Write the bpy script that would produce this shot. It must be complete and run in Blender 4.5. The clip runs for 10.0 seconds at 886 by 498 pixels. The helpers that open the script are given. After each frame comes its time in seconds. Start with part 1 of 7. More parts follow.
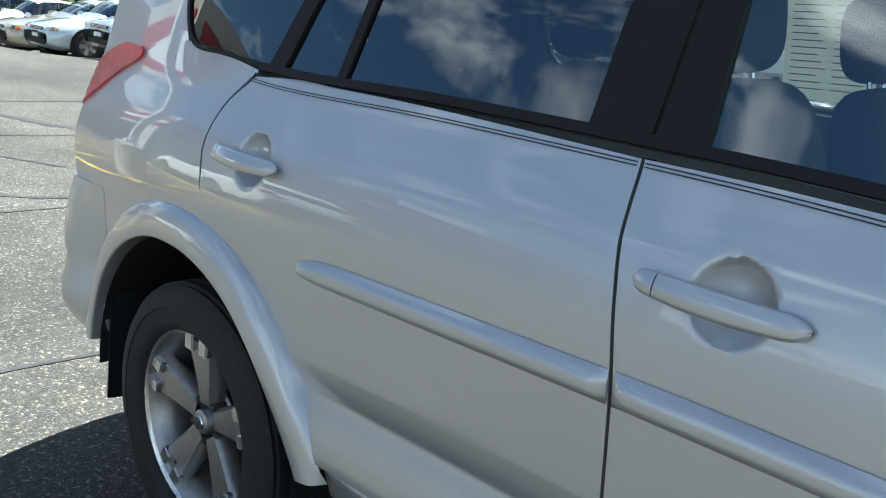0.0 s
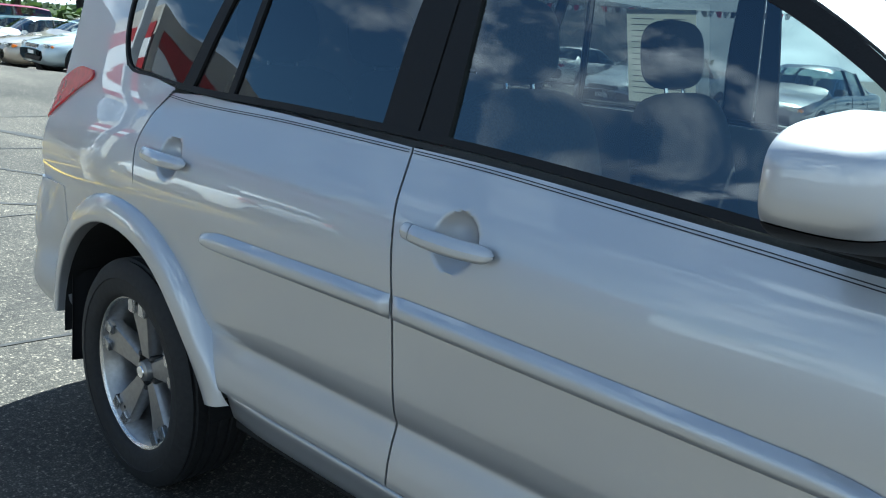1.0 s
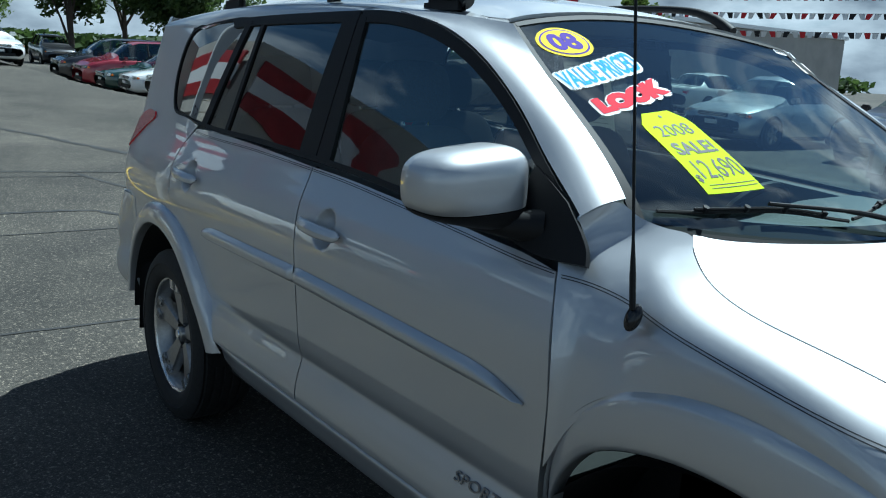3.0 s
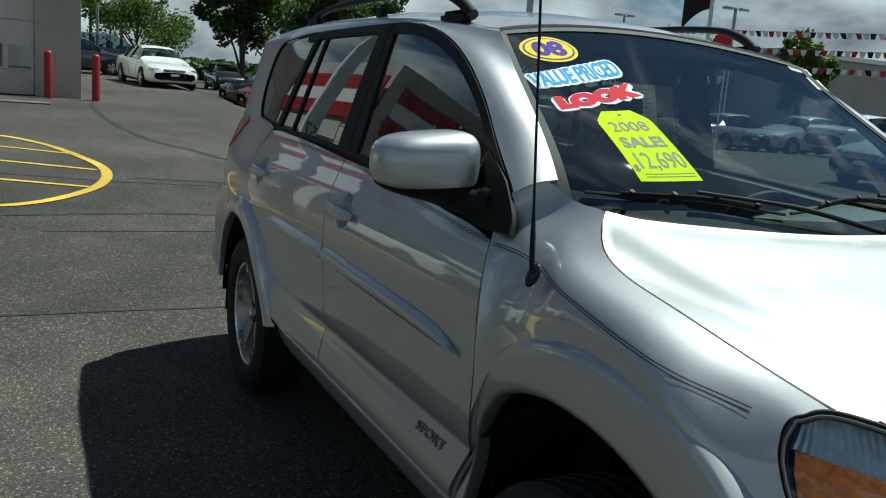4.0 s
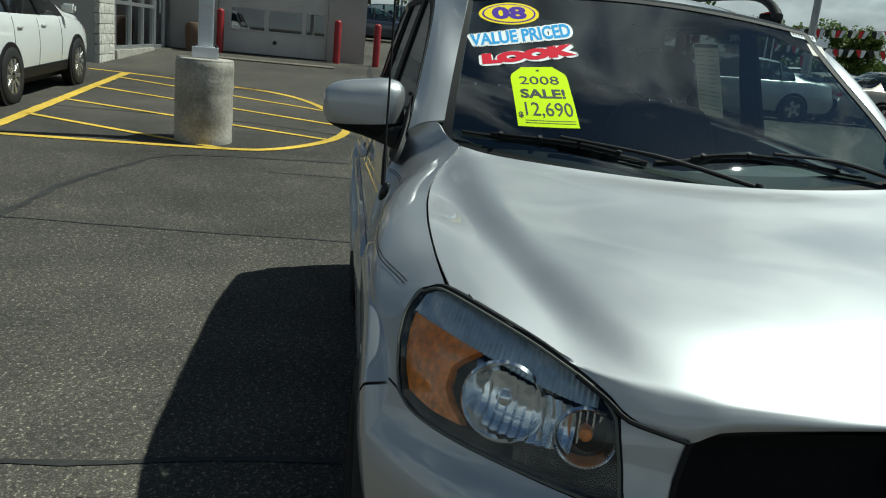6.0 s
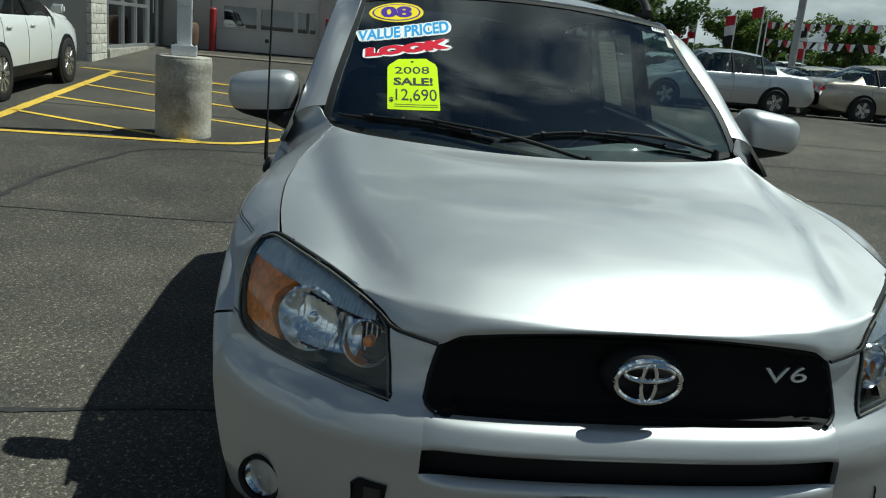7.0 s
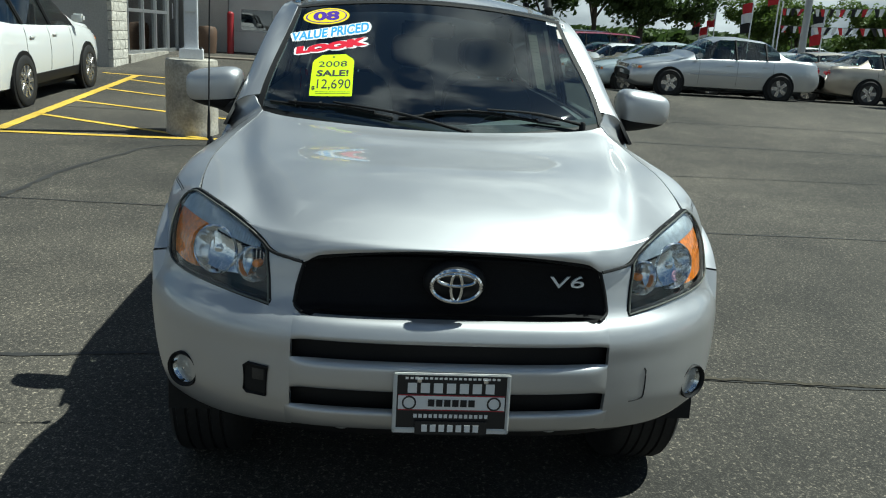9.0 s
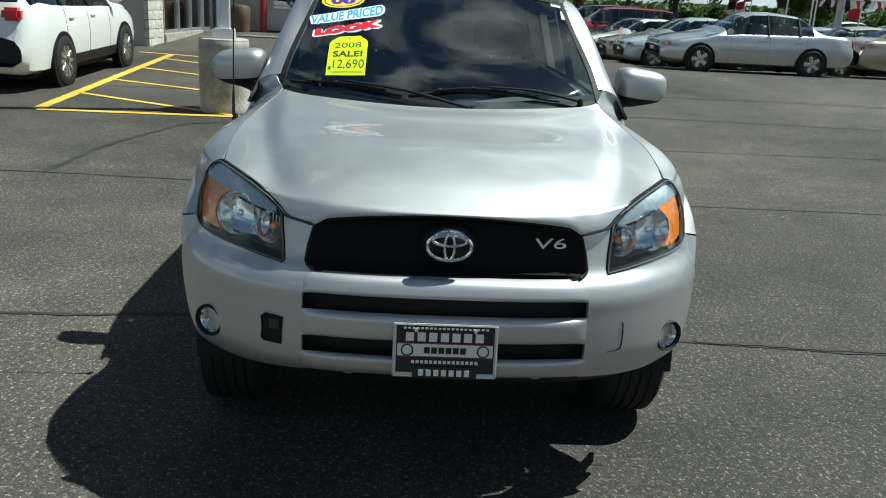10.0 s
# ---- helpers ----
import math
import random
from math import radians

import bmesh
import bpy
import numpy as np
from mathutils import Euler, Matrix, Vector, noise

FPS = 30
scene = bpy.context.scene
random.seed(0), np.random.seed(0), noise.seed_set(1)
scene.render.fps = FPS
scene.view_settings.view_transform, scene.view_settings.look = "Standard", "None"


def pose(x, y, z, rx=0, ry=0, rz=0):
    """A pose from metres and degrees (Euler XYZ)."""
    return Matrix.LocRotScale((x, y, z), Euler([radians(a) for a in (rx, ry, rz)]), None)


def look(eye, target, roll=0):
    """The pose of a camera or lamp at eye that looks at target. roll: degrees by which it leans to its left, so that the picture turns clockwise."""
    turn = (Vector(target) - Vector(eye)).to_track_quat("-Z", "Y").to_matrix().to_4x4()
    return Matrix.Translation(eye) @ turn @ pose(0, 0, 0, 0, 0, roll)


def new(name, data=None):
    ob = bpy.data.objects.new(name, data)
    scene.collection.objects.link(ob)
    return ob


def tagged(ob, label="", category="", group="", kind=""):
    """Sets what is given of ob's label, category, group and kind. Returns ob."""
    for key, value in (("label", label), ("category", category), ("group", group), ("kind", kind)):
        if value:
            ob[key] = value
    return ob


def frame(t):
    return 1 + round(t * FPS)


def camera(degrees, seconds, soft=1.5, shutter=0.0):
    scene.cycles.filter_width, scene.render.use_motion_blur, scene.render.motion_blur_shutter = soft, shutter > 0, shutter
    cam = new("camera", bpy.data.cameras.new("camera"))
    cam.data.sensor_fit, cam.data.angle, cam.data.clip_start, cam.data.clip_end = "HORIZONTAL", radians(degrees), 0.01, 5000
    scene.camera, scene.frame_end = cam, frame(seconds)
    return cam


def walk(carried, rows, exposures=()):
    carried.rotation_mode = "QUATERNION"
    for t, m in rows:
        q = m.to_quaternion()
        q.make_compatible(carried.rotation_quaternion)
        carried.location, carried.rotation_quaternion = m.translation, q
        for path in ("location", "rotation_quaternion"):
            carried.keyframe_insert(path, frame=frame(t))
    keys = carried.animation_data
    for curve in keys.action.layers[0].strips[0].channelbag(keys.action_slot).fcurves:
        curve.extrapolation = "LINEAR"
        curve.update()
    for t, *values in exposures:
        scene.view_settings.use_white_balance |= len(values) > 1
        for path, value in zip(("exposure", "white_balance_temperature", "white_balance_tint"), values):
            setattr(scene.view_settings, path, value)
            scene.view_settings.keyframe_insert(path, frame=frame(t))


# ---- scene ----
cam = camera(55.5, 10.0, soft=1.1)
PATH = [
    (0, (0.419, -1.823, 1.317), (-0.905, -0.4, 0.845), 5.0),
    (0.5, (0.732, -1.848, 1.375), (-0.607, -0.44, 0.901), 4.0),
    (1, (1.018, -1.959, 1.375), (-0.313, -0.538, 0.92), 3.9),
    (1.5, (1.291, -1.956, 1.385), (-0.061, -0.553, 0.932), 4.8),
    (2, (1.549, -1.945, 1.434), (0.175, -0.579, 0.939), 5.1),
    (2.5, (1.8, -2.009, 1.47), (0.35, -0.709, 1.015), 3.9),
    (2.7, (1.888, -2.001, 1.489), (0.393, -0.745, 1.05), 3.4),
    (3.8, (2.402, -1.766, 1.424), (0.677, -0.819, 1.065), 3.7),
    (4, (2.489, -1.743, 1.416), (0.734, -0.854, 1.06), 4.4),
    (4.5, (2.654, -1.614, 1.429), (0.826, -0.886, 1.07), 6.3),
    (5, (2.789, -1.353, 1.435), (0.911, -0.822, 1.0), 6.7),
    (5.2, (2.851, -1.278, 1.432), (0.964, -0.816, 0.96), 6.6),
    (6.3, (3.323, -0.81, 1.464), (1.393, -0.585, 0.991), 5.6),
    (6.5, (3.393, -0.715, 1.468), (1.465, -0.496, 0.983), 5.8),
    (7, (3.632, -0.615, 1.483), (1.707, -0.364, 1.003), 5.2),
    (7.5, (3.805, -0.551, 1.506), (1.891, -0.289, 0.987), 4.5),
    (8, (3.934, -0.376, 1.502), (2.016, -0.165, 0.976), 5.1),
    (8.5, (4.077, -0.24, 1.517), (2.154, -0.042, 1.005), 3.9),
    (9, (4.284, -0.239, 1.518), (2.354, -0.059, 1.025), 3.5),
    (9.5, (4.443, -0.232, 1.539), (2.513, -0.093, 1.033), 3.3),
    (10, (4.553, -0.147, 1.549), (2.632, -0.044, 1.001), 3.1),
]

# ---- light ----
EXPOSURES = [(0.0, 2.05, 5650, -2), (1.5, 1.7, 5150, -5), (2.5, 0.98, 5000, -6), (4.0, 0.18, 5800, -6), (5.0, 0.08, 6000, -7), (6.5, 0.0, 5950, -8), (8.0, 0.26, 5900, -7), (10.0, 0.56, 5900, -6)]
walk(cam, [(t, look(eye, target, roll)) for t, eye, target, roll in PATH], EXPOSURES)

SUN_WAY = Vector((-0.13, 0.55, 1.0)).normalized()
world = bpy.data.worlds.new("sky")
scene.world = world
world.use_nodes = True
wn, wl = world.node_tree.nodes, world.node_tree.links
wn.clear()
w_out = wn.new("ShaderNodeOutputWorld")
w_bg = wn.new("ShaderNodeBackground")
w_sky = wn.new("ShaderNodeTexSky")
w_sky.sky_type = "NISHITA"
w_sky.sun_disc = False
w_sky.sun_elevation = math.asin(SUN_WAY.z)
w_sky.sun_rotation = math.atan2(SUN_WAY.x, SUN_WAY.y)
w_co = wn.new("ShaderNodeTexCoord")
w_map = wn.new("ShaderNodeMapping")
w_map.inputs["Scale"].default_value = (1.5, 1.5, 3.4)
w_noise = wn.new("ShaderNodeTexNoise")
w_noise.inputs["Scale"].default_value = 2.3
w_noise.inputs["Detail"].default_value = 9.0
w_noise.inputs["Roughness"].default_value = 0.58
w_noise.inputs["Distortion"].default_value = 0.35
w_ramp = wn.new("ShaderNodeValToRGB")
w_ramp.color_ramp.elements[0].position = 0.505
w_ramp.color_ramp.elements[1].position = 0.64
w_xyz = wn.new("ShaderNodeSeparateXYZ")
w_low = wn.new("ShaderNodeMapRange")
w_low.inputs["From Min"].default_value = 0.02
w_low.inputs["From Max"].default_value = 0.45
w_low.inputs["To Min"].default_value = 0.16
w_low.inputs["To Max"].default_value = 0.0
w_add = wn.new("ShaderNodeMath")
w_noise2 = wn.new("ShaderNodeTexNoise")
w_noise2.inputs["Scale"].default_value = 5.5
w_noise2.inputs["Detail"].default_value = 7.0
w_cloud = wn.new("ShaderNodeValToRGB")
w_cloud.color_ramp.elements[0].position = 0.3
w_cloud.color_ramp.elements[0].color = (6.5, 7.2, 8.4, 1)
w_cloud.color_ramp.elements[1].position = 0.72
w_cloud.color_ramp.elements[1].color = (31.0, 31.2, 31.4, 1)
w_sky.ozone_density = 2.5
w_sky.dust_density = 0.4
w_deep = wn.new("ShaderNodeMixRGB")
w_deep.blend_type = "MULTIPLY"
w_deep.inputs["Fac"].default_value = 1.0
w_deep.inputs["Color2"].default_value = (1.25, 1.45, 1.6, 1)
w_mix = wn.new("ShaderNodeMixRGB")
wl.new(w_co.outputs["Generated"], w_map.inputs["Vector"])
wl.new(w_map.outputs["Vector"], w_noise.inputs["Vector"])
wl.new(w_map.outputs["Vector"], w_noise2.inputs["Vector"])
wl.new(w_co.outputs["Generated"], w_xyz.inputs["Vector"])
wl.new(w_xyz.outputs["Z"], w_low.inputs["Value"])
wl.new(w_low.outputs["Result"], w_add.inputs[0])
wl.new(w_noise.outputs["Fac"], w_add.inputs[1])
wl.new(w_add.outputs["Value"], w_ramp.inputs["Fac"])
wl.new(w_noise2.outputs["Fac"], w_cloud.inputs["Fac"])
wl.new(w_ramp.outputs["Color"], w_mix.inputs["Fac"])
wl.new(w_sky.outputs["Color"], w_deep.inputs["Color1"])
wl.new(w_deep.outputs["Color"], w_mix.inputs["Color1"])
wl.new(w_cloud.outputs["Color"], w_mix.inputs["Color2"])
wl.new(w_mix.outputs["Color"], w_bg.inputs["Color"])
w_bg.inputs["Strength"].default_value = 0.020
wl.new(w_bg.outputs["Background"], w_out.inputs["Surface"])

sun = new("sun", bpy.data.lights.new("sun", "SUN"))
sun.data.energy = 5.0
sun.data.angle = radians(0.53)
sun.data.color = (1.0, 0.95, 0.87)
sun.matrix_world = look(SUN_WAY * 60, (0, 0, 0))


# ---- materials ----
def material(name, color, rough=0.5, metal=0.0, coat=0.0, grain=0.0, grain_scale=40.0, bump=0.0, stain=0.0, stain_scale=2.0, emit=0.0, ior=1.45, random_shade=0.0):
    """A procedural material with two scales of variation: fine grain and large stains."""
    m = bpy.data.materials.new(name)
    m.use_nodes = True
    n, l = m.node_tree.nodes, m.node_tree.links
    b = n["Principled BSDF"]
    b.inputs["Roughness"].default_value = rough
    b.inputs["Metallic"].default_value = metal
    b.inputs["Coat Weight"].default_value = coat
    b.inputs["Coat Roughness"].default_value = 0.03
    b.inputs["IOR"].default_value = ior
    b.inputs["Base Color"].default_value = (*color, 1)
    if emit:
        b.inputs["Emission Color"].default_value = (*color, 1)
        b.inputs["Emission Strength"].default_value = emit
    co = n.new("ShaderNodeTexCoord")
    last = None
    if grain or stain or random_shade:
        last = n.new("ShaderNodeRGB").outputs[0]
        last.default_value = (*color, 1)
    for amount, scale, detail in ((grain, grain_scale, 3.0), (stain, stain_scale, 6.0)):
        if not amount:
            continue
        t = n.new("ShaderNodeTexNoise")
        t.inputs["Scale"].default_value = scale
        t.inputs["Detail"].default_value = detail
        l.new(co.outputs["Object"], t.inputs["Vector"])
        r = n.new("ShaderNodeMapRange")
        r.inputs["From Min"].default_value = 0.3
        r.inputs["From Max"].default_value = 0.7
        r.inputs["To Min"].default_value = 1 - amount
        r.inputs["To Max"].default_value = 1 + amount
        l.new(t.outputs["Fac"], r.inputs["Value"])
        mul = n.new("ShaderNodeMixRGB")
        mul.blend_type = "MULTIPLY"
        mul.inputs["Fac"].default_value = 1
        l.new(last, mul.inputs["Color1"])
        l.new(r.outputs["Result"], mul.inputs["Color2"])
        last = mul.outputs["Color"]
    if random_shade:
        info = n.new("ShaderNodeObjectInfo")
        r = n.new("ShaderNodeMapRange")
        r.inputs["To Min"].default_value = 1 - random_shade
        r.inputs["To Max"].default_value = 1 + random_shade
        l.new(info.outputs["Random"], r.inputs["Value"])
        mul = n.new("ShaderNodeMixRGB")
        mul.blend_type = "MULTIPLY"
        mul.inputs["Fac"].default_value = 1
        l.new(last, mul.inputs["Color1"])
        l.new(r.outputs["Result"], mul.inputs["Color2"])
        last = mul.outputs["Color"]
    if last:
        l.new(last, b.inputs["Base Color"])
    if bump:
        t = n.new("ShaderNodeTexNoise")
        t.inputs["Scale"].default_value = grain_scale
        t.inputs["Detail"].default_value = 4.0
        l.new(co.outputs["Object"], t.inputs["Vector"])
        bp = n.new("ShaderNodeBump")
        bp.inputs["Strength"].default_value = bump
        bp.inputs["Distance"].default_value = 0.01
        l.new(t.outputs["Fac"], bp.inputs["Height"])
        l.new(bp.outputs["Normal"], b.inputs["Normal"])
    return m


def glass(name, tint, sheen=0.09, rough=0.012):
    """A thin pane: tinted clear glass under a mirror gloss that grows towards grazing angles, alike from both sides."""
    m = bpy.data.materials.new(name)
    m.use_nodes = True
    n, l = m.node_tree.nodes, m.node_tree.links
    n.clear()
    out = n.new("ShaderNodeOutputMaterial")
    tr = n.new("ShaderNodeBsdfTransparent")
    tr.inputs["Color"].default_value = (*tint, 1)
    gl = n.new("ShaderNodeBsdfGlossy")
    gl.inputs["Roughness"].default_value = rough
    gl.inputs["Color"].default_value = (1, 1, 1, 1)
    lw = n.new("ShaderNodeLayerWeight")
    lw.inputs["Blend"].default_value = 0.5
    pw = n.new("ShaderNodeMath")
    pw.operation = "POWER"
    pw.inputs[1].default_value = 4.5
    mr = n.new("ShaderNodeMapRange")
    mr.inputs["To Min"].default_value = sheen
    mr.inputs["To Max"].default_value = 0.95
    mix = n.new("ShaderNodeMixShader")
    l.new(lw.outputs["Facing"], pw.inputs[0])
    l.new(pw.outputs["Value"], mr.inputs["Value"])
    l.new(mr.outputs["Result"], mix.inputs["Fac"])
    l.new(tr.outputs["BSDF"], mix.inputs[1])
    l.new(gl.outputs["BSDF"], mix.inputs[2])
    l.new(mix.outputs["Shader"], out.inputs["Surface"])
    return m


def asphalt_material():
    m = bpy.data.materials.new("weathered_asphalt")
    m.use_nodes = True
    n, l = m.node_tree.nodes, m.node_tree.links
    b = n["Principled BSDF"]
    b.inputs["Roughness"].default_value = 0.85
    b.inputs["Specular IOR Level"].default_value = 0.22
    co = n.new("ShaderNodeTexCoord")

    def tex(kind, scale, detail=4.0):
        t = n.new(kind)
        t.inputs["Scale"].default_value = scale
        if kind == "ShaderNodeTexNoise":
            t.inputs["Detail"].default_value = detail
        l.new(co.outputs["Object"], t.inputs["Vector"])
        return t

    def ramp(src, a, ca, z, cz):
        r = n.new("ShaderNodeValToRGB")
        r.color_ramp.elements[0].position, r.color_ramp.elements[0].color = a, (*ca, 1)
        r.color_ramp.elements[1].position, r.color_ramp.elements[1].color = z, (*cz, 1)
        l.new(src, r.inputs["Fac"])
        return r.outputs["Color"]

    def mix(mode, fac, a, c):
        x = n.new("ShaderNodeMixRGB")
        x.blend_type = mode
        x.inputs["Fac"].default_value = fac
        l.new(a, x.inputs["Color1"])
        l.new(c, x.inputs["Color2"])
        return x.outputs["Color"]

    patch_tone = ramp(tex("ShaderNodeTexNoise", 0.22, 5).outputs["Fac"], 0.35, (0.046, 0.0435, 0.0395), 0.68, (0.087, 0.080, 0.0705))
    streak = ramp(tex("ShaderNodeTexNoise", 1.7, 6).outputs["Fac"], 0.35, (0.82, 0.82, 0.83), 0.7, (1.12, 1.11, 1.08))
    stones = ramp(tex("ShaderNodeTexVoronoi", 120).outputs["Distance"], 0.10, (1.9, 1.86, 1.76), 0.5, (0.78, 0.78, 0.78))
    chips = ramp(tex("ShaderNodeTexNoise", 60, 2).outputs["Fac"], 0.58, (1, 1, 1), 0.67, (3.4, 3.25, 3.0))
    grit = ramp(tex("ShaderNodeTexNoise", 28, 4).outputs["Fac"], 0.36, (0.80, 0.80, 0.805), 0.64, (1.18, 1.175, 1.16))
    c = mix("MULTIPLY", 1, patch_tone, streak)
    c = mix("MULTIPLY", 1.0, c, stones)
    c = mix("MULTIPLY", 0.9, c, chips)
    c = mix("MULTIPLY", 1, c, grit)
    l.new(c, b.inputs["Base Color"])
    bp = n.new("ShaderNodeBump")
    bp.inputs["Strength"].default_value = 0.55
    bp.inputs["Distance"].default_value = 0.006
    l.new(tex("ShaderNodeTexNoise", 110, 3).outputs["Fac"], bp.inputs["Height"])
    l.new(bp.outputs["Normal"], b.inputs["Normal"])
    return m


def car_paint(name, color, rough=0.32, metal=0.75):
    """Metallic paint: fine flakes under clear lacquer, with a film of dust."""
    m = material(name, color, rough, metal, coat=1.0)
    n, l = m.node_tree.nodes, m.node_tree.links
    b = n["Principled BSDF"]
    b.inputs["Coat IOR"].default_value = 1.7
    b.inputs["Coat Roughness"].default_value = 0.015
    co = n.new("ShaderNodeTexCoord")
    fl = n.new("ShaderNodeTexNoise")
    fl.inputs["Scale"].default_value = 900
    fl.inputs["Detail"].default_value = 1
    du = n.new("ShaderNodeTexNoise")
    du.inputs["Scale"].default_value = 5
    du.inputs["Detail"].default_value = 6
    for t in (fl, du):
        l.new(co.outputs["Object"], t.inputs["Vector"])
    r = n.new("ShaderNodeMapRange")
    r.inputs["To Min"].default_value = rough - 0.05
    r.inputs["To Max"].default_value = rough + 0.08
    l.new(du.outputs["Fac"], r.inputs["Value"])
    l.new(r.outputs["Result"], b.inputs["Roughness"])
    bp = n.new("ShaderNodeBump")
    bp.inputs["Strength"].default_value = 0.03
    bp.inputs["Distance"].default_value = 0.001
    l.new(fl.outputs["Fac"], bp.inputs["Height"])
    l.new(bp.outputs["Normal"], b.inputs["Normal"])
    return m


SILVER = car_paint("silver_paint", (0.515, 0.52, 0.532), 0.47, 0.80)
BLACK_TRIM = material("black_trim", (0.008, 0.008, 0.009), 0.62, ior=1.35, grain=0.15, grain_scale=300, bump=0.05)
GRILLE_BLACK = material("grille_plastic", (0.009, 0.009, 0.010), 0.62, ior=1.18, grain=0.2, grain_scale=200)
BLACK_GLOSS = material("black_gloss", (0.012, 0.012, 0.014), 0.15)
UNDER = material("underbody", (0.007, 0.007, 0.007), 0.8, grain=0.3, grain_scale=30)
RUBBER = material("rubber", (0.014, 0.0135, 0.0135), 0.75, grain=0.25, grain_scale=60, bump=0.1)
CHROME = material("chrome", (0.85, 0.86, 0.88), 0.06, 1.0)
ALLOY = material("alloy", (0.34, 0.33, 0.32), 0.36, 0.85, grain=0.1, grain_scale=60)
ALLOY_BRIGHT = material("machined_alloy", (0.62, 0.61, 0.6), 0.25, 0.9)
STEEL_DARK = material("dark_steel", (0.06, 0.058, 0.056), 0.5, 0.6, grain=0.2)
PANE = glass("clear_pane", (0.72, 0.80, 0.77), 0.15)
PRIVACY = glass("privacy_pane", (0.22, 0.235, 0.23), 0.14)
DARK_CHROME = material("dark_chrome", (0.28, 0.28, 0.30), 0.2, 1.0)
SCREEN = glass("windscreen_pane", (0.70, 0.80, 0.78), 0.13)
LENS = glass("lamp_lens", (0.93, 0.95, 0.955), 0.05)
AMBER = material("amber_lens", (0.86, 0.235, 0.006), 0.3, coat=0.6, grain=0.35, grain_scale=70, bump=0.5)
RED_LENS = material("red_lens", (0.58, 0.02, 0.03), 0.25, coat=0.8, grain=0.25, grain_scale=30)
BROW = material("fluted_lamp_top", (0.55, 0.60, 0.64), 0.3, 0.5, coat=0.5, grain=0.15, grain_scale=60)
REFLECTOR = material("lamp_reflector", (0.8, 0.82, 0.85), 0.12, 1.0, grain=0.15, grain_scale=25)
SMOKE = material("lamp_bezel", (0.012, 0.010, 0.009), 0.45, ior=1.25)
LAMP_EDGE = material("lamp_edge", (0.13, 0.135, 0.12), 0.35, grain=0.1)
LINING = material("roof_lining_cloth", (0.45, 0.45, 0.44), 0.9, grain=0.06, grain_scale=200)
FABRIC = material("seat_fabric", (0.045, 0.045, 0.048), 0.9, grain=0.2, grain_scale=200, bump=0.2)
DASH = material("dashboard", (0.16, 0.165, 0.17), 0.6, grain=0.1, grain_scale=200, bump=0.1)
THIN_PAPER = material("thin_paper", (0.80, 0.78, 0.72), 0.8, grain=0.04)
tp_n, tp_l = THIN_PAPER.node_tree.nodes, THIN_PAPER.node_tree.links
tp_t, tp_m = tp_n.new("ShaderNodeBsdfTranslucent"), tp_n.new("ShaderNodeMixShader")
tp_t.inputs["Color"].default_value = (0.55, 0.53, 0.46, 1)
tp_m.inputs["Fac"].default_value = 0.55
tp_l.new(tp_n["Principled BSDF"].outputs["BSDF"], tp_m.inputs[1])
tp_l.new(tp_t.outputs["BSDF"], tp_m.inputs[2])
tp_l.new(tp_m.outputs["Shader"], tp_n["Material Output"].inputs["Surface"])
GREY_INK = material("grey_ink", (0.38, 0.37, 0.35), 0.8)
PRINT = material("print_ink", (0.03, 0.03, 0.035), 0.6)
ASPHALT = asphalt_material()
TAR = material("tar", (0.027, 0.026, 0.025), 0.7, grain=0.3, grain_scale=25, stain=0.3, stain_scale=3, bump=0.3)
WEED = material("dry_moss", (0.045, 0.038, 0.026), 0.9, grain=0.5, grain_scale=40, bump=0.6)
YELLOW = material("yellow_road_paint", (0.62, 0.41, 0.05), 0.65, grain=0.25, grain_scale=45, stain=0.22, stain_scale=1.5, bump=0.2)
CONCRETE = material("concrete", (0.36, 0.335, 0.29), 0.85, grain=0.2, grain_scale=35, stain=0.35, stain_scale=3.5, bump=0.3)
WHITE_METAL = material("white_enamel", (0.72, 0.73, 0.75), 0.4, grain=0.05, stain=0.08)
RED_PAINT = material("red_enamel", (0.30, 0.02, 0.025), 0.45, stain=0.2, stain_scale=4)
DUSTY = material("dusty_concrete", (0.15, 0.125, 0.10), 0.9, grain=0.25, grain_scale=20, stain=0.3, stain_scale=1.5)
WALL_GREY = material("painted_masonry", (0.42, 0.405, 0.375), 0.85, grain=0.1, grain_scale=30, stain=0.12, stain_scale=0.8, bump=0.2)
DOOR_GREY = material("garage_enamel", (0.55, 0.54, 0.52), 0.55, stain=0.12, stain_scale=1.2)
BLOCK = material("split_face_block", (0.56, 0.53, 0.47), 0.9, grain=0.22, grain_scale=18, bump=0.8, random_shade=0.06)
ALUMINIUM = material("aluminium_frame", (0.62, 0.63, 0.64), 0.35, 0.8)
# low base colour puts the gloom of unlit rooms into their surfaces
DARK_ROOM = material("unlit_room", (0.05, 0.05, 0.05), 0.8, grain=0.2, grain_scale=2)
POSTER_RED = material("poster_dark", (0.11, 0.05, 0.04), 0.5)
POSTER_YELLOW = material("poster_yellow", (0.75, 0.5, 0.05), 0.5)
BARK = material("bark", (0.07, 0.055, 0.045), 0.9, grain=0.4, grain_scale=20, bump=0.6)


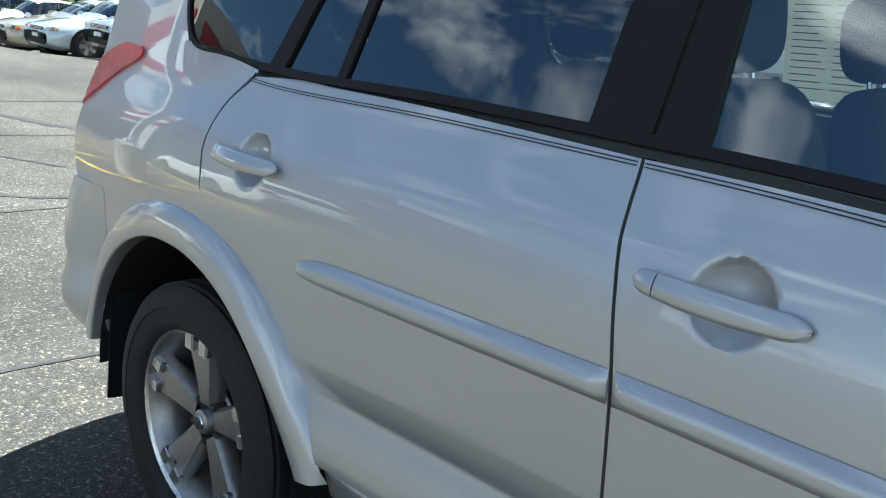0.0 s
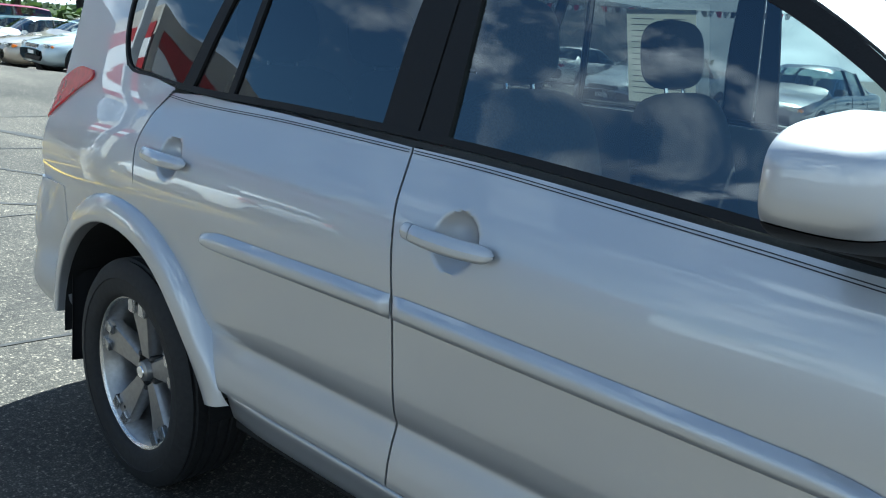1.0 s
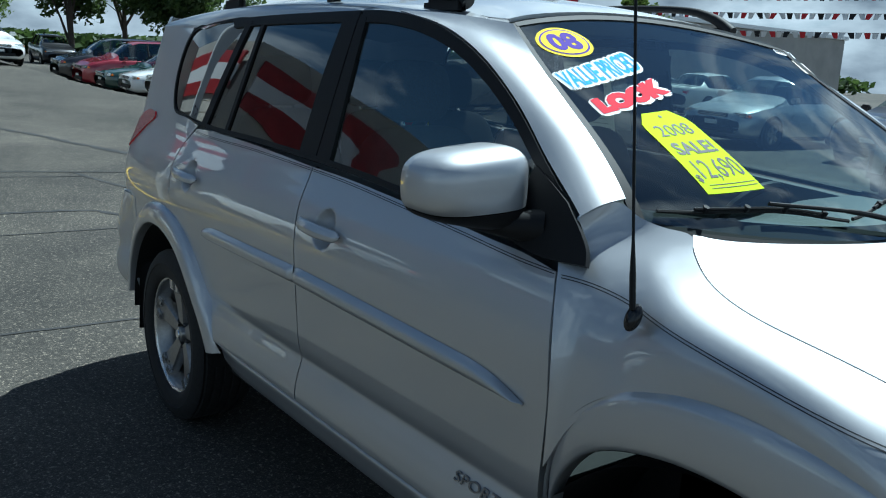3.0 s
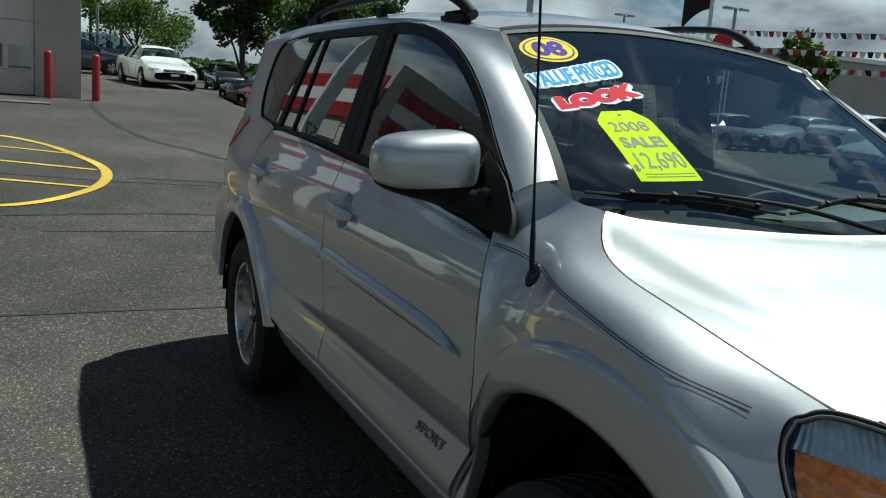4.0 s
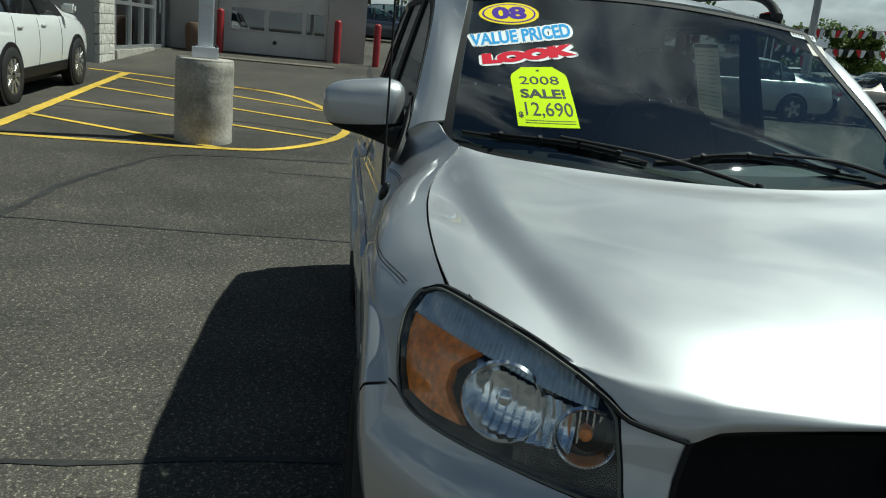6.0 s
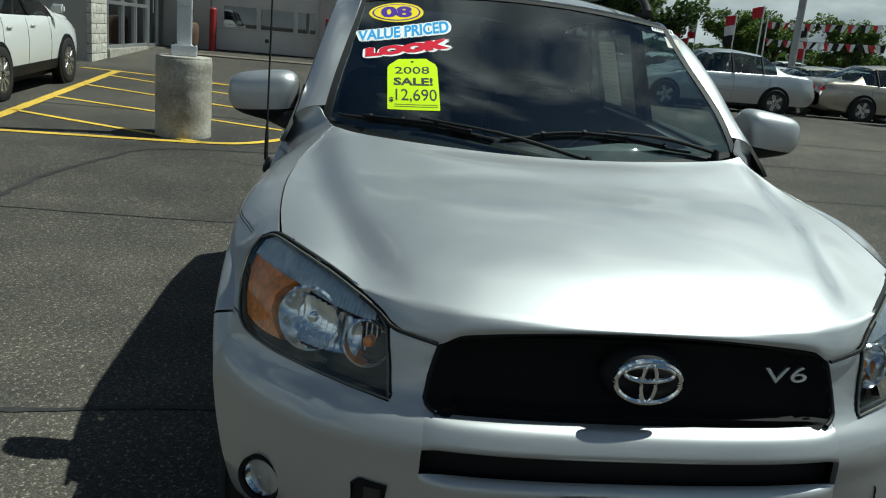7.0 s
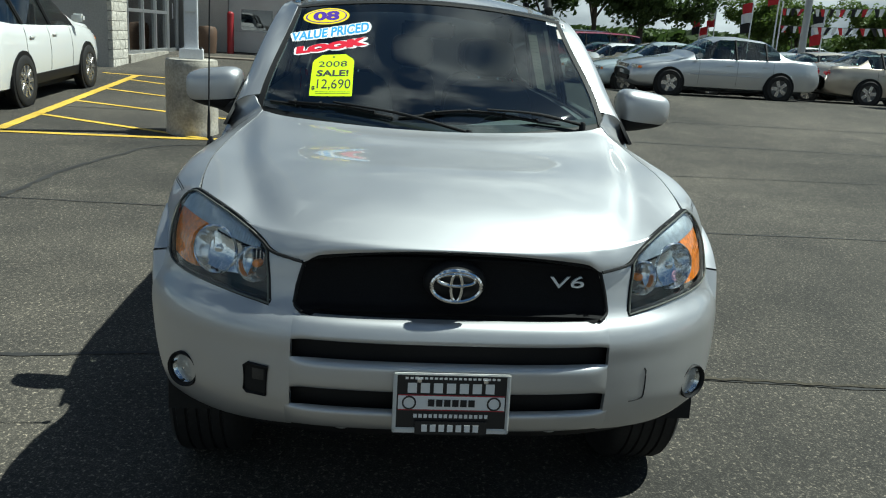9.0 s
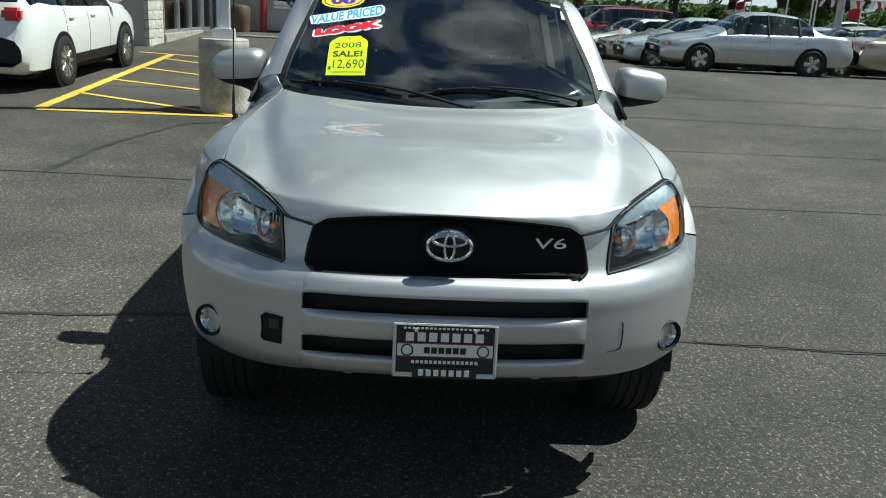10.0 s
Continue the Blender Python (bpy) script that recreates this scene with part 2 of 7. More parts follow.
def leaf_material(name, color):
    m = bpy.data.materials.new(name)
    m.use_nodes = True
    n, l = m.node_tree.nodes, m.node_tree.links
    b = n["Principled BSDF"]
    b.inputs["Roughness"].default_value = 0.6
    geo = n.new("ShaderNodeNewGeometry")
    r = n.new("ShaderNodeValToRGB")
    r.color_ramp.elements[0].color = (color[0] * 0.55, color[1] * 0.6, color[2] * 0.5, 1)
    r.color_ramp.elements[1].color = (color[0] * 1.5, color[1] * 1.35, color[2] * 1.2, 1)
    l.new(geo.outputs["Random Per Island"], r.inputs["Fac"])
    l.new(r.outputs["Color"], b.inputs["Base Color"])
    tl, mx = n.new("ShaderNodeBsdfTranslucent"), n.new("ShaderNodeMixShader")
    mx.inputs["Fac"].default_value = 0.4
    l.new(r.outputs["Color"], tl.inputs["Color"])
    l.new(b.outputs["BSDF"], mx.inputs[1])
    l.new(tl.outputs["BSDF"], mx.inputs[2])
    l.new(mx.outputs["Shader"], n["Material Output"].inputs["Surface"])
    return m


LEAF = leaf_material("leaves", (0.105, 0.165, 0.035))
LEAF_DARK = leaf_material("dark_leaves", (0.06, 0.10, 0.028))


# ---- building helpers ----
def part(name, bm, mat, parent=None, label="", angle=38, flat=False):
    """Links a bmesh as one mesh object, under a thing or part."""
    me = bpy.data.meshes.new(name)
    bm.to_mesh(me)
    bm.free()
    me.materials.append(mat)
    if not flat:
        me.polygons.foreach_set("use_smooth", [True] * len(me.polygons))
        me.set_sharp_from_angle(angle=radians(angle))
    ob = new(name, me)
    if parent:
        ob.parent = parent
    if label:
        tagged(ob, label)
    return ob


def thing(name, label, category, group="", kind="", m=None):
    ob = new(name)
    ob.empty_display_size = 0.2
    if m:
        ob.matrix_basis = m
    return tagged(ob, label, category, group, kind)


def box(bm, x0, x1, y0, y1, z0, z1, bevel=0.0):
    made = bmesh.ops.create_cube(bm, size=1.0, matrix=Matrix.LocRotScale(((x0 + x1) / 2, (y0 + y1) / 2, (z0 + z1) / 2), None, (abs(x1 - x0), abs(y1 - y0), abs(z1 - z0))))
    if bevel:
        edges = list({e for v in made["verts"] for e in v.link_edges})
        bmesh.ops.bevel(bm, geom=edges, offset=bevel, segments=2, affect="EDGES", clamp_overlap=True)
    return bm


def one_box(*a, **k):
    return box(bmesh.new(), *a, **k)


def tube(bm, points, radius, sides=8, closed=False, caps=True):
    """A round bar along points; radius is a number or one for each point."""
    pts = [Vector(p) for p in points]
    n = len(pts)
    radii = radius if isinstance(radius, (list, tuple)) else [radius] * n
    rings = []
    up = Vector((0, 0, 1))
    for i, p in enumerate(pts):
        a = pts[(i - 1) % n] if closed or i else p
        c = pts[(i + 1) % n] if closed or i < n - 1 else p
        d = (c - a).normalized()
        side = d.cross(up)
        if side.length < 0.05:
            side = d.cross(Vector((1, 0, 0)))
        side.normalize()
        other = side.cross(d)
        rings.append([bm.verts.new(p + radii[i] * (math.cos(k * math.tau / sides) * side + math.sin(k * math.tau / sides) * other)) for k in range(sides)])
    for i in range(n if closed else n - 1):
        a, c = rings[i], rings[(i + 1) % n]
        for k in range(sides):
            bm.faces.new((a[k], a[(k + 1) % sides], c[(k + 1) % sides], c[k]))
    if caps and not closed:
        bm.faces.new(rings[0][::-1])
        bm.faces.new(rings[-1])
    return bm


def lathe(bm, profile, m, steps=40):
    """Turns (radius, height) pairs round m's z axis."""
    rings = []
    for r, h in profile:
        if r < 1e-5:
            rings.append([bm.verts.new(m @ Vector((0, 0, h)))])
        else:
            rings.append([bm.verts.new(m @ Vector((r * math.cos(k * math.tau / steps), r * math.sin(k * math.tau / steps), h))) for k in range(steps)])
    for a, c in zip(rings, rings[1:]):
        for k in range(steps):
            j = (k + 1) % steps
            if len(a) == 1 and len(c) == 1:
                continue
            if len(a) == 1:
                bm.faces.new((a[0], c[j], c[k]))
            elif len(c) == 1:
                bm.faces.new((a[k], a[j], c[0]))
            else:
                bm.faces.new((a[k], a[j], c[j], c[k]))
    bmesh.ops.recalc_face_normals(bm, faces=bm.faces)
    return bm


def spline(points, n):
    """n points evenly along a smooth curve through the given ones (any dimension)."""
    p = np.array(points, float)
    if len(p) == 2:
        return [p[0] + (p[1] - p[0]) * i / (n - 1) for i in range(n)]
    e = np.vstack([2 * p[0] - p[1], p, 2 * p[-1] - p[-2]])
    fine = []
    for i in range(1, len(e) - 2):
        for s in np.linspace(0, 1, 16, endpoint=False):
            a, b, c, d = e[i - 1], e[i], e[i + 1], e[i + 2]
            fine.append(0.5 * (2 * b + (c - a) * s + (2 * a - 5 * b + 4 * c - d) * s * s + (3 * b - a - 3 * c + d) * s ** 3))
    fine.append(p[-1])
    fine = np.array(fine)
    run = np.concatenate([[0], np.cumsum(np.linalg.norm(np.diff(fine, axis=0), axis=1))])
    want = np.linspace(0, run[-1], n)
    return [np.array([np.interp(w, run, fine[:, k]) for k in range(p.shape[1])]) for w in want]


def coons(bottom, top, left, right, nu, nv):
    """A grid between four curves; bottom and top run from left to right, left and right from bottom to top."""
    b, t, l, r = spline(bottom, nu), spline(top, nu), spline(left, nv), spline(right, nv)
    grid = []
    for j in range(nv):
        v = j / (nv - 1)
        row = []
        for i in range(nu):
            u = i / (nu - 1)
            corner = (1 - u) * (1 - v) * b[0] + u * (1 - v) * b[-1] + (1 - u) * v * t[0] + u * v * t[-1]
            row.append((1 - v) * b[i] + v * t[i] + (1 - u) * l[j] + u * r[j] - corner)
        grid.append(row)
    return grid


def sheet(grid, outward, flange=0.0, bm=None):
    """A mesh from a grid of 3D points, its faces turned towards outward, with a rim folded inwards by flange."""
    bm = bm or bmesh.new()
    g = [[bm.verts.new(Vector(p)) for p in row] for row in grid]
    faces = []
    for j in range(len(g) - 1):
        for i in range(len(g[0]) - 1):
            try:
                faces.append(bm.faces.new((g[j][i], g[j][i + 1], g[j + 1][i + 1], g[j + 1][i])))
            except ValueError:
                pass
    for f in faces:
        f.normal_update()
    total = sum((f.normal * f.calc_area() for f in faces), Vector())
    if total.dot(Vector(outward)) < 0:
        bmesh.ops.reverse_faces(bm, faces=faces)
    if flange:
        for f in faces:
            f.normal_update()
        rim = [e for f in faces for e in f.edges if e.is_boundary]
        rim = list(dict.fromkeys(rim))
        twin = {}
        for e in rim:
            for v in e.verts:
                if v not in twin:
                    nrm = sum((f.normal for f in v.link_faces), Vector()).normalized()
                    twin[v] = nrm
        inner = {v: bm.verts.new(v.co - nrm * flange) for v, nrm in twin.items()}
        for e in rim:
            a, b = e.verts
            f = e.link_faces[0]
            vs = list(f.verts)
            if vs[(vs.index(a) + 1) % len(vs)] != b:
                a, b = b, a
            bm.faces.new((b, a, inner[a], inner[b]))
    return bm


def letters(text, size, mat_extrude=0.0, bold=0.0):
    """The built-in font's letters as a bmesh in the xy plane, starting at the origin."""
    cu = bpy.data.curves.new("letters", "FONT")
    cu.body = text
    cu.size = size
    cu.extrude = mat_extrude
    cu.offset = bold
    cu.resolution_u = 3
    ob = bpy.data.objects.new("letters", cu)
    scene.collection.objects.link(ob)
    deps = bpy.context.evaluated_depsgraph_get()
    me = bpy.data.meshes.new_from_object(ob.evaluated_get(deps))
    bm = bmesh.new()
    bm.from_mesh(me)
    bpy.data.objects.remove(ob)
    bpy.data.curves.remove(cu)
    bpy.data.meshes.remove(me)
    return bm


def fit_letters(bm, x0, x1, y0, y1):
    """Scales letters into a rectangle of the xy plane."""
    xs = [v.co.x for v in bm.verts]
    ys = [v.co.y for v in bm.verts]
    for v in bm.verts:
        v.co.x = x0 + (v.co.x - min(xs)) / (max(xs) - min(xs)) * (x1 - x0)
        v.co.y = y0 + (v.co.y - min(ys)) / (max(ys) - min(ys)) * (y1 - y0)
    return bm


# ---- ground ----
RISE = 0.035


DROP = ((-60, 0.8), (-31, 0.8), (-26, 0.65), (-22, 0.5), (-19.5, 0.3), (-17, 0.08), (-14, 0.0))


def ground_z(x, y=0.0):
    """The lot is level round the parked vehicle, rises gently towards the building and dips under the parked rows."""
    dip = float(np.interp(x, [d[0] for d in DROP], [d[1] for d in DROP]))
    side = min(1.0, max(0.0, (y - 3.4) / 3.0))
    return rising(x) - dip * side * side * (3 - 2 * side)


def rising(x):
    if x > -1.5:
        return 0.0
    if x > -3.5:
        return RISE * (x + 1.5) ** 2 / 4
    if x > -45:
        return RISE * (-2.5 - x)
    return RISE * 42.5


def ground_sheet():
    xs = [-900, -400, -200, -120, -80, -60, -45.1, -45] + [-44 + 2 * i for i in range(20)] + [-3.5 + 0.25 * i for i in range(9)] + [0, 2, 4, 8, 15, 30, 60, 150, 500]
    ys = [-700, -300, -120, -60, -40, -30, -20, -15, -10, -5, 0, 3.4, 3.9, 4.4, 4.9, 5.4, 5.9, 6.4, 10, 15, 20, 30, 45, 70, 120, 300, 700]
    bm = bmesh.new()
    g = [[bm.verts.new((x, y, ground_z(x, y))) for x in xs] for y in ys]
    for j in range(len(ys) - 1):
        for i in range(len(xs) - 1):
            bm.faces.new((g[j][i], g[j][i + 1], g[j + 1][i + 1], g[j + 1][i]))
    return tagged(part("ground", bm, ASPHALT), "grey weathered asphalt parking lot with pale aggregate", "ground", kind="structure")


ground_sheet()


def stripe(points, width, lift, jitter=0.0, steps=40):
    """A flat band on the ground along a curve."""
    bm = bmesh.new()
    c = spline(points, steps)
    rows = []
    for i, p in enumerate(c):
        d = c[min(i + 1, steps - 1)] - c[max(i - 1, 0)]
        d = d / np.linalg.norm(d)
        nrm = np.array([-d[1], d[0]])
        w = width * (1 + jitter * random.uniform(-1, 1)) / 2
        off = nrm * jitter * width * random.uniform(-0.9, 0.9)
        rows.append([bm.verts.new((*(p + off + nrm * s), ground_z(*(p + off + nrm * s)) + lift)) for s in (-w, w)])
    for a, b in zip(rows, rows[1:]):
        bm.faces.new((a[0], b[0], b[1], a[1]))
    bmesh.ops.recalc_face_normals(bm, faces=bm.faces)
    return bm

# sealed cracks of the asphalt
CRACKS = [
    ([(0.58, -6.0), (0.62, -3.5), (0.58, -1.9), (0.5, -1.0), (0.58, 0.2), (0.66, 1.4), (0.73, 2.3), (0.8, 5), (0.7, 9)], 0.035, TAR),
    ([(-2.6, -8), (-2.75, -5), (-2.75, -3.2), (-2.7, -2.0), (-2.68, -0.65), (-2.55, 1.0), (-2.5, 2.7), (-2.49, 4.3), (-2.3, 9)], 0.024, TAR),
    ([(-2.78, -3.25), (-3.4, -3.2), (-3.99, -3.13), (-4.92, -2.86), (-5.53, -2.53), (-5.75, -1.2), (-5.74, -0.1), (-5.3, 0.3), (-5.2, 1.2)], 0.06, TAR),
    ([(-5.0, -1.6), (-4.98, 0.36), (-5.1, 3), (-5.2, 7)], 0.022, TAR),
    ([(-8.0, -0.6), (-7.6, 1.5), (-7.6, 3.6), (-7.46, 7.3), (-7.3, 13)], 0.05, TAR),
    ([(-9.86, 1.6), (-9.94, 2.6), (-10.2, 6), (-10, 12)], 0.04, TAR),
    ([(-21.5, -0.2), (-17, -0.3), (-12.62, 0.05), (-11.2, 0.5), (-10.49, 0.77), (-8.5, 1.5), (-7.6, 1.9)], 0.12, TAR),
    ([(-7.74, 0.31), (-6.86, 0.54), (-6.2, 0.9)], 0.05, TAR),
    ([(-8.3, -4.7), (-8.2, -2.4), (-7.7, -0.9), (-7.5, 0.4)], 0.03, TAR),
]
for pts, width, mat in CRACKS:
    tagged(part("crack", stripe(pts, width, 0.004, 0.32, 90), mat, flat=True), "dark tar-sealed crack across the asphalt", "crack", "cracks of the lot", "structure")
tagged(part("crack", stripe([(0.66, 1.35), (0.69, 1.8), (0.72, 2.2), (0.76, 3.0)], 0.03, 0.008, 0.5, 40), WEED, flat=True), "dry moss and weeds in an asphalt crack", "crack", "cracks of the lot", "structure")

# yellow hatched island
LINES = [
    ([(-5.95, -4.62), (-9.0, -4.74), (-13.2, -4.9)], 0.15),
    ([(-5.92, -4.6), (-5.98, -3.4), (-6.05, -2.3), (-6.2, -1.75), (-6.7, -1.33), (-7.4, -1.0), (-8.2, -0.86), (-8.9, -0.88), (-9.8, -1.08), (-10.8, -1.4), (-11.6, -1.82), (-12.1, -2.35), (-12.4, -3.2)], 0.12),
    ([(-7.45, -4.72), (-6.05, -2.15)], 0.09),
    ([(-8.97, -4.74), (-7.25, -1.1)], 0.09),
    ([(-10.67, -4.8), (-8.55, -0.95)], 0.09),
    ([(-12.31, -4.86), (-10.0, -1.15)], 0.09),
    ([(-13.3, -5.6), (-12.9, -4.2), (-12.1, -2.3)], 0.1),
]
for pts, width in LINES:
    tagged(part("painted_line", stripe(pts, width, 0.008, 0.04, 60), YELLOW, flat=True), "worn yellow painted line of a hatched island", "road marking", "yellow island lines", "structure")


# pole on its concrete base
def pole_on_base():
    cx, cy, z0 = -6.52, -2.47, ground_z(-6.52)
    base = thing("concrete_base", "weathered round concrete base of a lot pole", "bollard", m=pose(cx, cy, z0))
    prof = [(0.0, -0.1), (0.31, -0.1)]
    for i in range(15):
        h = 0.88 * i / 14
        prof.append((0.312 + 0.003 * math.sin(i * 2.1) + (0.004 if i % 5 == 0 else 0), h))
    prof += [(0.295, 0.9), (0.0, 0.905)]
    bm = lathe(bmesh.new(), prof, Matrix(), 48)
    for v in bm.verts:
        v.co += Vector((noise.noise(v.co * 6), noise.noise(v.co * 6 + Vector((9, 0, 0))), 0)) * 0.0025
    part("body", bm, CONCRETE, base)
    part("cap", lathe(bmesh.new(), [(0, 0.908), (0.29, 0.906), (0.306, 0.898), (0.309, 0.885), (0.30, 0.88)], Matrix(), 48), CONCRETE, base)
    post = thing("lot_pole", "square white steel pole with a small sign and box", "pole", m=pose(cx, cy, z0 + 0.9, 0, 0, 8))
    part("base_box", one_box(-0.12, 0.12, -0.14, 0.14, 0.006, 0.13, bevel=0.008), WHITE_METAL, post)
    part("shaft", one_box(-0.08, 0.08, -0.08, 0.08, 0.12, 6.0, bevel=0.012), WHITE_METAL, post)
    for dx, dy in ((-0.098, -0.115), (-0.098, 0.115), (0.098, -0.115), (0.098, 0.115)):
        part("bolt", lathe(bmesh.new(), [(0, 0.15), (0.014, 0.15), (0.016, 0.126), (0, 0.126)], Matrix.Translation((dx, dy, 0)), 6), STEEL_DARK, post)
    part("switch_box", one_box(0.082, 0.13, -0.07, 0.07, 0.56, 0.78, bevel=0.008), ALUMINIUM, post)
    plate = part("sign_plate", one_box(0.082, 0.086, -0.08, 0.08, 0.8, 0.96), WHITE_METAL, post)
    bm = fit_letters(letters("57", 0.1, 0.001), -0.065, 0.065, 0.83, 0.93)
    bm.transform(Matrix(((0, 0, 1, 0.0885), (1, 0, 0, 0), (0, 1, 0, 0), (0, 0, 0, 1))))
    part("numerals", bm, PRINT, plate, flat=True)


pole_on_base()

# ---- the silver sport utility vehicle ----
PROFILE = np.array([(0.2, 0.76), (0.36, 0.79), (0.43, 0.832), (0.48, 0.855), (0.53, 0.855), (0.575, 0.8455), (0.60, 0.8375), (0.614, 0.8330), (0.620, 0.8318), (0.626, 0.8325), (0.64, 0.8375), (0.66, 0.8425), (0.70, 0.8475), (0.76, 0.8505), (0.85, 0.855), (0.93, 0.857), (1.0, 0.85), (1.07, 0.831), (1.13, 0.804), (1.18, 0.782), (1.24, 0.763), (1.4, 0.72), (1.58, 0.67), (1.64, 0.648), (1.7, 0.60), (1.8, 0.5)])


def smooth_at(table, v):
    """Smooth interpolation in a table of (where, value)."""
    x, y = table[:, 0], table[:, 1]
    v = min(max(v, x[0]), x[-1])
    i = min(max(int(np.searchsorted(x, v)) - 1, 0), len(x) - 2)
    h = x[i + 1] - x[i]
    s = (v - x[i]) / h

    def slope(k):
        if k == 0 or k == len(x) - 1:
            return 0.0
        return (y[k + 1] - y[k - 1]) / (x[k + 1] - x[k - 1])

    a, b = slope(i) * h, slope(i + 1) * h
    return (2 * s ** 3 - 3 * s ** 2 + 1) * y[i] + (s ** 3 - 2 * s ** 2 + s) * a + (-2 * s ** 3 + 3 * s ** 2) * y[i + 1] + (s ** 3 - s ** 2) * b


def taper(x):
    if x > 1.3:
        return 1 - 0.10 * ((x - 1.3) / 0.5) ** 2
    if x < -1.15:
        return 1 - 0.05 * ((-x - 1.15) / 0.7) ** 2
    return 1.0


CUPS = ((-0.001, 1.035), (-1.058, 1.05))


def flank(p, out=0.0, cups=False):
    """The body side's point at (x, z), on the right-hand side; cups: with the finger recesses of the door handles."""
    x, z = p
    if cups:
        for cx, cz in CUPS:
            d = math.hypot(x - cx, z - cz) / 0.056
            if d < 1:
                out -= 0.026 * (1 - d ** 2.5) ** 0.8
    return np.array((x, -(smooth_at(PROFILE, z) * taper(x) + out), z))


NOSE = np.array([(0.3, 2.02), (0.4, 2.10), (0.46, 2.165), (0.53, 2.195), (0.6, 2.20), (0.67, 2.20), (0.72, 2.20), (0.76, 2.185), (0.8, 2.15), (0.85, 2.135), (0.92, 2.12), (0.97, 2.09), (1.02, 2.04), (1.08, 1.98)])
BREADTH = np.array([(0.3, 0.86), (0.4, 0.905), (0.5, 0.925), (0.7, 0.925), (0.8, 0.91), (0.9, 0.885), (1.0, 0.862), (1.1, 0.84)])


def nose(p, out=0.0):
    """The front's point at (turn, z): 0 at the middle, 90 where it meets the flank."""
    th, z = radians(p[0]), p[1]
    sign = -1 if th >= 0 else 1
    c, s = max(math.cos(abs(th)), 0.0) ** (2 / 3), math.sin(abs(th)) ** (2 / 3)
    wide = 0.032 * min(1.0, max(0.0, (abs(p[0]) - 42) / 30)) ** 1.3
    return np.array((smooth_at(NOSE, z) - 0.95 + (0.95 + out) * c, sign * ((smooth_at(BREADTH, z) + out) * s + wide), z))


def turn(y, z):
    """The turn at which the front stands y out from the middle."""
    return math.degrees(math.asin(min(1.0, (abs(y) / smooth_at(BREADTH, z)) ** 1.5))) * (1 if y <= 0 else -1)


def turn_at(x, z):
    """The turn at which the front has come back to x."""
    c = max(0.0, (x - smooth_at(NOSE, z) + 0.95) / 0.95)
    return math.degrees(math.acos(min(1.0, c ** 1.5)))


def screen(y, v, out=0.0):
    """The windscreen's point: y from -0.68 to 0.68 at its foot, v from foot (0) to top (1)."""
    k = (y / 0.68) ** 2
    foot = np.array((1.15 - 0.20 * k, y, 1.165 + 0.05 * k))
    head = np.array((0.335 + 0.09 * k, y * 0.845, 1.658 - 0.055 * k))
    p = foot + (head - foot) * v
    bulge = 0.19 * v * (1 - v) ** 3 if 0 < v < 1 else 0.19 * v * (v <= 0)
    return p + np.array((0.5, 0.12 * y, 0.86)) * (bulge + out)


BELT = np.array([(-1.7, 1.31), (-1.44, 1.285), (-1.14, 1.235), (-0.6, 1.222), (-0.19, 1.208), (0.05, 1.197), (0.52, 1.163), (0.9, 1.138)])


def belt(x, dz=0.0):
    return (x, smooth_at(BELT, x) + dz)


suv = thing("silver_suv", "silver sport utility vehicle with sale stickers, parked on asphalt", "car")
HEAD_ROOF = [(-1.45, 1.565), (-1.29, 1.605), (-0.9, 1.635), (-0.2, 1.64), (0.05, 1.63), (0.27, 1.588), (0.45, 1.52), (0.62, 1.42), (0.76, 1.31), (0.84, 1.25)]


def roof_line(x0, x1, n=9, drop=0.0):
    """A stretch of the line over the side windows."""
    c = np.array(spline(HEAD_ROOF, 160))
    want = np.linspace(x0, x1, n)
    return [(x, float(np.interp(x, c[:, 0], c[:, 1])) - drop) for x in want]


def side_panel(name, bottom, top, left, right, s, mat=None, nu=26, nv=22, out=0.0, flange=0.02, parent=None, label="", cups=False):
    grid = [[flank(p, out, cups) * np.array((1, s, 1)) for p in row] for row in coons(bottom, top, left, right, nu, nv)]
    return part(name, sheet(grid, (0, -s, 0), flange), mat or SILVER, parent or suv, label)


def ease(t):
    t = min(1.0, max(0.0, t))
    return t * t * (3 - 2 * t)


G = 0.0030
MID_GAP = [(-0.132, 0.49), (-0.135, 0.63), (-0.14, 0.8), (-0.145, 0.9), (-0.16, 1.0), (-0.178, 1.09), (-0.186, 1.185)]
FRONT_GAP = [(0.86, 0.49), (0.905, 0.62), (0.925, 0.78), (0.93, 0.91), (0.91, 1.04), (0.885, 1.11)]


def arch_out(a):
    """The wheel arch moulding's outer radius at an angle."""
    return 0.550 + 0.018 * max(0.0, (36 - a) / 22) ** 2 + 0.02 * max(0.0, (a - 90) / 60)


def rear_edge(a, grow=0.0):
    r = arch_out(a) + grow
    return (-1.33 + r * math.cos(radians(a)), 0.352 + r * math.sin(radians(a)))


def shift(pts, dx):
    return [(x + dx, z) for x, z in pts]


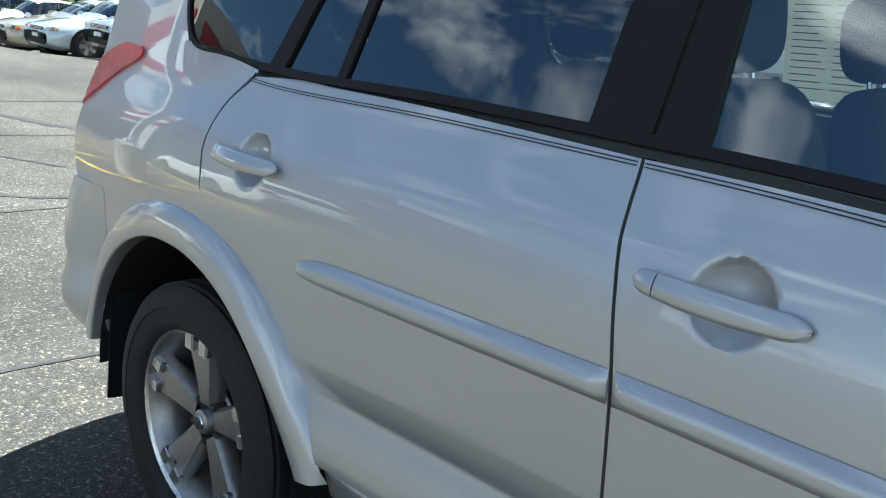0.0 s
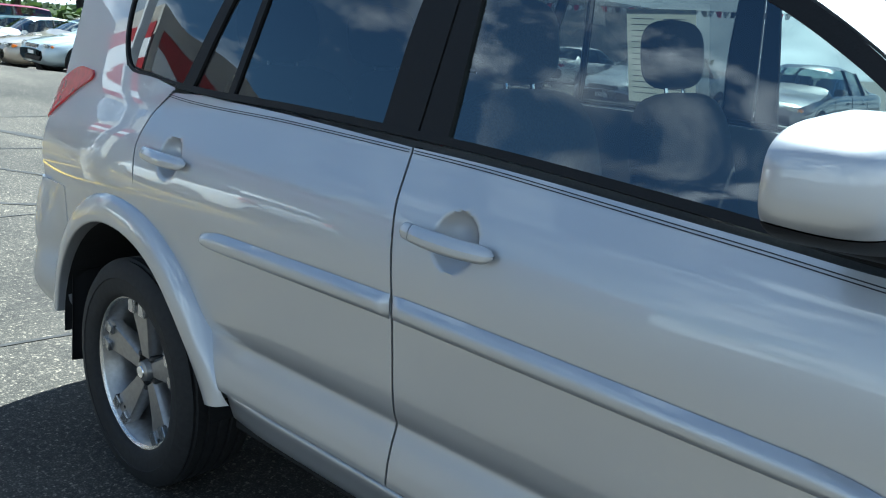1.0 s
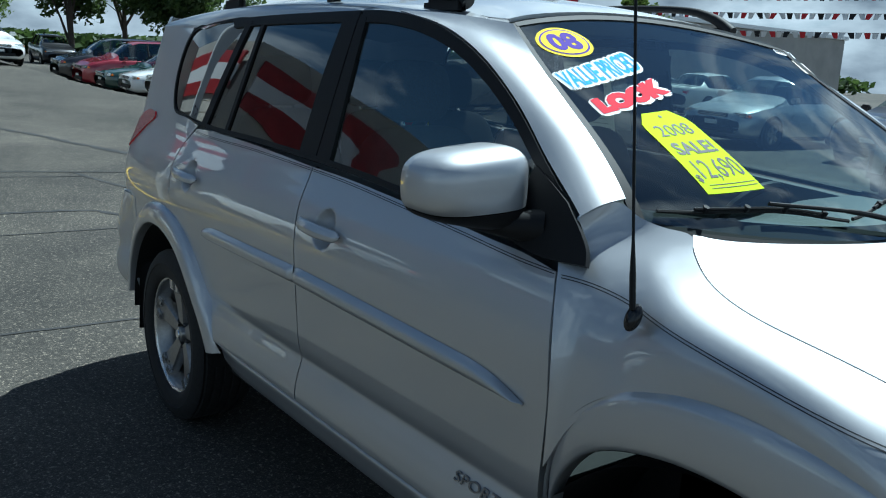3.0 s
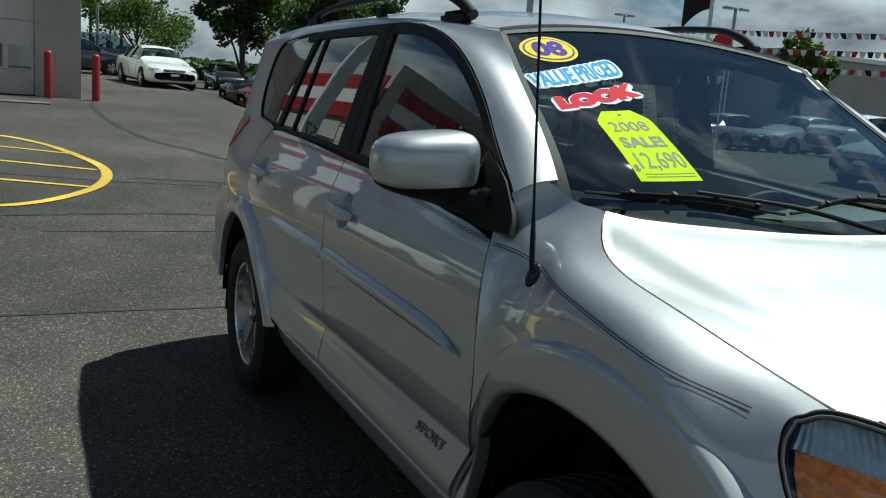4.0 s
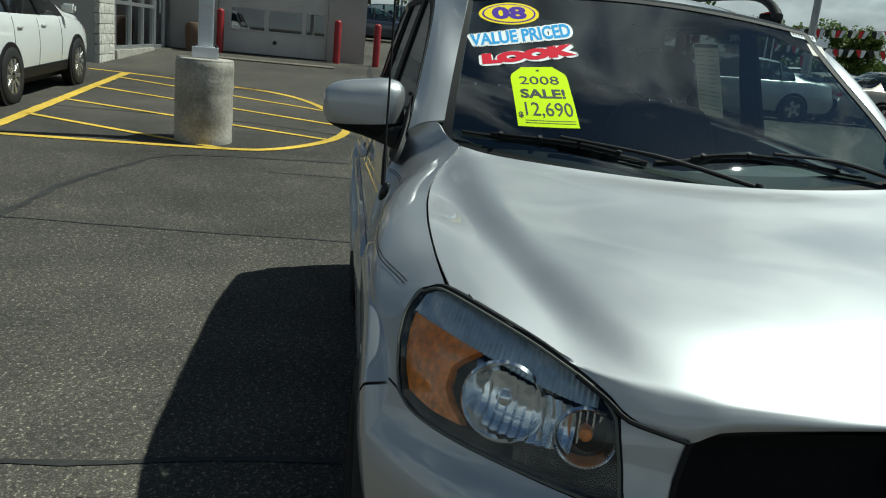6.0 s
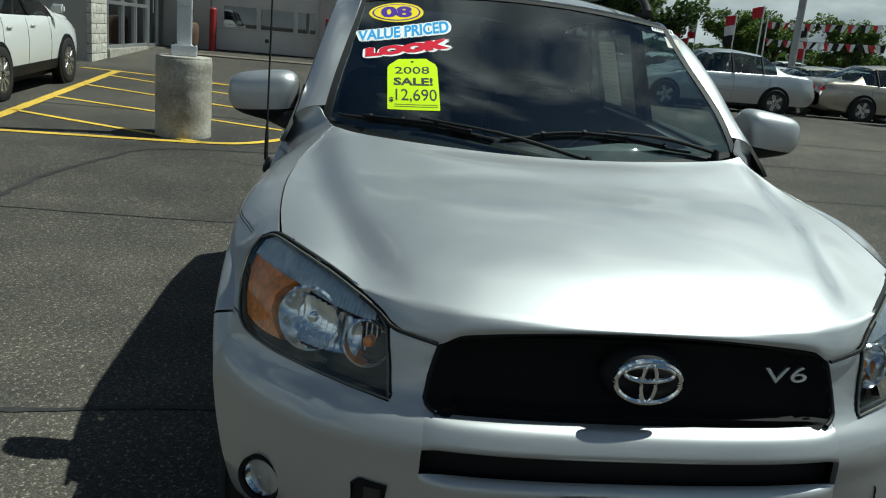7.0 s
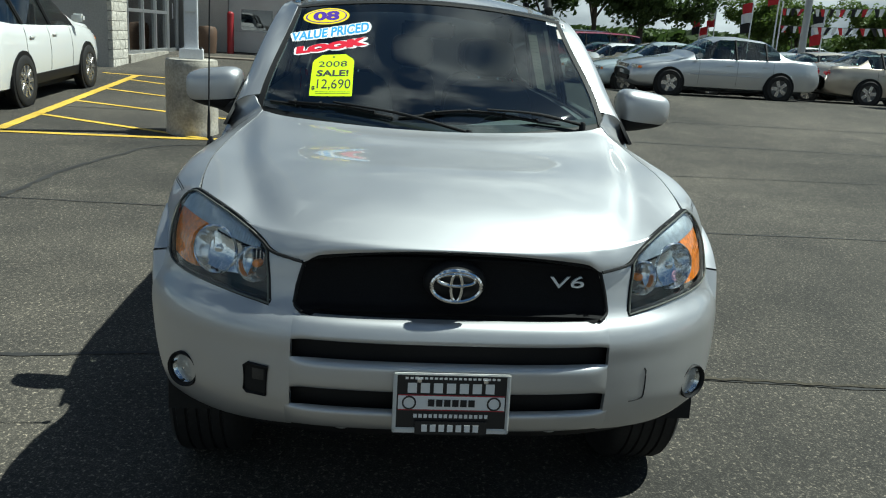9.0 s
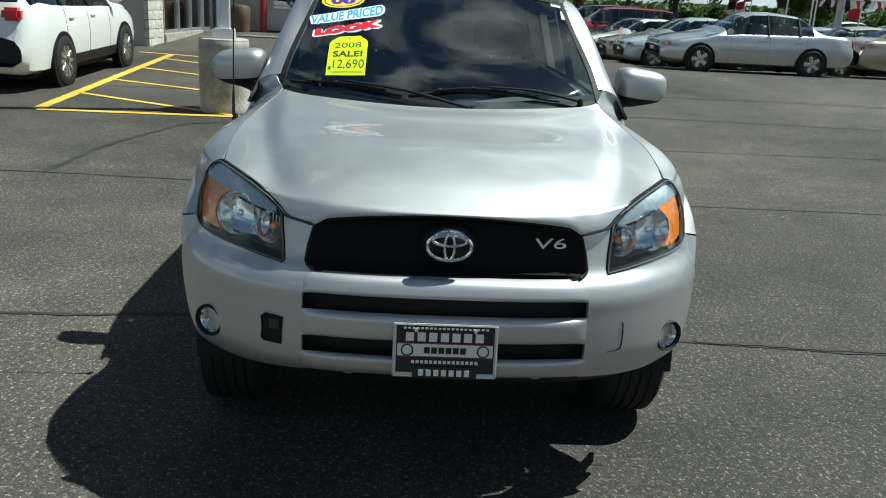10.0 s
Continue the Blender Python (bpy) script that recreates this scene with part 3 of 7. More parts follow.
def wheel(cx, side, front):
    """Tyre, alloy rim with five split spokes, hub cap, nuts and brake disc."""
    m = Matrix.Translation((cx, side * (0.757 if front else 0.724), 0.352)) @ Matrix.Rotation(radians(90 if side < 0 else -90), 4, "X")
    w = new("wheel")
    w.parent = suv
    tagged(w, "alloy wheel with five split spokes and a black tyre")
    tyre = [(0.236, -0.11), (0.25, -0.118), (0.30, -0.122), (0.335, -0.115), (0.35, -0.10)]
    for k in range(5):
        h = -0.075 + 0.15 * k / 4
        tyre += [(0.356, h - 0.014), (0.357, h + 0.012), (0.349, h + 0.015), (0.349, h + 0.021)]
    tyre += [(0.352, 0.1), (0.335, 0.115), (0.31, 0.121), (0.30, 0.123), (0.298, 0.120), (0.27, 0.119), (0.25, 0.113), (0.24, 0.104), (0.236, 0.09)]
    bm = lathe(bmesh.new(), tyre, m, 72)
    part("tyre", bm, RUBBER, w, "black tyre with ribbed tread")
    part("rim_lip", lathe(bmesh.new(), [(0.229, 0.0915), (0.234, 0.097), (0.240, 0.0995), (0.2445, 0.096), (0.245, 0.09)], m, 60), ALLOY_BRIGHT, w, "bright machined rim lip")
    rim = [(0.205, -0.1), (0.2, 0.02), (0.215, 0.07), (0.228, 0.09), (0.24, 0.098), (0.243, 0.092), (0.238, 0.084)]
    part("rim", lathe(bmesh.new(), rim, m, 60), ALLOY, w, "machined alloy rim", 30)
    part("brake_disc", lathe(bmesh.new(), [(0, -0.02), (0.16, -0.02), (0.16, -0.04), (0.2, -0.05), (0.2, -0.09), (0, -0.09)], m, 40), STEEL_DARK, w)
    for k in range(5):
        a = k * math.tau / 5 + math.tau / 4 + (0.0 if not front else 0.4)
        turn_m = m @ Matrix.Rotation(a, 4, "Z")
        bm = bmesh.new()
        rows = []
        for r, half, face, deep in ((0.045, 0.030, 0.062, 0.02), (0.09, 0.036, 0.066, 0.02), (0.14, 0.044, 0.072, 0.03), (0.18, 0.051, 0.078, 0.045), (0.214, 0.056, 0.083, 0.05)):
            rows.append([bm.verts.new(turn_m @ Vector((r, y, h))) for y, h in ((-half, deep), (-half, face - 0.012), (-half + 0.009, face), (half - 0.009, face), (half, face - 0.012), (half, deep))])
        for a_row, b_row in zip(rows, rows[1:]):
            for i in range(5):
                bm.faces.new((a_row[i], a_row[i + 1], b_row[i + 1], b_row[i]))
        bmesh.ops.recalc_face_normals(bm, faces=bm.faces)
        part("spoke", bm, ALLOY, w)
        for s in (-1, 1):
            bm = bmesh.new()
            box(bm, 0.186, 0.236, s * 0.014, s * 0.05, 0.07, 0.092, 0.004)
            bm.transform(turn_m)
            part("spoke_tab", bm, ALLOY_BRIGHT, w)
        nut = m @ Matrix.Rotation(a + math.tau / 10, 4, "Z") @ Matrix.Translation((0.056, 0, 0.02))
        part("lug_nut", lathe(bmesh.new(), [(0, 0.045), (0.007, 0.045), (0.011, 0.038), (0.011, 0.0)], nut, 6), STEEL_DARK, w)
    part("hub_cap", lathe(bmesh.new(), [(0, 0.078), (0.024, 0.077), (0.031, 0.072), (0.036, 0.05), (0.05, 0.03), (0.075, 0.02)], m, 30), ALLOY, w)
    part("hub_badge", lathe(bmesh.new(), [(0, 0.081), (0.018, 0.081), (0.02, 0.078)], m, 20), CHROME, w)
    part("valve", lathe(bmesh.new(), [(0, 0.05), (0.006, 0.05), (0.006, 0.0)], m @ Matrix.Rotation(4.1, 4, "Z") @ Matrix.Translation((0.19, 0, 0.03)), 8), BLACK_TRIM, w)


def front_side(x, z):
    """Half width of the front wing low down, swelling to meet the bumper's corner."""
    y0 = smooth_at(PROFILE, z) * max(taper(x), 0.96)
    if x > 1.25:
        w = ease((x - 1.25) / 0.42)
        y0 = y0 * (1 - w) + abs(nose((turn_at(x, z), z))[1]) * w
    return y0


def flare(cx, s, a0, a1, r0, name):
    """A smoothly bulging rear wheel arch moulding."""
    n = 64
    grid = []
    for t, bulge in ((-0.03, -0.006), (0.0, 0.0), (0.03, 0.008), (0.1, 0.016), (0.25, 0.025), (0.45, 0.031), (0.7, 0.034), (0.9, 0.034), (0.97, 0.031), (1.0, 0.024)):
        row = []
        for a in np.linspace(a0, a1, n):
            r_out = arch_out(max(a, 8))
            r_in = r0 + 0.036 * min(max(0.0, (36 - a) / 24) ** 2, 1.4) + 0.02 * max(0, (a - 90) / 60)
            r = r_out + (r_in - r_out) * t
            x, z = cx + r * math.cos(radians(a)), 0.352 + r * math.sin(radians(a))
            w = ease(t / 0.3)
            base = smooth_at(PROFILE, z) * (1 - w) + (0.854 if z < 0.93 else smooth_at(PROFILE, z)) * w
            grow = 0.45 + 0.55 * ease((a - 8) / 40)
            row.append((x, -s * (base * taper(x) + bulge * grow), z))
        grid.append(row)
    grid.append([(x, y * 0.86, z) for x, y, z in grid[-1]])
    part(name, sheet(grid, (0, -s, 0.3), 0.0), SILVER, suv, "", 50)


# crest and inner lip of the front wheel arch, from the door's foot to the bumper seam: x, half width, z
CREST = [(0.866, 0.822, 0.40), (0.872, 0.845, 0.49), (0.914, 0.818, 0.62), (0.938, 0.838, 0.75), (0.99, 0.851, 0.85), (1.08, 0.860, 0.925), (1.19, 0.870, 0.968), (1.30, 0.877, 0.986), (1.42, 0.879, 0.987), (1.55, 0.878, 0.970), (1.65, 0.878, 0.938), (1.72, 0.880, 0.893), (1.765, 0.882, 0.843)]
LIP = [(0.90, 0.820, 0.395), (0.905, 0.840, 0.48), (0.925, 0.828, 0.60), (0.955, 0.842, 0.70), (1.01, 0.852, 0.775), (1.08, 0.863, 0.825), (1.18, 0.873, 0.860), (1.29, 0.880, 0.877), (1.41, 0.883, 0.873), (1.52, 0.883, 0.848), (1.60, 0.884, 0.815), (1.645, 0.884, 0.785), (1.675, 0.884, 0.755)]
CREST_LOW = [(1.768, 0.882, 0.838), (1.80, 0.877, 0.76), (1.838, 0.862, 0.66), (1.872, 0.838, 0.57), (1.90, 0.80, 0.50), (1.92, 0.755, 0.455)]
LIP_LOW = [(1.678, 0.884, 0.75), (1.715, 0.880, 0.69), (1.765, 0.864, 0.61), (1.81, 0.838, 0.53), (1.85, 0.80, 0.47), (1.875, 0.755, 0.435)]


# gap between wing and bonnet, from the windscreen's foot to the head lamp
WING_GAP = [(1.066, -0.650, 1.203), (1.092, -0.674, 1.176), (1.165, -0.716, 1.139), (1.27, -0.742, 1.112), (1.45, -0.758, 1.087), (1.62, -0.756, 1.055), (1.76, -0.742, 1.027)]


def front_flare(s, crest, lip, n, base):
    """The front arch moulding between its crest and its inner lip, standing proud of the panel."""
    k, e = np.array(spline(crest, n)), np.array(spline(lip, n))
    rows = []
    for t, f, lift in ((-0.07, None, -0.004), (0.0, 0.0, -0.007), (0.04, 0.0, -0.0015), (0.1, 0.05, 0.001), (0.3, 0.3, 0.004), (0.6, 0.6, 0.005), (0.88, 0.9, 0.003), (0.96, 1.0, 0.0), (1.0, 1.0, -0.006)):
        row = []
        for a, b in zip(k, e):
            q = a + (b - a) * t
            y = base(q[0], q[2]) + lift if f is None else a[1] + (b[1] - a[1]) * f + lift
            row.append((q[0], -s * y, q[2]))
        rows.append(row)
    rows.append([(x, y * 0.965, z) for x, y, z in rows[-1]])
    return sheet(rows, (0, -s, 0.2), 0.0)


def pillow(rx, ry, rz, m, e=0.45):
    """A rounded block: half sizes, and how square it is."""
    bm = bmesh.new()
    bmesh.ops.create_uvsphere(bm, u_segments=28, v_segments=16, radius=1)
    for v in bm.verts:
        v.co = Vector([math.copysign(abs(c) ** e, c) * r for c, r in zip(v.co, (rx, ry, rz))])
    bm.transform(m)
    return bm


def build_side(s):
    """One flank: s is 1 for the passenger side, -1 for the driver's."""
    # doors
    def door(name, bottom, top, left, right):
        d = side_panel(name, bottom, top, left, right, s, nu=190 if s > 0 else 60, nv=130 if s > 0 else 40, cups=True)
        return d

    f_top = [belt(x, -0.004) for x in np.linspace(-0.183, 0.78, 10)] + [(0.885, 1.122)]
    f_door = door("front_door", [(-0.129, 0.49), (0.3, 0.49), (0.86 - 0.004, 0.49)], f_top, shift(MID_GAP, G), shift(FRONT_GAP, -G))
    r_rear = [rear_edge(a) for a in (13.5, 22, 32, 44, 56, 68, 78)] + [(-1.236, 1.0), (-1.25, 1.07), (-1.225, 1.15), (-1.15, 1.215)]
    r_door = door("rear_door", [rear_edge(13.5), (-0.4, 0.49), (-0.136, 0.49)], [(-1.15, 1.215)] + [belt(x, -0.004) for x in np.linspace(-1.0, -0.19, 9)], r_rear, shift(MID_GAP, -G))
    # black strips behind the door gaps, painting in the shade between panels
    for line in (MID_GAP, FRONT_GAP, r_rear):
        grid = [[flank((x + d, z), -0.016) * np.array((1, s, 1)) for x, z in spline(line, 30)] for d in (-0.012, 0.0, 0.012)]
        part("gap_shade_strip", sheet(grid, (0, -s, 0), 0.0), UNDER, suv)
    # sill below the doors
    grid = [[(x, -s * (0.847 + d - 0.012 * max(0.0, (-0.55 - x) / 0.2) ** 2), z) for x in np.linspace(-0.78, 0.875, 40)] for z, d in ((0.481, -0.03), (0.4805, -0.006), (0.476, 0.0), (0.468, 0.001), (0.45, -0.006), (0.42, -0.016), (0.395, -0.024), (0.385, -0.035), (0.382, -0.09))]
    part("sill", sheet(grid, (0, -s, 0.1), 0.0), SILVER, suv, "", 50)
    # quarter panel
    q_right = [rear_edge(78, -0.004), (-1.243, 1.0), (-1.256, 1.07), (-1.232, 1.15), (-1.158, 1.222)]
    arch_top = [(-1.93, 0.62)] + [rear_edge(a, -0.01) for a in (152, 140, 128, 116, 104, 92)] + [rear_edge(78, -0.004)]
    side_panel("quarter_panel", arch_top, [(-2.02, 1.06), (-1.9, 1.16), (-1.72, 1.245), (-1.5, 1.252), (-1.3, 1.235), (-1.158, 1.222)], [(-1.93, 0.62), (-2.0, 0.8), (-2.05, 0.95), (-2.02, 1.06)], q_right, s, nu=30, nv=24)
    # rear pillar and rear corner
    side_panel("rear_pillar", [(-1.98, 1.225), (-1.7, 1.235), (-1.46, 1.245)], [(-1.93, 1.63), (-1.7, 1.645), (-1.42, 1.655)], [(-1.98, 1.225), (-1.965, 1.4), (-1.93, 1.63)], [(-1.46, 1.245), (-1.53, 1.35), (-1.545, 1.47), (-1.50, 1.57), (-1.42, 1.655)], s, nu=18, nv=20, out=-0.001, flange=0.0)
    side_panel("belt_joint", [(-1.5, 1.25), (-1.3, 1.234), (-1.15, 1.222)], [(-1.5, 1.275), (-1.3, 1.252), (-1.15, 1.229)], [(-1.5, 1.25), (-1.5, 1.275)], [(-1.15, 1.222), (-1.15, 1.229)], s, nu=14, nv=4, flange=0.0)
    # tail lamp
    def rear(x, z, out=0.0):
        x0 = -2.0 + 0.12 * max(0, z - 1.1)
        w = smooth_at(PROFILE, z)
        if x > x0:
            return np.array((x, -s * (w * taper(x) + out), z))
        d = min(1.0, (x0 - x) / 0.17)
        return np.array((x - out * d, -s * (w * taper(x0) * (1 - d * d) ** 0.36 + out * (1 - d)), z))

    grid = [[rear(*p, 0.008) for p in row] for row in coons([(-2.12, 1.02), (-1.97, 1.098), (-1.83, 1.172), (-1.72, 1.213)], [(-2.12, 1.12), (-1.97, 1.207), (-1.84, 1.248), (-1.72, 1.245)], [(-2.12, 1.02), (-2.13, 1.07), (-2.12, 1.12)], [(-1.72, 1.213), (-1.706, 1.229), (-1.72, 1.245)], 22, 12)]
    part("tail_lamp", sheet(grid, (-0.3, -s, 0), 0.014), RED_LENS, suv, "red tail lamp lens")
    # rear bumper corner, bulging under the lamp
    grid = []
    for z in np.linspace(0.36, 0.86, 16):
        row = []
        for f in np.linspace(0, 1, 26):
            x = -1.78 - 0.39 * f ** 0.8
            grow = 0.06 * max(0.0, math.sin(math.pi * (z - 0.30) / 0.58)) ** 0.8 * ease(f * 2.2)
            row.append(rear(x, z, 0.002 + grow))
        grid.append(row)
    part("rear_bumper", sheet(grid, (-0.6, -s, 0), 0.012), SILVER, suv)
    # upper rear corner to the tailgate
    grid = [[rear(x, z, -0.002) if i < 14 else rear(x, z, -0.002) * np.array((1, 0, 1)) for i, x in enumerate(list(np.linspace(-1.96, -2.165, 14) + 0.12 * max(0, z - 1.1)) + [-2.17 + 0.12 * max(0, z - 1.1)])] for z in np.linspace(0.80, 1.66, 16)]
    part("tailgate", sheet(grid, (-1, -s * 0.5, 0), 0.0), SILVER, suv)
    # wheel arches
    flare(-1.33, s, 9, 172, 0.464, "rear_arch_moulding")
    part("front_arch_moulding", front_flare(s, CREST, LIP, 70, front_side), SILVER, suv, "", 50)
    part("bumper_arch_lip", front_flare(s, CREST_LOW, LIP_LOW, 30, lambda x, z: abs(nose((turn_at(x, z), z))[1])), SILVER, suv, "", 50)
    for cx in (-1.33, 1.33):
        bm = bmesh.new()
        n = 28
        for y0, y1, r in ((0.5, 0.83, 0.50 if cx > 0 else 0.47),):
            rows = [[bm.verts.new((cx + r * math.cos(a), -s * y, 0.352 + r * math.sin(a))) for a in np.linspace(0.0, math.pi, n)] for y in (y0, y1)]
            for i in range(n - 1):
                bm.faces.new((rows[0][i], rows[0][i + 1], rows[1][i + 1], rows[1][i]))
            bm.faces.new(rows[0])
        part("arch_liner", bm, UNDER, suv)
    # mud flap behind the rear wheel
    grid = [[(-1.76 - 0.03 * (1 - v) + 0.02 * math.sin(u * 3), -s * (0.60 + 0.215 * u), 0.25 + 0.33 * v) for u in np.linspace(0, 1, 8)] for v in np.linspace(0, 1, 8)]
    bm = sheet(grid, (-1, 0, 0), 0.012)
    part("mud_flap", bm, BLACK_TRIM, suv, "black rubber mud flap")
    # front wing: from the arch up to the bonnet's edge and the foot of the pillar
    n_u, n_v = 72, 26
    foot = []
    for x, z in spline([(0.924, 0.724)] + [(a[0] + 0.16 * (b[0] - a[0]), a[2] + 0.16 * (b[2] - a[2])) for a, b in list(zip(CREST, LIP))[4:12]] + [(1.755, 0.858), (1.80, 0.853)], 40):
        q = flank((x, z))
        if x > 1.25:
            q[1] = -max(-q[1], front_side(x, z) - 0.002)
        foot.append(q)
    lamp_back = [nose(q) for q in ((58.0, 0.851), (60.0, 0.885), (61.5, 0.94), (60.9, 0.980), (58.3, 1.0135), (53.4, 1.029))]
    foot[-1] = lamp_back[0]
    gap_line = [flank(q) for q in ((0.924, 0.724), (0.9285, 0.79), (0.9315, 0.85), (0.9325, 0.91), (0.912, 1.04), (0.887, 1.11), (0.874, 1.142), (0.874, 1.18), (0.893, 1.216))]
    foot[0] = gap_line[0]
    wing_top = [gap_line[-1], np.array((0.922, -0.703, 1.247)), np.array((0.962, -0.678, 1.222)), np.array((1.005, -0.660, 1.209))] + [np.array(q) for q in WING_GAP[:-1]] + [lamp_back[-1]]
    grid = coons(foot, wing_top, gap_line, lamp_back, n_u, n_v)
    for j, row in enumerate(grid):
        v = j / (n_v - 1)
        for i, q in enumerate(row):
            u = i / (n_u - 1)
            q += np.array((0.0, -0.75, 0.6)) * 0.009 * math.sin(math.pi * v) * ease(u / 0.2) * ease((1 - u) / 0.2)
    wing = np.array(grid)
    for _ in range(10):
        wing[1:-1, 1:-1] += 0.5 * ((wing[:-2, 1:-1] + wing[2:, 1:-1] + wing[1:-1, :-2] + wing[1:-1, 2:]) / 4 - wing[1:-1, 1:-1])
    wing = wing * np.array((1, s, 1))
    front_wing = part("front_wing", sheet(wing.tolist(), (0, -s, 0.4), 0.006), SILVER, suv, "", 60)
    for drop in (0.0, 0.0051):
        rows = [[], []]
        for i in range(1, n_u - 4):
            zs = wing[:, i, 2]
            for r, dz in zip(rows, (-0.0009, 0.0009)):
                want = 1.110 - (wing[n_v // 2, i, 0] - 0.89) * 0.128 - drop + dz
                k = max(1, int(np.argmax(zs > want)))
                f = (want - zs[k - 1]) / max(1e-6, zs[k] - zs[k - 1])
                r.append(wing[k - 1, i] + (wing[k, i] - wing[k - 1, i]) * f + np.array((0, -s * 0.0016, 0.0008)))
        part("pinstripe", sheet(rows, (0, -s, 0.2), 0.0), PRINT, front_wing)
    # A pillar
    left = [flank(p) for p in spline([(0.893, 1.218), (0.86, 1.243), (0.76, 1.315), (0.62, 1.425), (0.45, 1.525), (0.27, 1.593), (0.05, 1.635)], 30)]
    grid = []
    for k in np.linspace(0, 1, 9):
        row = []
        for i in range(30):
            v = (i / 29) * 1.0
            r = screen(-0.682, 0.065 + v * 0.92, 0.004)
            p = left[i] * (1 - k) + r * k
            p = p + np.array((0.35, -0.6, 0.5)) * 0.013 * math.sin(math.pi * k)
            row.append(p * np.array((1, s, 1)))
        grid.append(row)
    part("front_pillar", sheet(grid, (0.4, -s, 0.5), 0.008), SILVER, suv, "", 65)
    # rail over the doors, up to the roof
    grid = []
    hr = np.array(spline(HEAD_ROOF, 160))
    for k in np.linspace(0, 1, 8):
        row = []
        for f in np.linspace(0, 1, 34):
            x = 0.06 - 2.01 * f
            z0 = float(np.interp(x, hr[:, 0], hr[:, 1])) if x > -1.4 else 1.6 + (x + 1.4) * -0.02
            a = flank((x, z0))
            b = roof_point(0.405 - 2.355 * f, -0.565)
            c = np.array(((a[0] + b[0]) / 2, -(abs(a[1]) - 0.005), b[2] - 0.002))
            row.append(((1 - k) ** 2 * a + 2 * k * (1 - k) * c + k * k * b) * np.array((1, s, 1)))
        grid.append(row)
    part("roof_side", sheet(grid, (0, -s, 0.6), 0.01), SILVER, suv)
    # black window surrounds
    blk = dict(mat=BLACK_TRIM, flange=0.012)
    n = 12
    side_panel("belt_moulding", [belt(x, -0.004) for x in np.linspace(-1.14, 0.80, n)], [belt(x, 0.012) for x in np.linspace(-1.14, 0.80, n)], [belt(-1.14, -0.004), belt(-1.14, 0.012)], [belt(0.80, -0.004), belt(0.80, 0.012)], s, nu=40, nv=5, out=0.007, **blk)
    fr_out = roof_line(-0.14, 0.83, 14)
    fr_in = roof_line(-0.12, 0.775, 14, 0.034)
    side_panel("front_window_frame", fr_in, fr_out, [fr_in[0], fr_out[0]], [fr_in[-1], fr_out[-1]], s, nu=40, nv=5, out=0.003, **blk)
    rr_out = roof_line(-1.06, -0.15, 10)
    rr_in = roof_line(-1.03, -0.15, 10, 0.032)
    side_panel("rear_window_frame", rr_in, rr_out, [rr_in[0], rr_out[0]], [rr_in[-1], rr_out[-1]], s, nu=24, nv=5, out=0.003, **blk)
    side_panel("centre_pillar", [belt(-0.178, 0.0), belt(-0.098, 0.0)], [(-0.142, 1.63), (-0.102, 1.62)], [belt(-0.178, 0.0), (-0.16, 1.42), (-0.142, 1.63)], [belt(-0.098, 0.0), (-0.10, 1.42), (-0.102, 1.62)], s, nu=6, nv=16, out=0.004, **blk)
    side_panel("centre_pillar", [belt(-0.29, 0.0), belt(-0.184, 0.0)], [(-0.23, 1.625), (-0.148, 1.635)], [belt(-0.29, 0.0), (-0.27, 1.42), (-0.23, 1.625)], [belt(-0.184, 0.0), (-0.166, 1.42), (-0.148, 1.635)], s, nu=6, nv=16, out=0.004, **blk)
    side_panel("rear_door_pillar", [belt(-1.115, 0.0), belt(-1.06, 0.0)], [(-0.925, 1.62), (-0.88, 1.62)], [belt(-1.115, 0.0), (-1.028, 1.42), (-0.925, 1.62)], [belt(-1.06, 0.0), (-0.982, 1.42), (-0.88, 1.62)], s, nu=6, nv=16, out=0.004, **blk)
    side_panel("window_divider", [belt(-0.885, 0.0), belt(-0.86, 0.0)], [(-0.80, 1.615), (-0.775, 1.615)], [belt(-0.885, 0.0), (-0.80, 1.615)], [belt(-0.86, 0.0), (-0.775, 1.615)], s, nu=4, nv=14, out=0.003, **blk)
    q_out = [(-1.12, 1.236), (-1.30, 1.25), (-1.45, 1.265), (-1.525, 1.35), (-1.54, 1.47), (-1.49, 1.575), (-1.36, 1.615), (-1.05, 1.635), (-0.93, 1.635)]
    q_in = [(-1.10, 1.256), (-1.28, 1.268), (-1.43, 1.288), (-1.495, 1.36), (-1.508, 1.46), (-1.465, 1.55), (-1.35, 1.588), (-1.05, 1.606), (-0.94, 1.608)]
    q_in = [((a[0] + 1.6 * b[0]) / 2.6, (a[1] + 1.6 * b[1]) / 2.6) for a, b in zip(q_in, q_out)]
    side_panel("quarter_window_frame", q_in, q_out, [q_in[0], q_out[0]], [q_in[-1], q_out[-1]], s, nu=50, nv=4, out=0.002, **blk)
    # mirror triangle on the door corner
    side_panel("mirror_base", [(0.70, 1.15), (0.82, 1.13), (0.955, 1.135)], [(0.74, 1.30), (0.80, 1.27), (0.855, 1.24)], [(0.70, 1.15), (0.715, 1.22), (0.74, 1.30)], [(0.955, 1.135), (0.935, 1.17), (0.855, 1.24)], s, nu=12, nv=12, out=0.008, **blk)
    # panes
    gl = dict(nu=22, nv=16, out=-0.004, flange=0.0)
    side_panel("front_door_pane", [belt(-0.105, 0), belt(0.3, 0), belt(0.73, 0)], roof_line(-0.11, 0.75, 12, 0.025), [belt(-0.105, 0), (-0.106, 1.42), roof_line(-0.11, 0.75, 2, 0.025)[0]], [belt(0.73, 0), roof_line(-0.11, 0.75, 2, 0.025)[1]], s, mat=PANE, label="clear front door window", **gl)
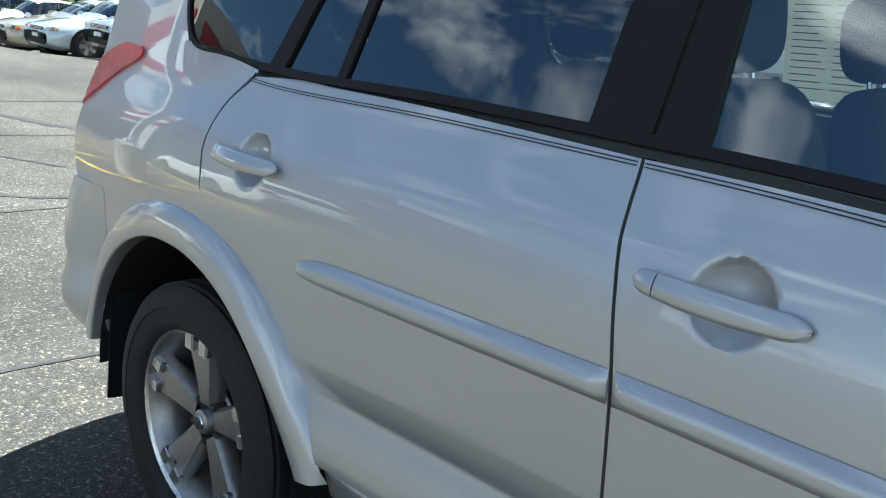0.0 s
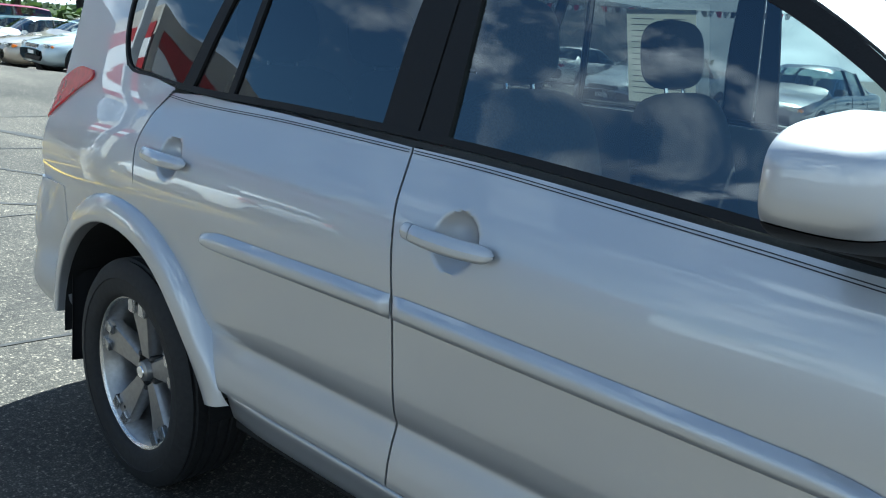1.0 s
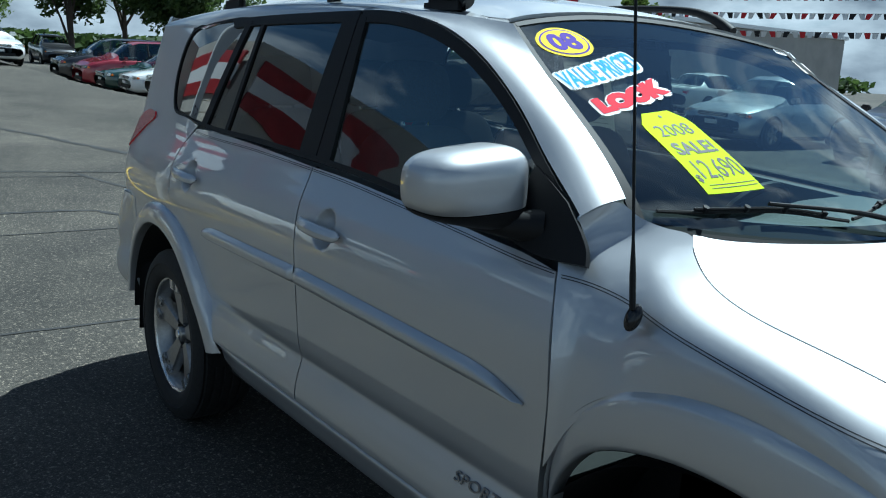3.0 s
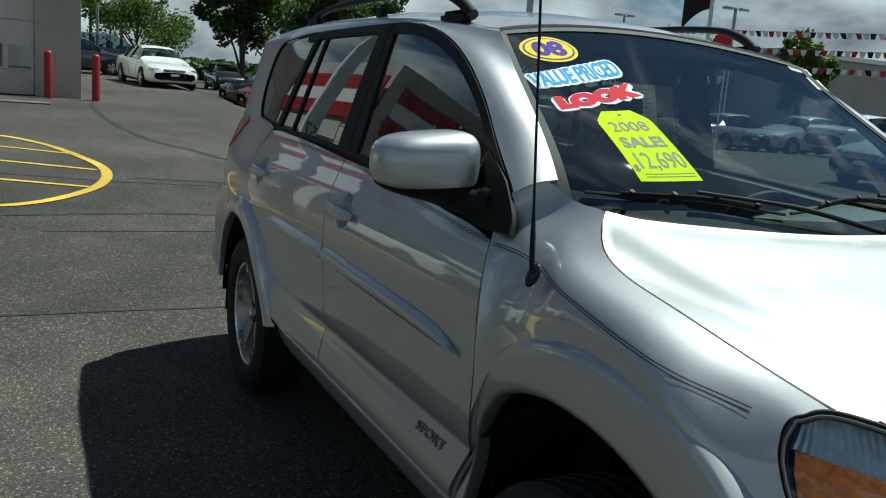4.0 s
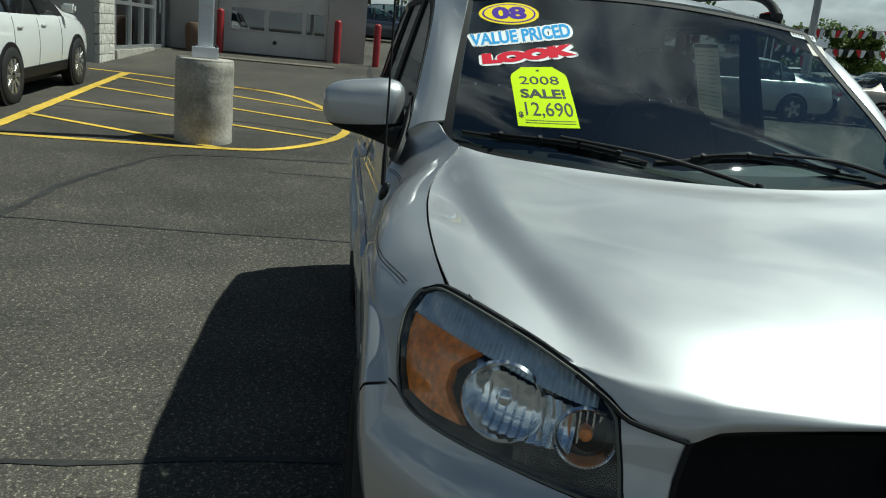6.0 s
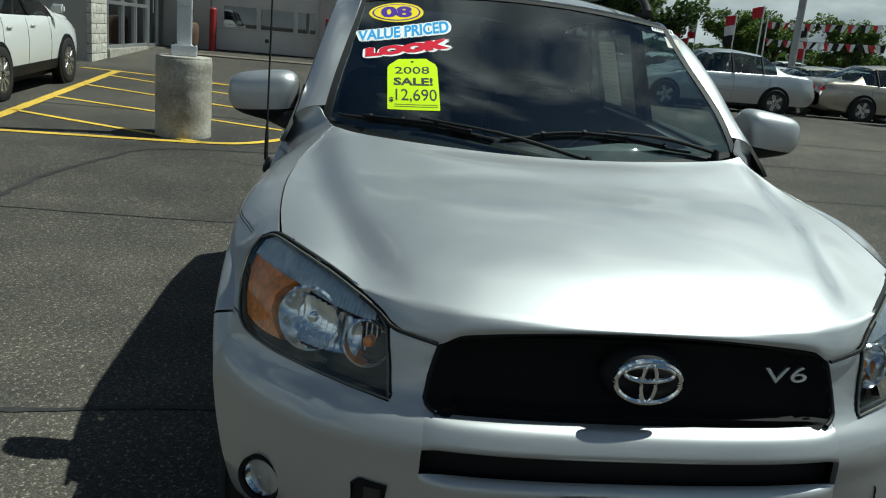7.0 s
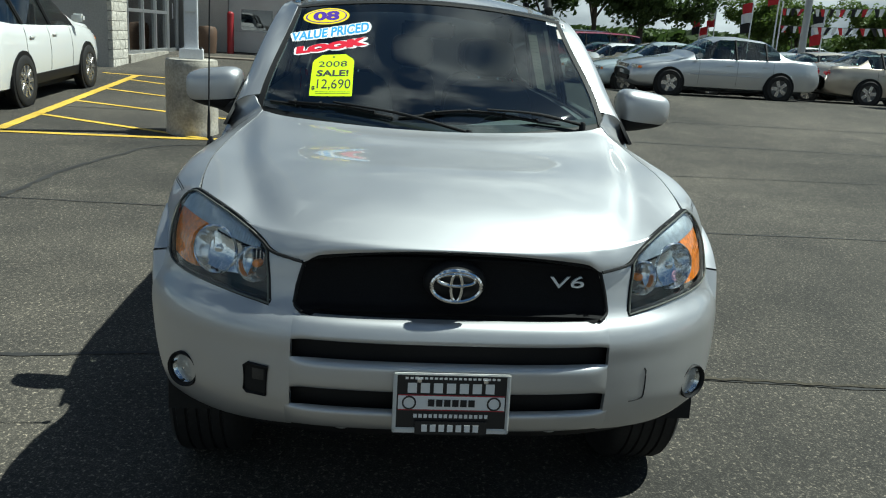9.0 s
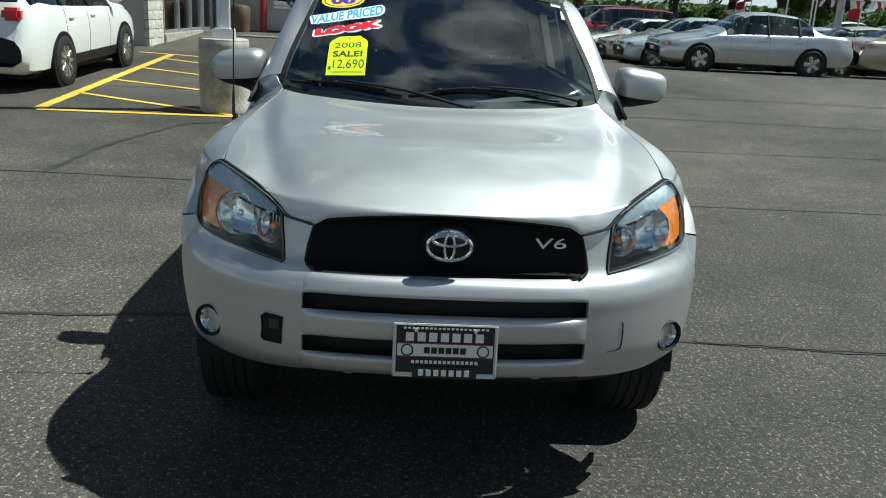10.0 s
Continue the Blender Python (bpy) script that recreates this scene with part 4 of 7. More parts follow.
    side_panel("rear_door_pane", [belt(-0.875, 0), belt(-0.6, 0), belt(-0.285, 0)], roof_line(-0.79, -0.23, 8, 0.02), [belt(-0.875, 0), roof_line(-0.79, -0.23, 2, 0.02)[0]], [belt(-0.285, 0), (-0.265, 1.42), roof_line(-0.79, -0.23, 2, 0.02)[1]], s, mat=PRIVACY, label="dark tinted rear door window", **gl)
    side_panel("small_fixed_pane", [belt(-1.065, 0), belt(-0.88, 0)], roof_line(-0.885, -0.795, 3, 0.02), [belt(-1.065, 0), (-0.985, 1.42), roof_line(-0.885, -0.795, 2, 0.02)[0]], [belt(-0.88, 0), roof_line(-0.87, -0.795, 2, 0.02)[1]], s, mat=PRIVACY, **gl)
    side_panel("quarter_pane", [(-1.448, 1.275), (-1.28, 1.258), (-1.10, 1.240)], [(-1.475, 1.568), (-1.3, 1.609), (-0.915, 1.628)], [(-1.448, 1.275), (-1.515, 1.355), (-1.528, 1.465), (-1.475, 1.568)], [(-1.10, 1.240), (-1.02, 1.42), (-0.915, 1.628)], s, mat=PRIVACY, label="dark tinted quarter window", **gl)
    # twin pinstripes
    for drop in (-0.0275, -0.0326):
        for x0, x1 in ((-1.17, -0.192), (-0.18, 0.882)):
            side_panel("pinstripe", [belt(x, drop - 0.0009) for x in np.linspace(x0, x1, n)], [belt(x, drop + 0.0009) for x in np.linspace(x0, x1, n)], [belt(x0, drop - 0.0009), belt(x0, drop + 0.0009)], [belt(x1, drop - 0.0009), belt(x1, drop + 0.0009)], s, mat=PRINT, nu=40, nv=2, out=0.0016, flange=0.0, parent=f_door if x1 > 0 else r_door)
    # side mouldings with rounded ends
    for x0, x1, door_ob in ((-0.86, -0.147, r_door), (-0.137, 0.862, f_door)):
        grid = []
        k_n = 60
        for v in np.linspace(0, 1, 9):
            row = []
            for i in range(k_n):
                u = i / (k_n - 1)
                x = x0 + (x1 - x0) * u
                top = 0.902 - 0.03 * max(0, x + 0.1) ** 1.2
                bottom = 0.850 - 0.022 * max(0, x + 0.1)
                if x0 > -0.5:
                    e = max(0, (x - 0.66) / 0.20)
                    top -= 0.036 * e ** 2.2
                    bottom += 0.006 * e ** 2
                else:
                    e = max(0, (-0.72 - x) / 0.14)
                    top -= 0.018 * e ** 2.5
                    bottom += 0.012 * e ** 3
                z = bottom + (top - bottom) * v
                lip = 0.018 * (1 - abs(2 * v - 0.9) ** 3) if 0 < v < 1 else 0.0
                end = min(1, (1 - u) * (x1 - x0) / 0.02 + 0.02, u * (x1 - x0) / 0.02 + 0.02)
                row.append(flank((x, z), 0.002 + max(0.0, lip) * math.sqrt(end)) * np.array((1, s, 1)))
            grid.append(row)
        part("side_moulding", sheet(grid, (0, -s, 0), 0.006), SILVER, door_ob, "", 60)
    # handles with round finger cups
    for hx, door_ob in ((-0.013, f_door), (-1.07, r_door)):
        z = 1.035 if hx > -0.5 else 1.05
        handle = None
        for h0, h1 in ((-0.122, -0.083), (-0.081, 0.118)):
            grid = []
            for k in range(13):
                a = math.tau * k / 12
                row = []
                for i in range(28):
                    u = i / 27
                    x = hx + h0 + (h1 - h0) * u
                    t = (x - hx + 0.122) / 0.24
                    c_out = 0.010 + 0.020 * math.sin(math.pi * min(1, max(0, t))) ** 0.7
                    half = (0.0155 + 0.003 * math.sin(math.pi * t)) * (1 if 0.03 < t < 0.97 else 0.7)
                    e0 = 0.0 if h0 < -0.1 else 0.8
                    e1 = 0.8 if h0 < -0.1 else 0.0
                    run = (h1 - h0) / 0.026
                    end = min(math.sqrt(max(0.05, 1 - (1 - min(1, e0 + u * run)) ** 2)), math.sqrt(max(0.05, 1 - (1 - min(1, e1 + (1 - u) * run)) ** 2)))
                    zz = z + half * end * math.sin(a) + 0.004 - 0.008 * t
                    row.append(flank((x, zz), c_out + 0.009 * end * math.cos(a)) * np.array((1, s, 1)))
                grid.append(row)
            bm = sheet(grid, (0, -s, 0), 0.0)
            bmesh.ops.recalc_face_normals(bm, faces=bm.faces)
            bmesh.ops.holes_fill(bm, edges=[e for e in bm.edges if e.is_boundary], sides=0)
            if handle is None:
                handle = part("door_handle", bm, SILVER, door_ob, "silver pull handle", 60)
            else:
                part("grip", bm, SILVER, handle, "", 60)
    # outside mirror
    mirror = new("mirror")
    mirror.parent = suv
    tagged(mirror, "silver outside mirror with black lower edge")
    bm = bmesh.new()
    bmesh.ops.create_uvsphere(bm, u_segments=40, v_segments=24, radius=1.0)
    for v in bm.verts:
        x, y, z = v.co
        sq = lambda t, e: math.copysign(abs(t) ** e, t)
        x2, y2, z2 = sq(x, 0.7), sq(y, 0.54), sq(z, 0.5)
        if x2 < -0.25:
            x2 = -0.25 - 0.12 * (abs(x2) - 0.25)
        tall = 0.081 * (1.0 - 0.10 * y2)
        v.co = Vector((0.665 + 0.10 * x2 - 0.02 * y2, -(0.890 if s > 0 else 0.926) - 0.120 * y2, 1.252 + tall * z2 + (0.012 * y2 if z2 < 0 else -0.008 * y2)))
        if s < 0:
            v.co.y = -v.co.y
    bm2 = bm.copy()
    cut = dict(plane_co=Vector((0.66, -s * 0.89, 1.217)), plane_no=Vector((0.10, -s * 0.12, 1.0)).normalized())
    bmesh.ops.bisect_plane(bm, geom=bm.verts[:] + bm.edges[:] + bm.faces[:], clear_inner=True, **cut)
    bmesh.ops.bisect_plane(bm2, geom=bm2.verts[:] + bm2.edges[:] + bm2.faces[:], clear_outer=True, **cut)
    for b in (bm, bm2):
        bmesh.ops.recalc_face_normals(b, faces=b.faces)
    for v in bm2.verts:
        v.co.z -= 0.002
    part("shell", bm, SILVER, mirror, "silver mirror shell", 70)
    part("lower_shell", bm2, BLACK_TRIM, mirror, "black mirror underside", 70)
    bm = bmesh.new()
    tube(bm, [(0.665, -s * 0.90, 1.186), (0.70, -s * 0.85, 1.180), (0.745, -s * 0.81, 1.178), (0.79, -s * 0.765, 1.178)], [0.016, 0.022, 0.03, 0.04], 14)
    part("arm", bm, BLACK_TRIM, mirror)
    grid = [[(0.640, -s * (0.81 + 0.155 * u), 1.205 + 0.095 * v) for u in (0, 0.5, 1)] for v in (0, 0.5, 1)]
    part("mirror_glass", sheet(grid, (-1, 0, 0), 0.004), CHROME, mirror)
    # roof rail
    rail = new("roof_rail")
    rail.parent = suv
    tagged(rail, "black roof rail with raised ends")
    pts = spline([(0.24, -0.565 * s, 1.655), (0.16, -0.572 * s, 1.70), (0.0, -0.578 * s, 1.735), (-0.4, -0.58 * s, 1.748), (-0.9, -0.58 * s, 1.745), (-1.2, -0.575 * s, 1.72), (-1.36, -0.568 * s, 1.66)], 40)
    part("bar", tube(bmesh.new(), pts, [0.013 + 0.006 * max(0, abs(i / 39 - 0.5) * 2 - 0.7) / 0.3 for i in range(40)], 10), BLACK_TRIM, rail)
    for fx, w in ((0.15, 0.09), (-0.45, 0.035), (-1.24, 0.08)):
        z0 = roof_point(fx, -0.575)[2]
        bm = one_box(fx - w, fx + w, -0.575 * s - 0.014, -0.575 * s + 0.014, z0 - 0.02, z0 + 0.045 if abs(fx) > 0.3 else z0 + 0.03, bevel=0.014)
        part("foot", bm, BLACK_TRIM, rail)
    # wheels
    wheel(-1.308, -s, False)
    wheel(1.33, -s, True)
    # dark inner wall behind the doors
    grid = [[np.array((x, -s * 0.76, z)) for x in np.linspace(-0.84, 0.76, 4)] for z in np.linspace(0.33, 1.06, 4)]
    part("inner_door_wall", sheet(grid, (0, -s, 0), 0.0), UNDER, suv)
    # door trim seen from inside
    grid = [[np.array((x, -s * (0.735 - 0.03 * math.sin(math.pi * v) * (1 if v < 0.7 else 0.5)), 0.5 + (belt(x)[1] - 0.512) * v)) for x in np.linspace(-1.1, 0.86, 12)] for v in np.linspace(0, 1, 10)]
    grid.append([np.array((x, -s * 0.772, belt(x)[1] - 0.010)) for x in np.linspace(-1.1, 0.86, 12)])
    part("door_trim", sheet(grid, (0, s, 0), 0.0), DASH, suv)
    part("armrest", pillow(0.28, 0.03, 0.03, pose(0.32, -s * 0.70, 0.86)), DASH, suv)
    # light inner skin of the front pillar
    grid = [[np.array((1, s, 1)) * (screen(-0.66 - 0.03 * k, v, -0.012 - 0.02 * k)) for v in np.linspace(0.05, 0.98, 14)] for k in (0, 0.5, 1)]
    part("pillar_trim", sheet(grid, (-0.4, s, -0.5), 0.0), LINING, suv)


def roof_point(x, y):
    zc = 1.664 + 0.062 * math.sin(math.pi * min(1, max(0, (0.335 - x) / 2.335))) ** 0.7
    zc += 0.042 * math.sin(math.pi * min(1, max(0, (0.335 - x) / 2.335))) ** 0.8 * max(0.0, 1 - (y / 0.54) ** 2)
    return np.array((x, y, zc - 0.035 * (y / 0.565) ** 2 * (1.0 if x < 0 else 1.0 + 0.9 * x) - max(0, abs(y) - 0.5) * 0.05))


for side in (1, -1):
    build_side(side)

grid = [[roof_point(x + 0.07 * (y / 0.575) ** 2 * max(0, 1 - (0.335 - x) / 0.4), y) for x in np.linspace(0.335, -1.98, 34)] for y in np.linspace(-0.565, 0.565, 24)]
part("roof", sheet(grid, (0, 0, 1), 0.01), SILVER, suv)
grid = [[screen(y, v) for y in np.linspace(-0.66, 0.66, 30)] for v in np.linspace(0.0, 0.985, 24)]
part("windscreen", sheet(grid, (1, 0, 1), 0.0), SCREEN, suv, "clear bluish windscreen")
grid = [[screen(y, v, -0.003) for y in np.linspace(-0.66, 0.66, 30)] for v in np.linspace(-0.03, 0.045, 4)]
part("screen_band", sheet(grid, (1, 0, 1), 0.0), BLACK_TRIM, suv)
for s in (-1, 1):
    grid = [[screen(s * y, v, 0.002) for y in (0.660, 0.668, 0.684)] for v in np.linspace(-0.02, 0.99, 24)]
    part("screen_seal", sheet(grid, (1, 0, 1), 0.006), BLACK_TRIM, suv)
grid = [[screen(y, v, 0.003) for y in np.linspace(-0.67, 0.67, 24)] for v in (0.968, 0.98, 0.992)]
part("screen_seal", sheet(grid, (1, 0, 1), 0.004), BLACK_TRIM, suv)

# bonnet
WING_EDGE = spline(WING_GAP, 120)
right = [tuple(q + np.array((0, 0.0045, 0.001))) for q in WING_EDGE]
front = [right[-1], (1.83, -0.684, 1.021), (1.905, -0.634, 1.006), (1.99, -0.561, 0.980), (2.032, -0.520, 0.957), (2.058, -0.494, 0.938), (2.08, -0.449, 0.929), (2.094, -0.408, 0.921), (2.10, -0.385, 0.934), (2.106, -0.350, 0.948), (2.125, -0.18, 0.966), (2.13, 0, 0.972)]
front = front + [(x, -y, z) for x, y, z in front[-2::-1]]
plain = [right[-1], (1.83, -0.684, 1.021), (1.905, -0.634, 1.006), (1.99, -0.561, 0.982), (2.05, -0.47, 0.977), (2.10, -0.350, 0.974), (2.125, -0.18, 0.972), (2.13, 0, 0.972)]
plain = plain + [(x, -y, z) for x, y, z in plain[-2::-1]]
back = [right[0], (1.10, -0.57, 1.192), (1.15, -0.42, 1.184), (1.185, -0.2, 1.175), (1.192, 0, 1.172), (1.185, 0.2, 1.175), (1.15, 0.42, 1.184), (1.10, 0.57, 1.192), (right[0][0], -right[0][1], right[0][2])]
left = [(x, -y, z) for x, y, z in right]
NU, NV = 121, 60
g0 = coons(plain, back, right[::-1], left[::-1], NU, NV)
fine, flat_line = np.array(spline(front, 400)), np.array(spline(plain, 400))
dip = []
for q in spline(plain, NU):
    d = [np.interp(q[1], fine[:, 1], fine[:, k]) - np.interp(q[1], flat_line[:, 1], flat_line[:, k]) for k in (0, 2)]
    dip.append(np.array((d[0], 0.0, d[1])))


grid = []
for j, row in enumerate(g0):
    v = j / (NV - 1)
    out = []
    for i, p in enumerate(row):
        u = i / (NU - 1)
        y = abs(p[1])
        roll = (1 - (1 - min(1, v * 5)) ** 2) * (1 - (1 - min(1, (1 - v) * 5)) ** 2)
        ridge = 0.65 - 0.21 * (1 - v) ** 2.2
        sides = 1 - (1 - min(1, min(u, 1 - u) * 24)) ** 2
        dome = 0.030 * max(0.0, 1 - (y / (ridge + 0.05)) ** 2) * math.sin(math.pi * min(1, v * 0.86 + 0.12))
        step = (0.022 + 0.010 * v) * (1 - ease((y - ridge + 0.03) / 0.08))
        out.append(p + np.array((0.0, 0, (dome + step) * roll * sides)))
    grid.append(out)
field = np.array(grid)
for _ in range(14):
    z = field[:, :, 2]
    z[2:-2, 2:-2] += 0.5 * ((z[1:-3, 2:-2] + z[3:-1, 2:-2] + z[2:-2, 1:-3] + z[2:-2, 3:-1]) / 4 - z[2:-2, 2:-2])
lip = []
for k in range(7, 0, -1):
    f = k / 7
    row = []
    for i, q in enumerate(field[0]):
        edge = ease((0.52 - abs(q[1])) / 0.08)
        row.append(q + dip[i] * f + np.array((0.010 * math.sin(math.pi * f * 0.75), 0, -0.012 * f)) * edge)
    lip.append(row)
grid = [[tuple(q) for q in row] for row in lip] + field.tolist()
part("bonnet", sheet(grid, (0.3, 0, 1), 0.006), SILVER, suv, "broad silver bonnet", 60)
for s in (1, -1):
    seam = [(x + 0.010, s * y, z - 0.010) for x, y, z in front[3:8]]
    part("bonnet_seam", tube(bmesh.new(), spline(seam, 14), 0.0042, 6), BLACK_TRIM, suv)
# cowl between bonnet and windscreen
grid = [[np.array((1.20 - 0.155 * (y / 0.66) ** 2 - 0.085 * k, y, 1.156 + 0.022 * (y / 0.66) ** 2 + 0.006 * k)) for y in np.linspace(-0.66, 0.66, 20)] for k in (0, 0.5, 1)]
part("cowl", sheet(grid, (0, 0, 1), 0.03), BLACK_TRIM, suv)
part("engine_bay", one_box(0.95, 1.86, -0.5, 0.5, 0.45, 0.80, bevel=0.05), UNDER, suv)
# unseen box added to stop sun leaking through the bumper slots
part("slot_sun_blocker", one_box(1.88, 1.95, -0.62, 0.62, 0.46, 0.90, bevel=0.01), UNDER, suv)
part("underbody", one_box(-2.1, 1.6, -0.58, 0.58, 0.24, 0.42, bevel=0.03), UNDER, suv)
# unseen box added inside the tail so the ground shadow has no holes
part("tail_light_blocker", one_box(-2.12, -1.86, -0.66, 0.66, 0.33, 1.0, bevel=0.03), UNDER, suv)
part("fuel_tank", one_box(-0.80, 0.80, -0.62, 0.62, 0.27, 0.42, bevel=0.03), UNDER, suv)
part("cabin_floor", one_box(-1.9, 0.95, -0.72, 0.72, 0.42, 0.50, bevel=0.01), UNDER, suv)


# ---- front of the vehicle ----
def front_panel(name, bottom, top, left, right, nu, nv, mat=None, out=0.0, flange=0.014, parent=None, label=""):
    grid = [[nose(p, out) for p in row] for row in coons(bottom, top, left, right, nu, nv)]
    return part(name, sheet(grid, (1, 0, 0.1), flange), mat or SILVER, parent or suv, label)


T = turn
bumper = new("front_bumper")
bumper.parent = suv
tagged(bumper, "silver front bumper with two black slots")


def bar(z0, z1, e, bulge, nu=70, nv=16):
    """A rounded bumper bar between two heights, running flush into the corners."""
    grid = []
    for v in np.linspace(0, 1, nv):
        row = []
        for a in np.linspace(e, -e, nu):
            z = z0 + (z1 - z0) * v
            row.append(nose((a, z), bulge * math.sqrt(max(0.0, 1 - (2 * v - 1) ** 4)) * (1 - abs(a / e) ** 10) - 0.012 * abs(2 * v - 1) ** 8 * (1 - abs(a / e) ** 10)))
        grid.append(row)
    return part("bar", sheet(grid, (1, 0, 0.1), 0.025), SILVER, bumper, "", 60)


def strip(name, z0, z1, e, nu=60, nv=10, **k):
    """A bumper strip between two heights from end to end."""
    return front_panel(name, [(a, z0) for a in np.linspace(e, -e, 9)], [(a, z1) for a in np.linspace(e, -e, 9)], [(e, z0), (e, z1)], [(-e, z0), (-e, z1)], nu, nv, **k)


E12 = T(-0.432, 0.69)
E22 = T(-0.447, 0.55)
# middle bars and lip
bar(0.717, 0.779, E12, 0.006)
bar(0.581, 0.667, E12, 0.010)
bar(0.455, 0.529, E22, 0.010)
strip("slot", 0.655, 0.73, E12 + 1, mat=BLACK_TRIM, out=-0.035, flange=0, parent=bumper, label="black air slot")
strip("slot", 0.515, 0.6, E22 + 1, mat=BLACK_TRIM, out=-0.035, flange=0, parent=bumper, label="black air slot")
front_panel("lip", [(a, 0.40) for a in np.linspace(60, -60, 9)], [(a, 0.453) for a in np.linspace(60, -60, 9)], [(60, 0.40), (60, 0.453)], [(-60, 0.40), (-60, 0.453)], 40, 4, mat=BLACK_TRIM, out=-0.02, parent=bumper)
for s in (1, -1):
    e = s * E12
    hl_low = [(turn_at(1.64, 0.872), 0.868), (60.5, 0.852), (57.5, 0.842), (54.5, 0.826), (48, 0.817), (37, 0.808), (27.3, 0.794), (23.6, 0.787), (abs(E12), 0.775)]
    outer_foot = [(54, 0.450), (T(-0.72, 0.44), 0.440), (T(-0.64, 0.44), 0.440), (T(-0.54, 0.44), 0.447), (abs(e), 0.455)]
    sg = lambda pts: [(a * s, z) for a, z in pts]
    corner = front_panel("bumper_corner", sg(outer_foot), sg(hl_low[:]), sg([outer_foot[0], (turn_at(1.885, 0.5), 0.5), (turn_at(1.835, 0.65), 0.65), (turn_at(1.74, 0.79), 0.79), hl_low[0]]), sg([(abs(e), 0.455), (abs(e), 0.6), (abs(e), 0.72), hl_low[-1]]), 50, 40, parent=bumper)
    ck_in = [(abs(E12), 0.775), (T(-0.4225, 0.806), 0.806), (T(-0.42, 0.832), 0.832), (T(-0.408, 0.88), 0.88), (T(-0.398, 0.909), 0.909)]
    ck_out = [(23.6, 0.787), (24.4, 0.85), (25.4, 0.893), (26.0, 0.926)]
    front_panel("grille_cheek", sg([ck_out[0], ck_in[0]]), sg([ck_out[-1], (T(-0.45, 0.92), 0.919), ck_in[-1]]), sg(ck_out), sg(ck_in), 12, 16, parent=bumper)
    gc_r = [(T(-0.40, 0.768), 0.768), (T(-0.416, 0.787), 0.787), (T(-0.4255, 0.802), 0.802)]
    front_panel("grille_corner", sg([(T(-0.445, 0.768), 0.768), gc_r[0]]), sg([(T(-0.445, 0.802), 0.802), gc_r[-1]]), sg([(T(-0.445, 0.768), 0.768), (T(-0.445, 0.802), 0.802)]), sg(gc_r), 6, 6, out=-0.001, flange=0.0, parent=bumper)
    # fog lamp
    fog = new("fog_lamp")
    fog.parent = bumper
    c = Vector(nose((s * T(-0.742, 0.555), 0.555)))
    mm = look(c, c + Vector((-1, s * 0.62, -0.02))) @ Matrix.Rotation(math.pi, 4, "X")
    mm = Matrix.Translation(c) @ (Vector((1, -s * 0.55, 0.0)).to_track_quat("Z", "Y").to_matrix().to_4x4())
    part("bezel", lathe(bmesh.new(), [(0.05, -0.02), (0.053, 0.006), (0.05, 0.012), (0.043, 0.006), (0.041, -0.012)], mm, 36), BLACK_TRIM, fog)
    part("bowl", lathe(bmesh.new(), [(0.041, 0.0), (0.03, -0.02), (0.012, -0.03), (0, -0.03)], mm, 30), REFLECTOR, fog)
    part("bulb", lathe(bmesh.new(), [(0, 0.0), (0.008, -0.002), (0.009, -0.03)], mm, 12), CHROME, fog)
    part("lens", lathe(bmesh.new(), [(0.041, 0.002), (0.03, 0.009), (0.015, 0.012), (0, 0.013)], mm, 30), LENS, fog)
    # head lamp
    lamp = new("head_lamp")
    lamp.parent = suv
    tagged(lamp, "large head lamp with amber corner and round reflectors")
    up = [(58, 1.010), (52.7, 1.025), (39.4, 1.002), (31.5, 0.974), (27.9, 0.952), (25.9, 0.925)]
    lowc = [(57.5, 0.848), (54.5, 0.832), (48, 0.823), (37, 0.814), (27.3, 0.80), (23.6, 0.793)]
    back_e = [lowc[0], (59.5, 0.885), (61, 0.94), (60.4, 0.978), up[0]]
    inn_e = [lowc[-1], (24.4, 0.85), (25.3, 0.893), up[-1]]
    front_panel("lens", sg(lowc), sg(up), sg(back_e), sg(inn_e), 30, 24, mat=LENS, out=0.002, flange=0, parent=lamp)
    front_panel("housing", sg(lowc), sg(up), sg(back_e), sg(inn_e), 30, 24, mat=SMOKE, out=-0.05, flange=0, parent=lamp)
    g1 = [[nose(p, 0.004) for p in row] for row in coons(sg(lowc), sg(up), sg(back_e), sg(inn_e), 40, 30)]
    rim_pts = g1[0] + [r[-1] for r in g1[1:]] + g1[-1][-2::-1] + [r[0] for r in g1[-2:0:-1]]
    part("lens_edge", tube(bmesh.new(), rim_pts, 0.0026, 6, closed=True), LAMP_EDGE, lamp, "pale edge of the lens")
    g1 = [[nose(p, -0.005) for p in row] for row in coons(sg(lowc), sg(up), sg(back_e), sg(inn_e), 40, 30)]
    rim_pts = g1[0] + [r[-1] for r in g1[1:]] + g1[-1][-2::-1] + [r[0] for r in g1[-2:0:-1]]
    part("seal", tube(bmesh.new(), rim_pts, 0.0075, 6, closed=True), BLACK_TRIM, lamp)
    am_low = [(57, 0.853), (52, 0.841), (46.5, 0.838)]
    am_up = [(59.6, 0.972), (54, 0.968), (46.5, 0.957)]
    front_panel("indicator", sg(am_low), sg(am_up), sg([am_low[0], (59.2, 0.89), (60.3, 0.935), am_up[0]]), sg([am_low[-1], (50.5, 0.88), (50.5, 0.92), am_up[-1]]), 14, 14, mat=AMBER, out=-0.010, flange=0.02, parent=lamp, label="amber indicator lens")
    br_low = [(59.8, 0.974), (46, 0.957), (36, 0.938), (28.5, 0.925)]
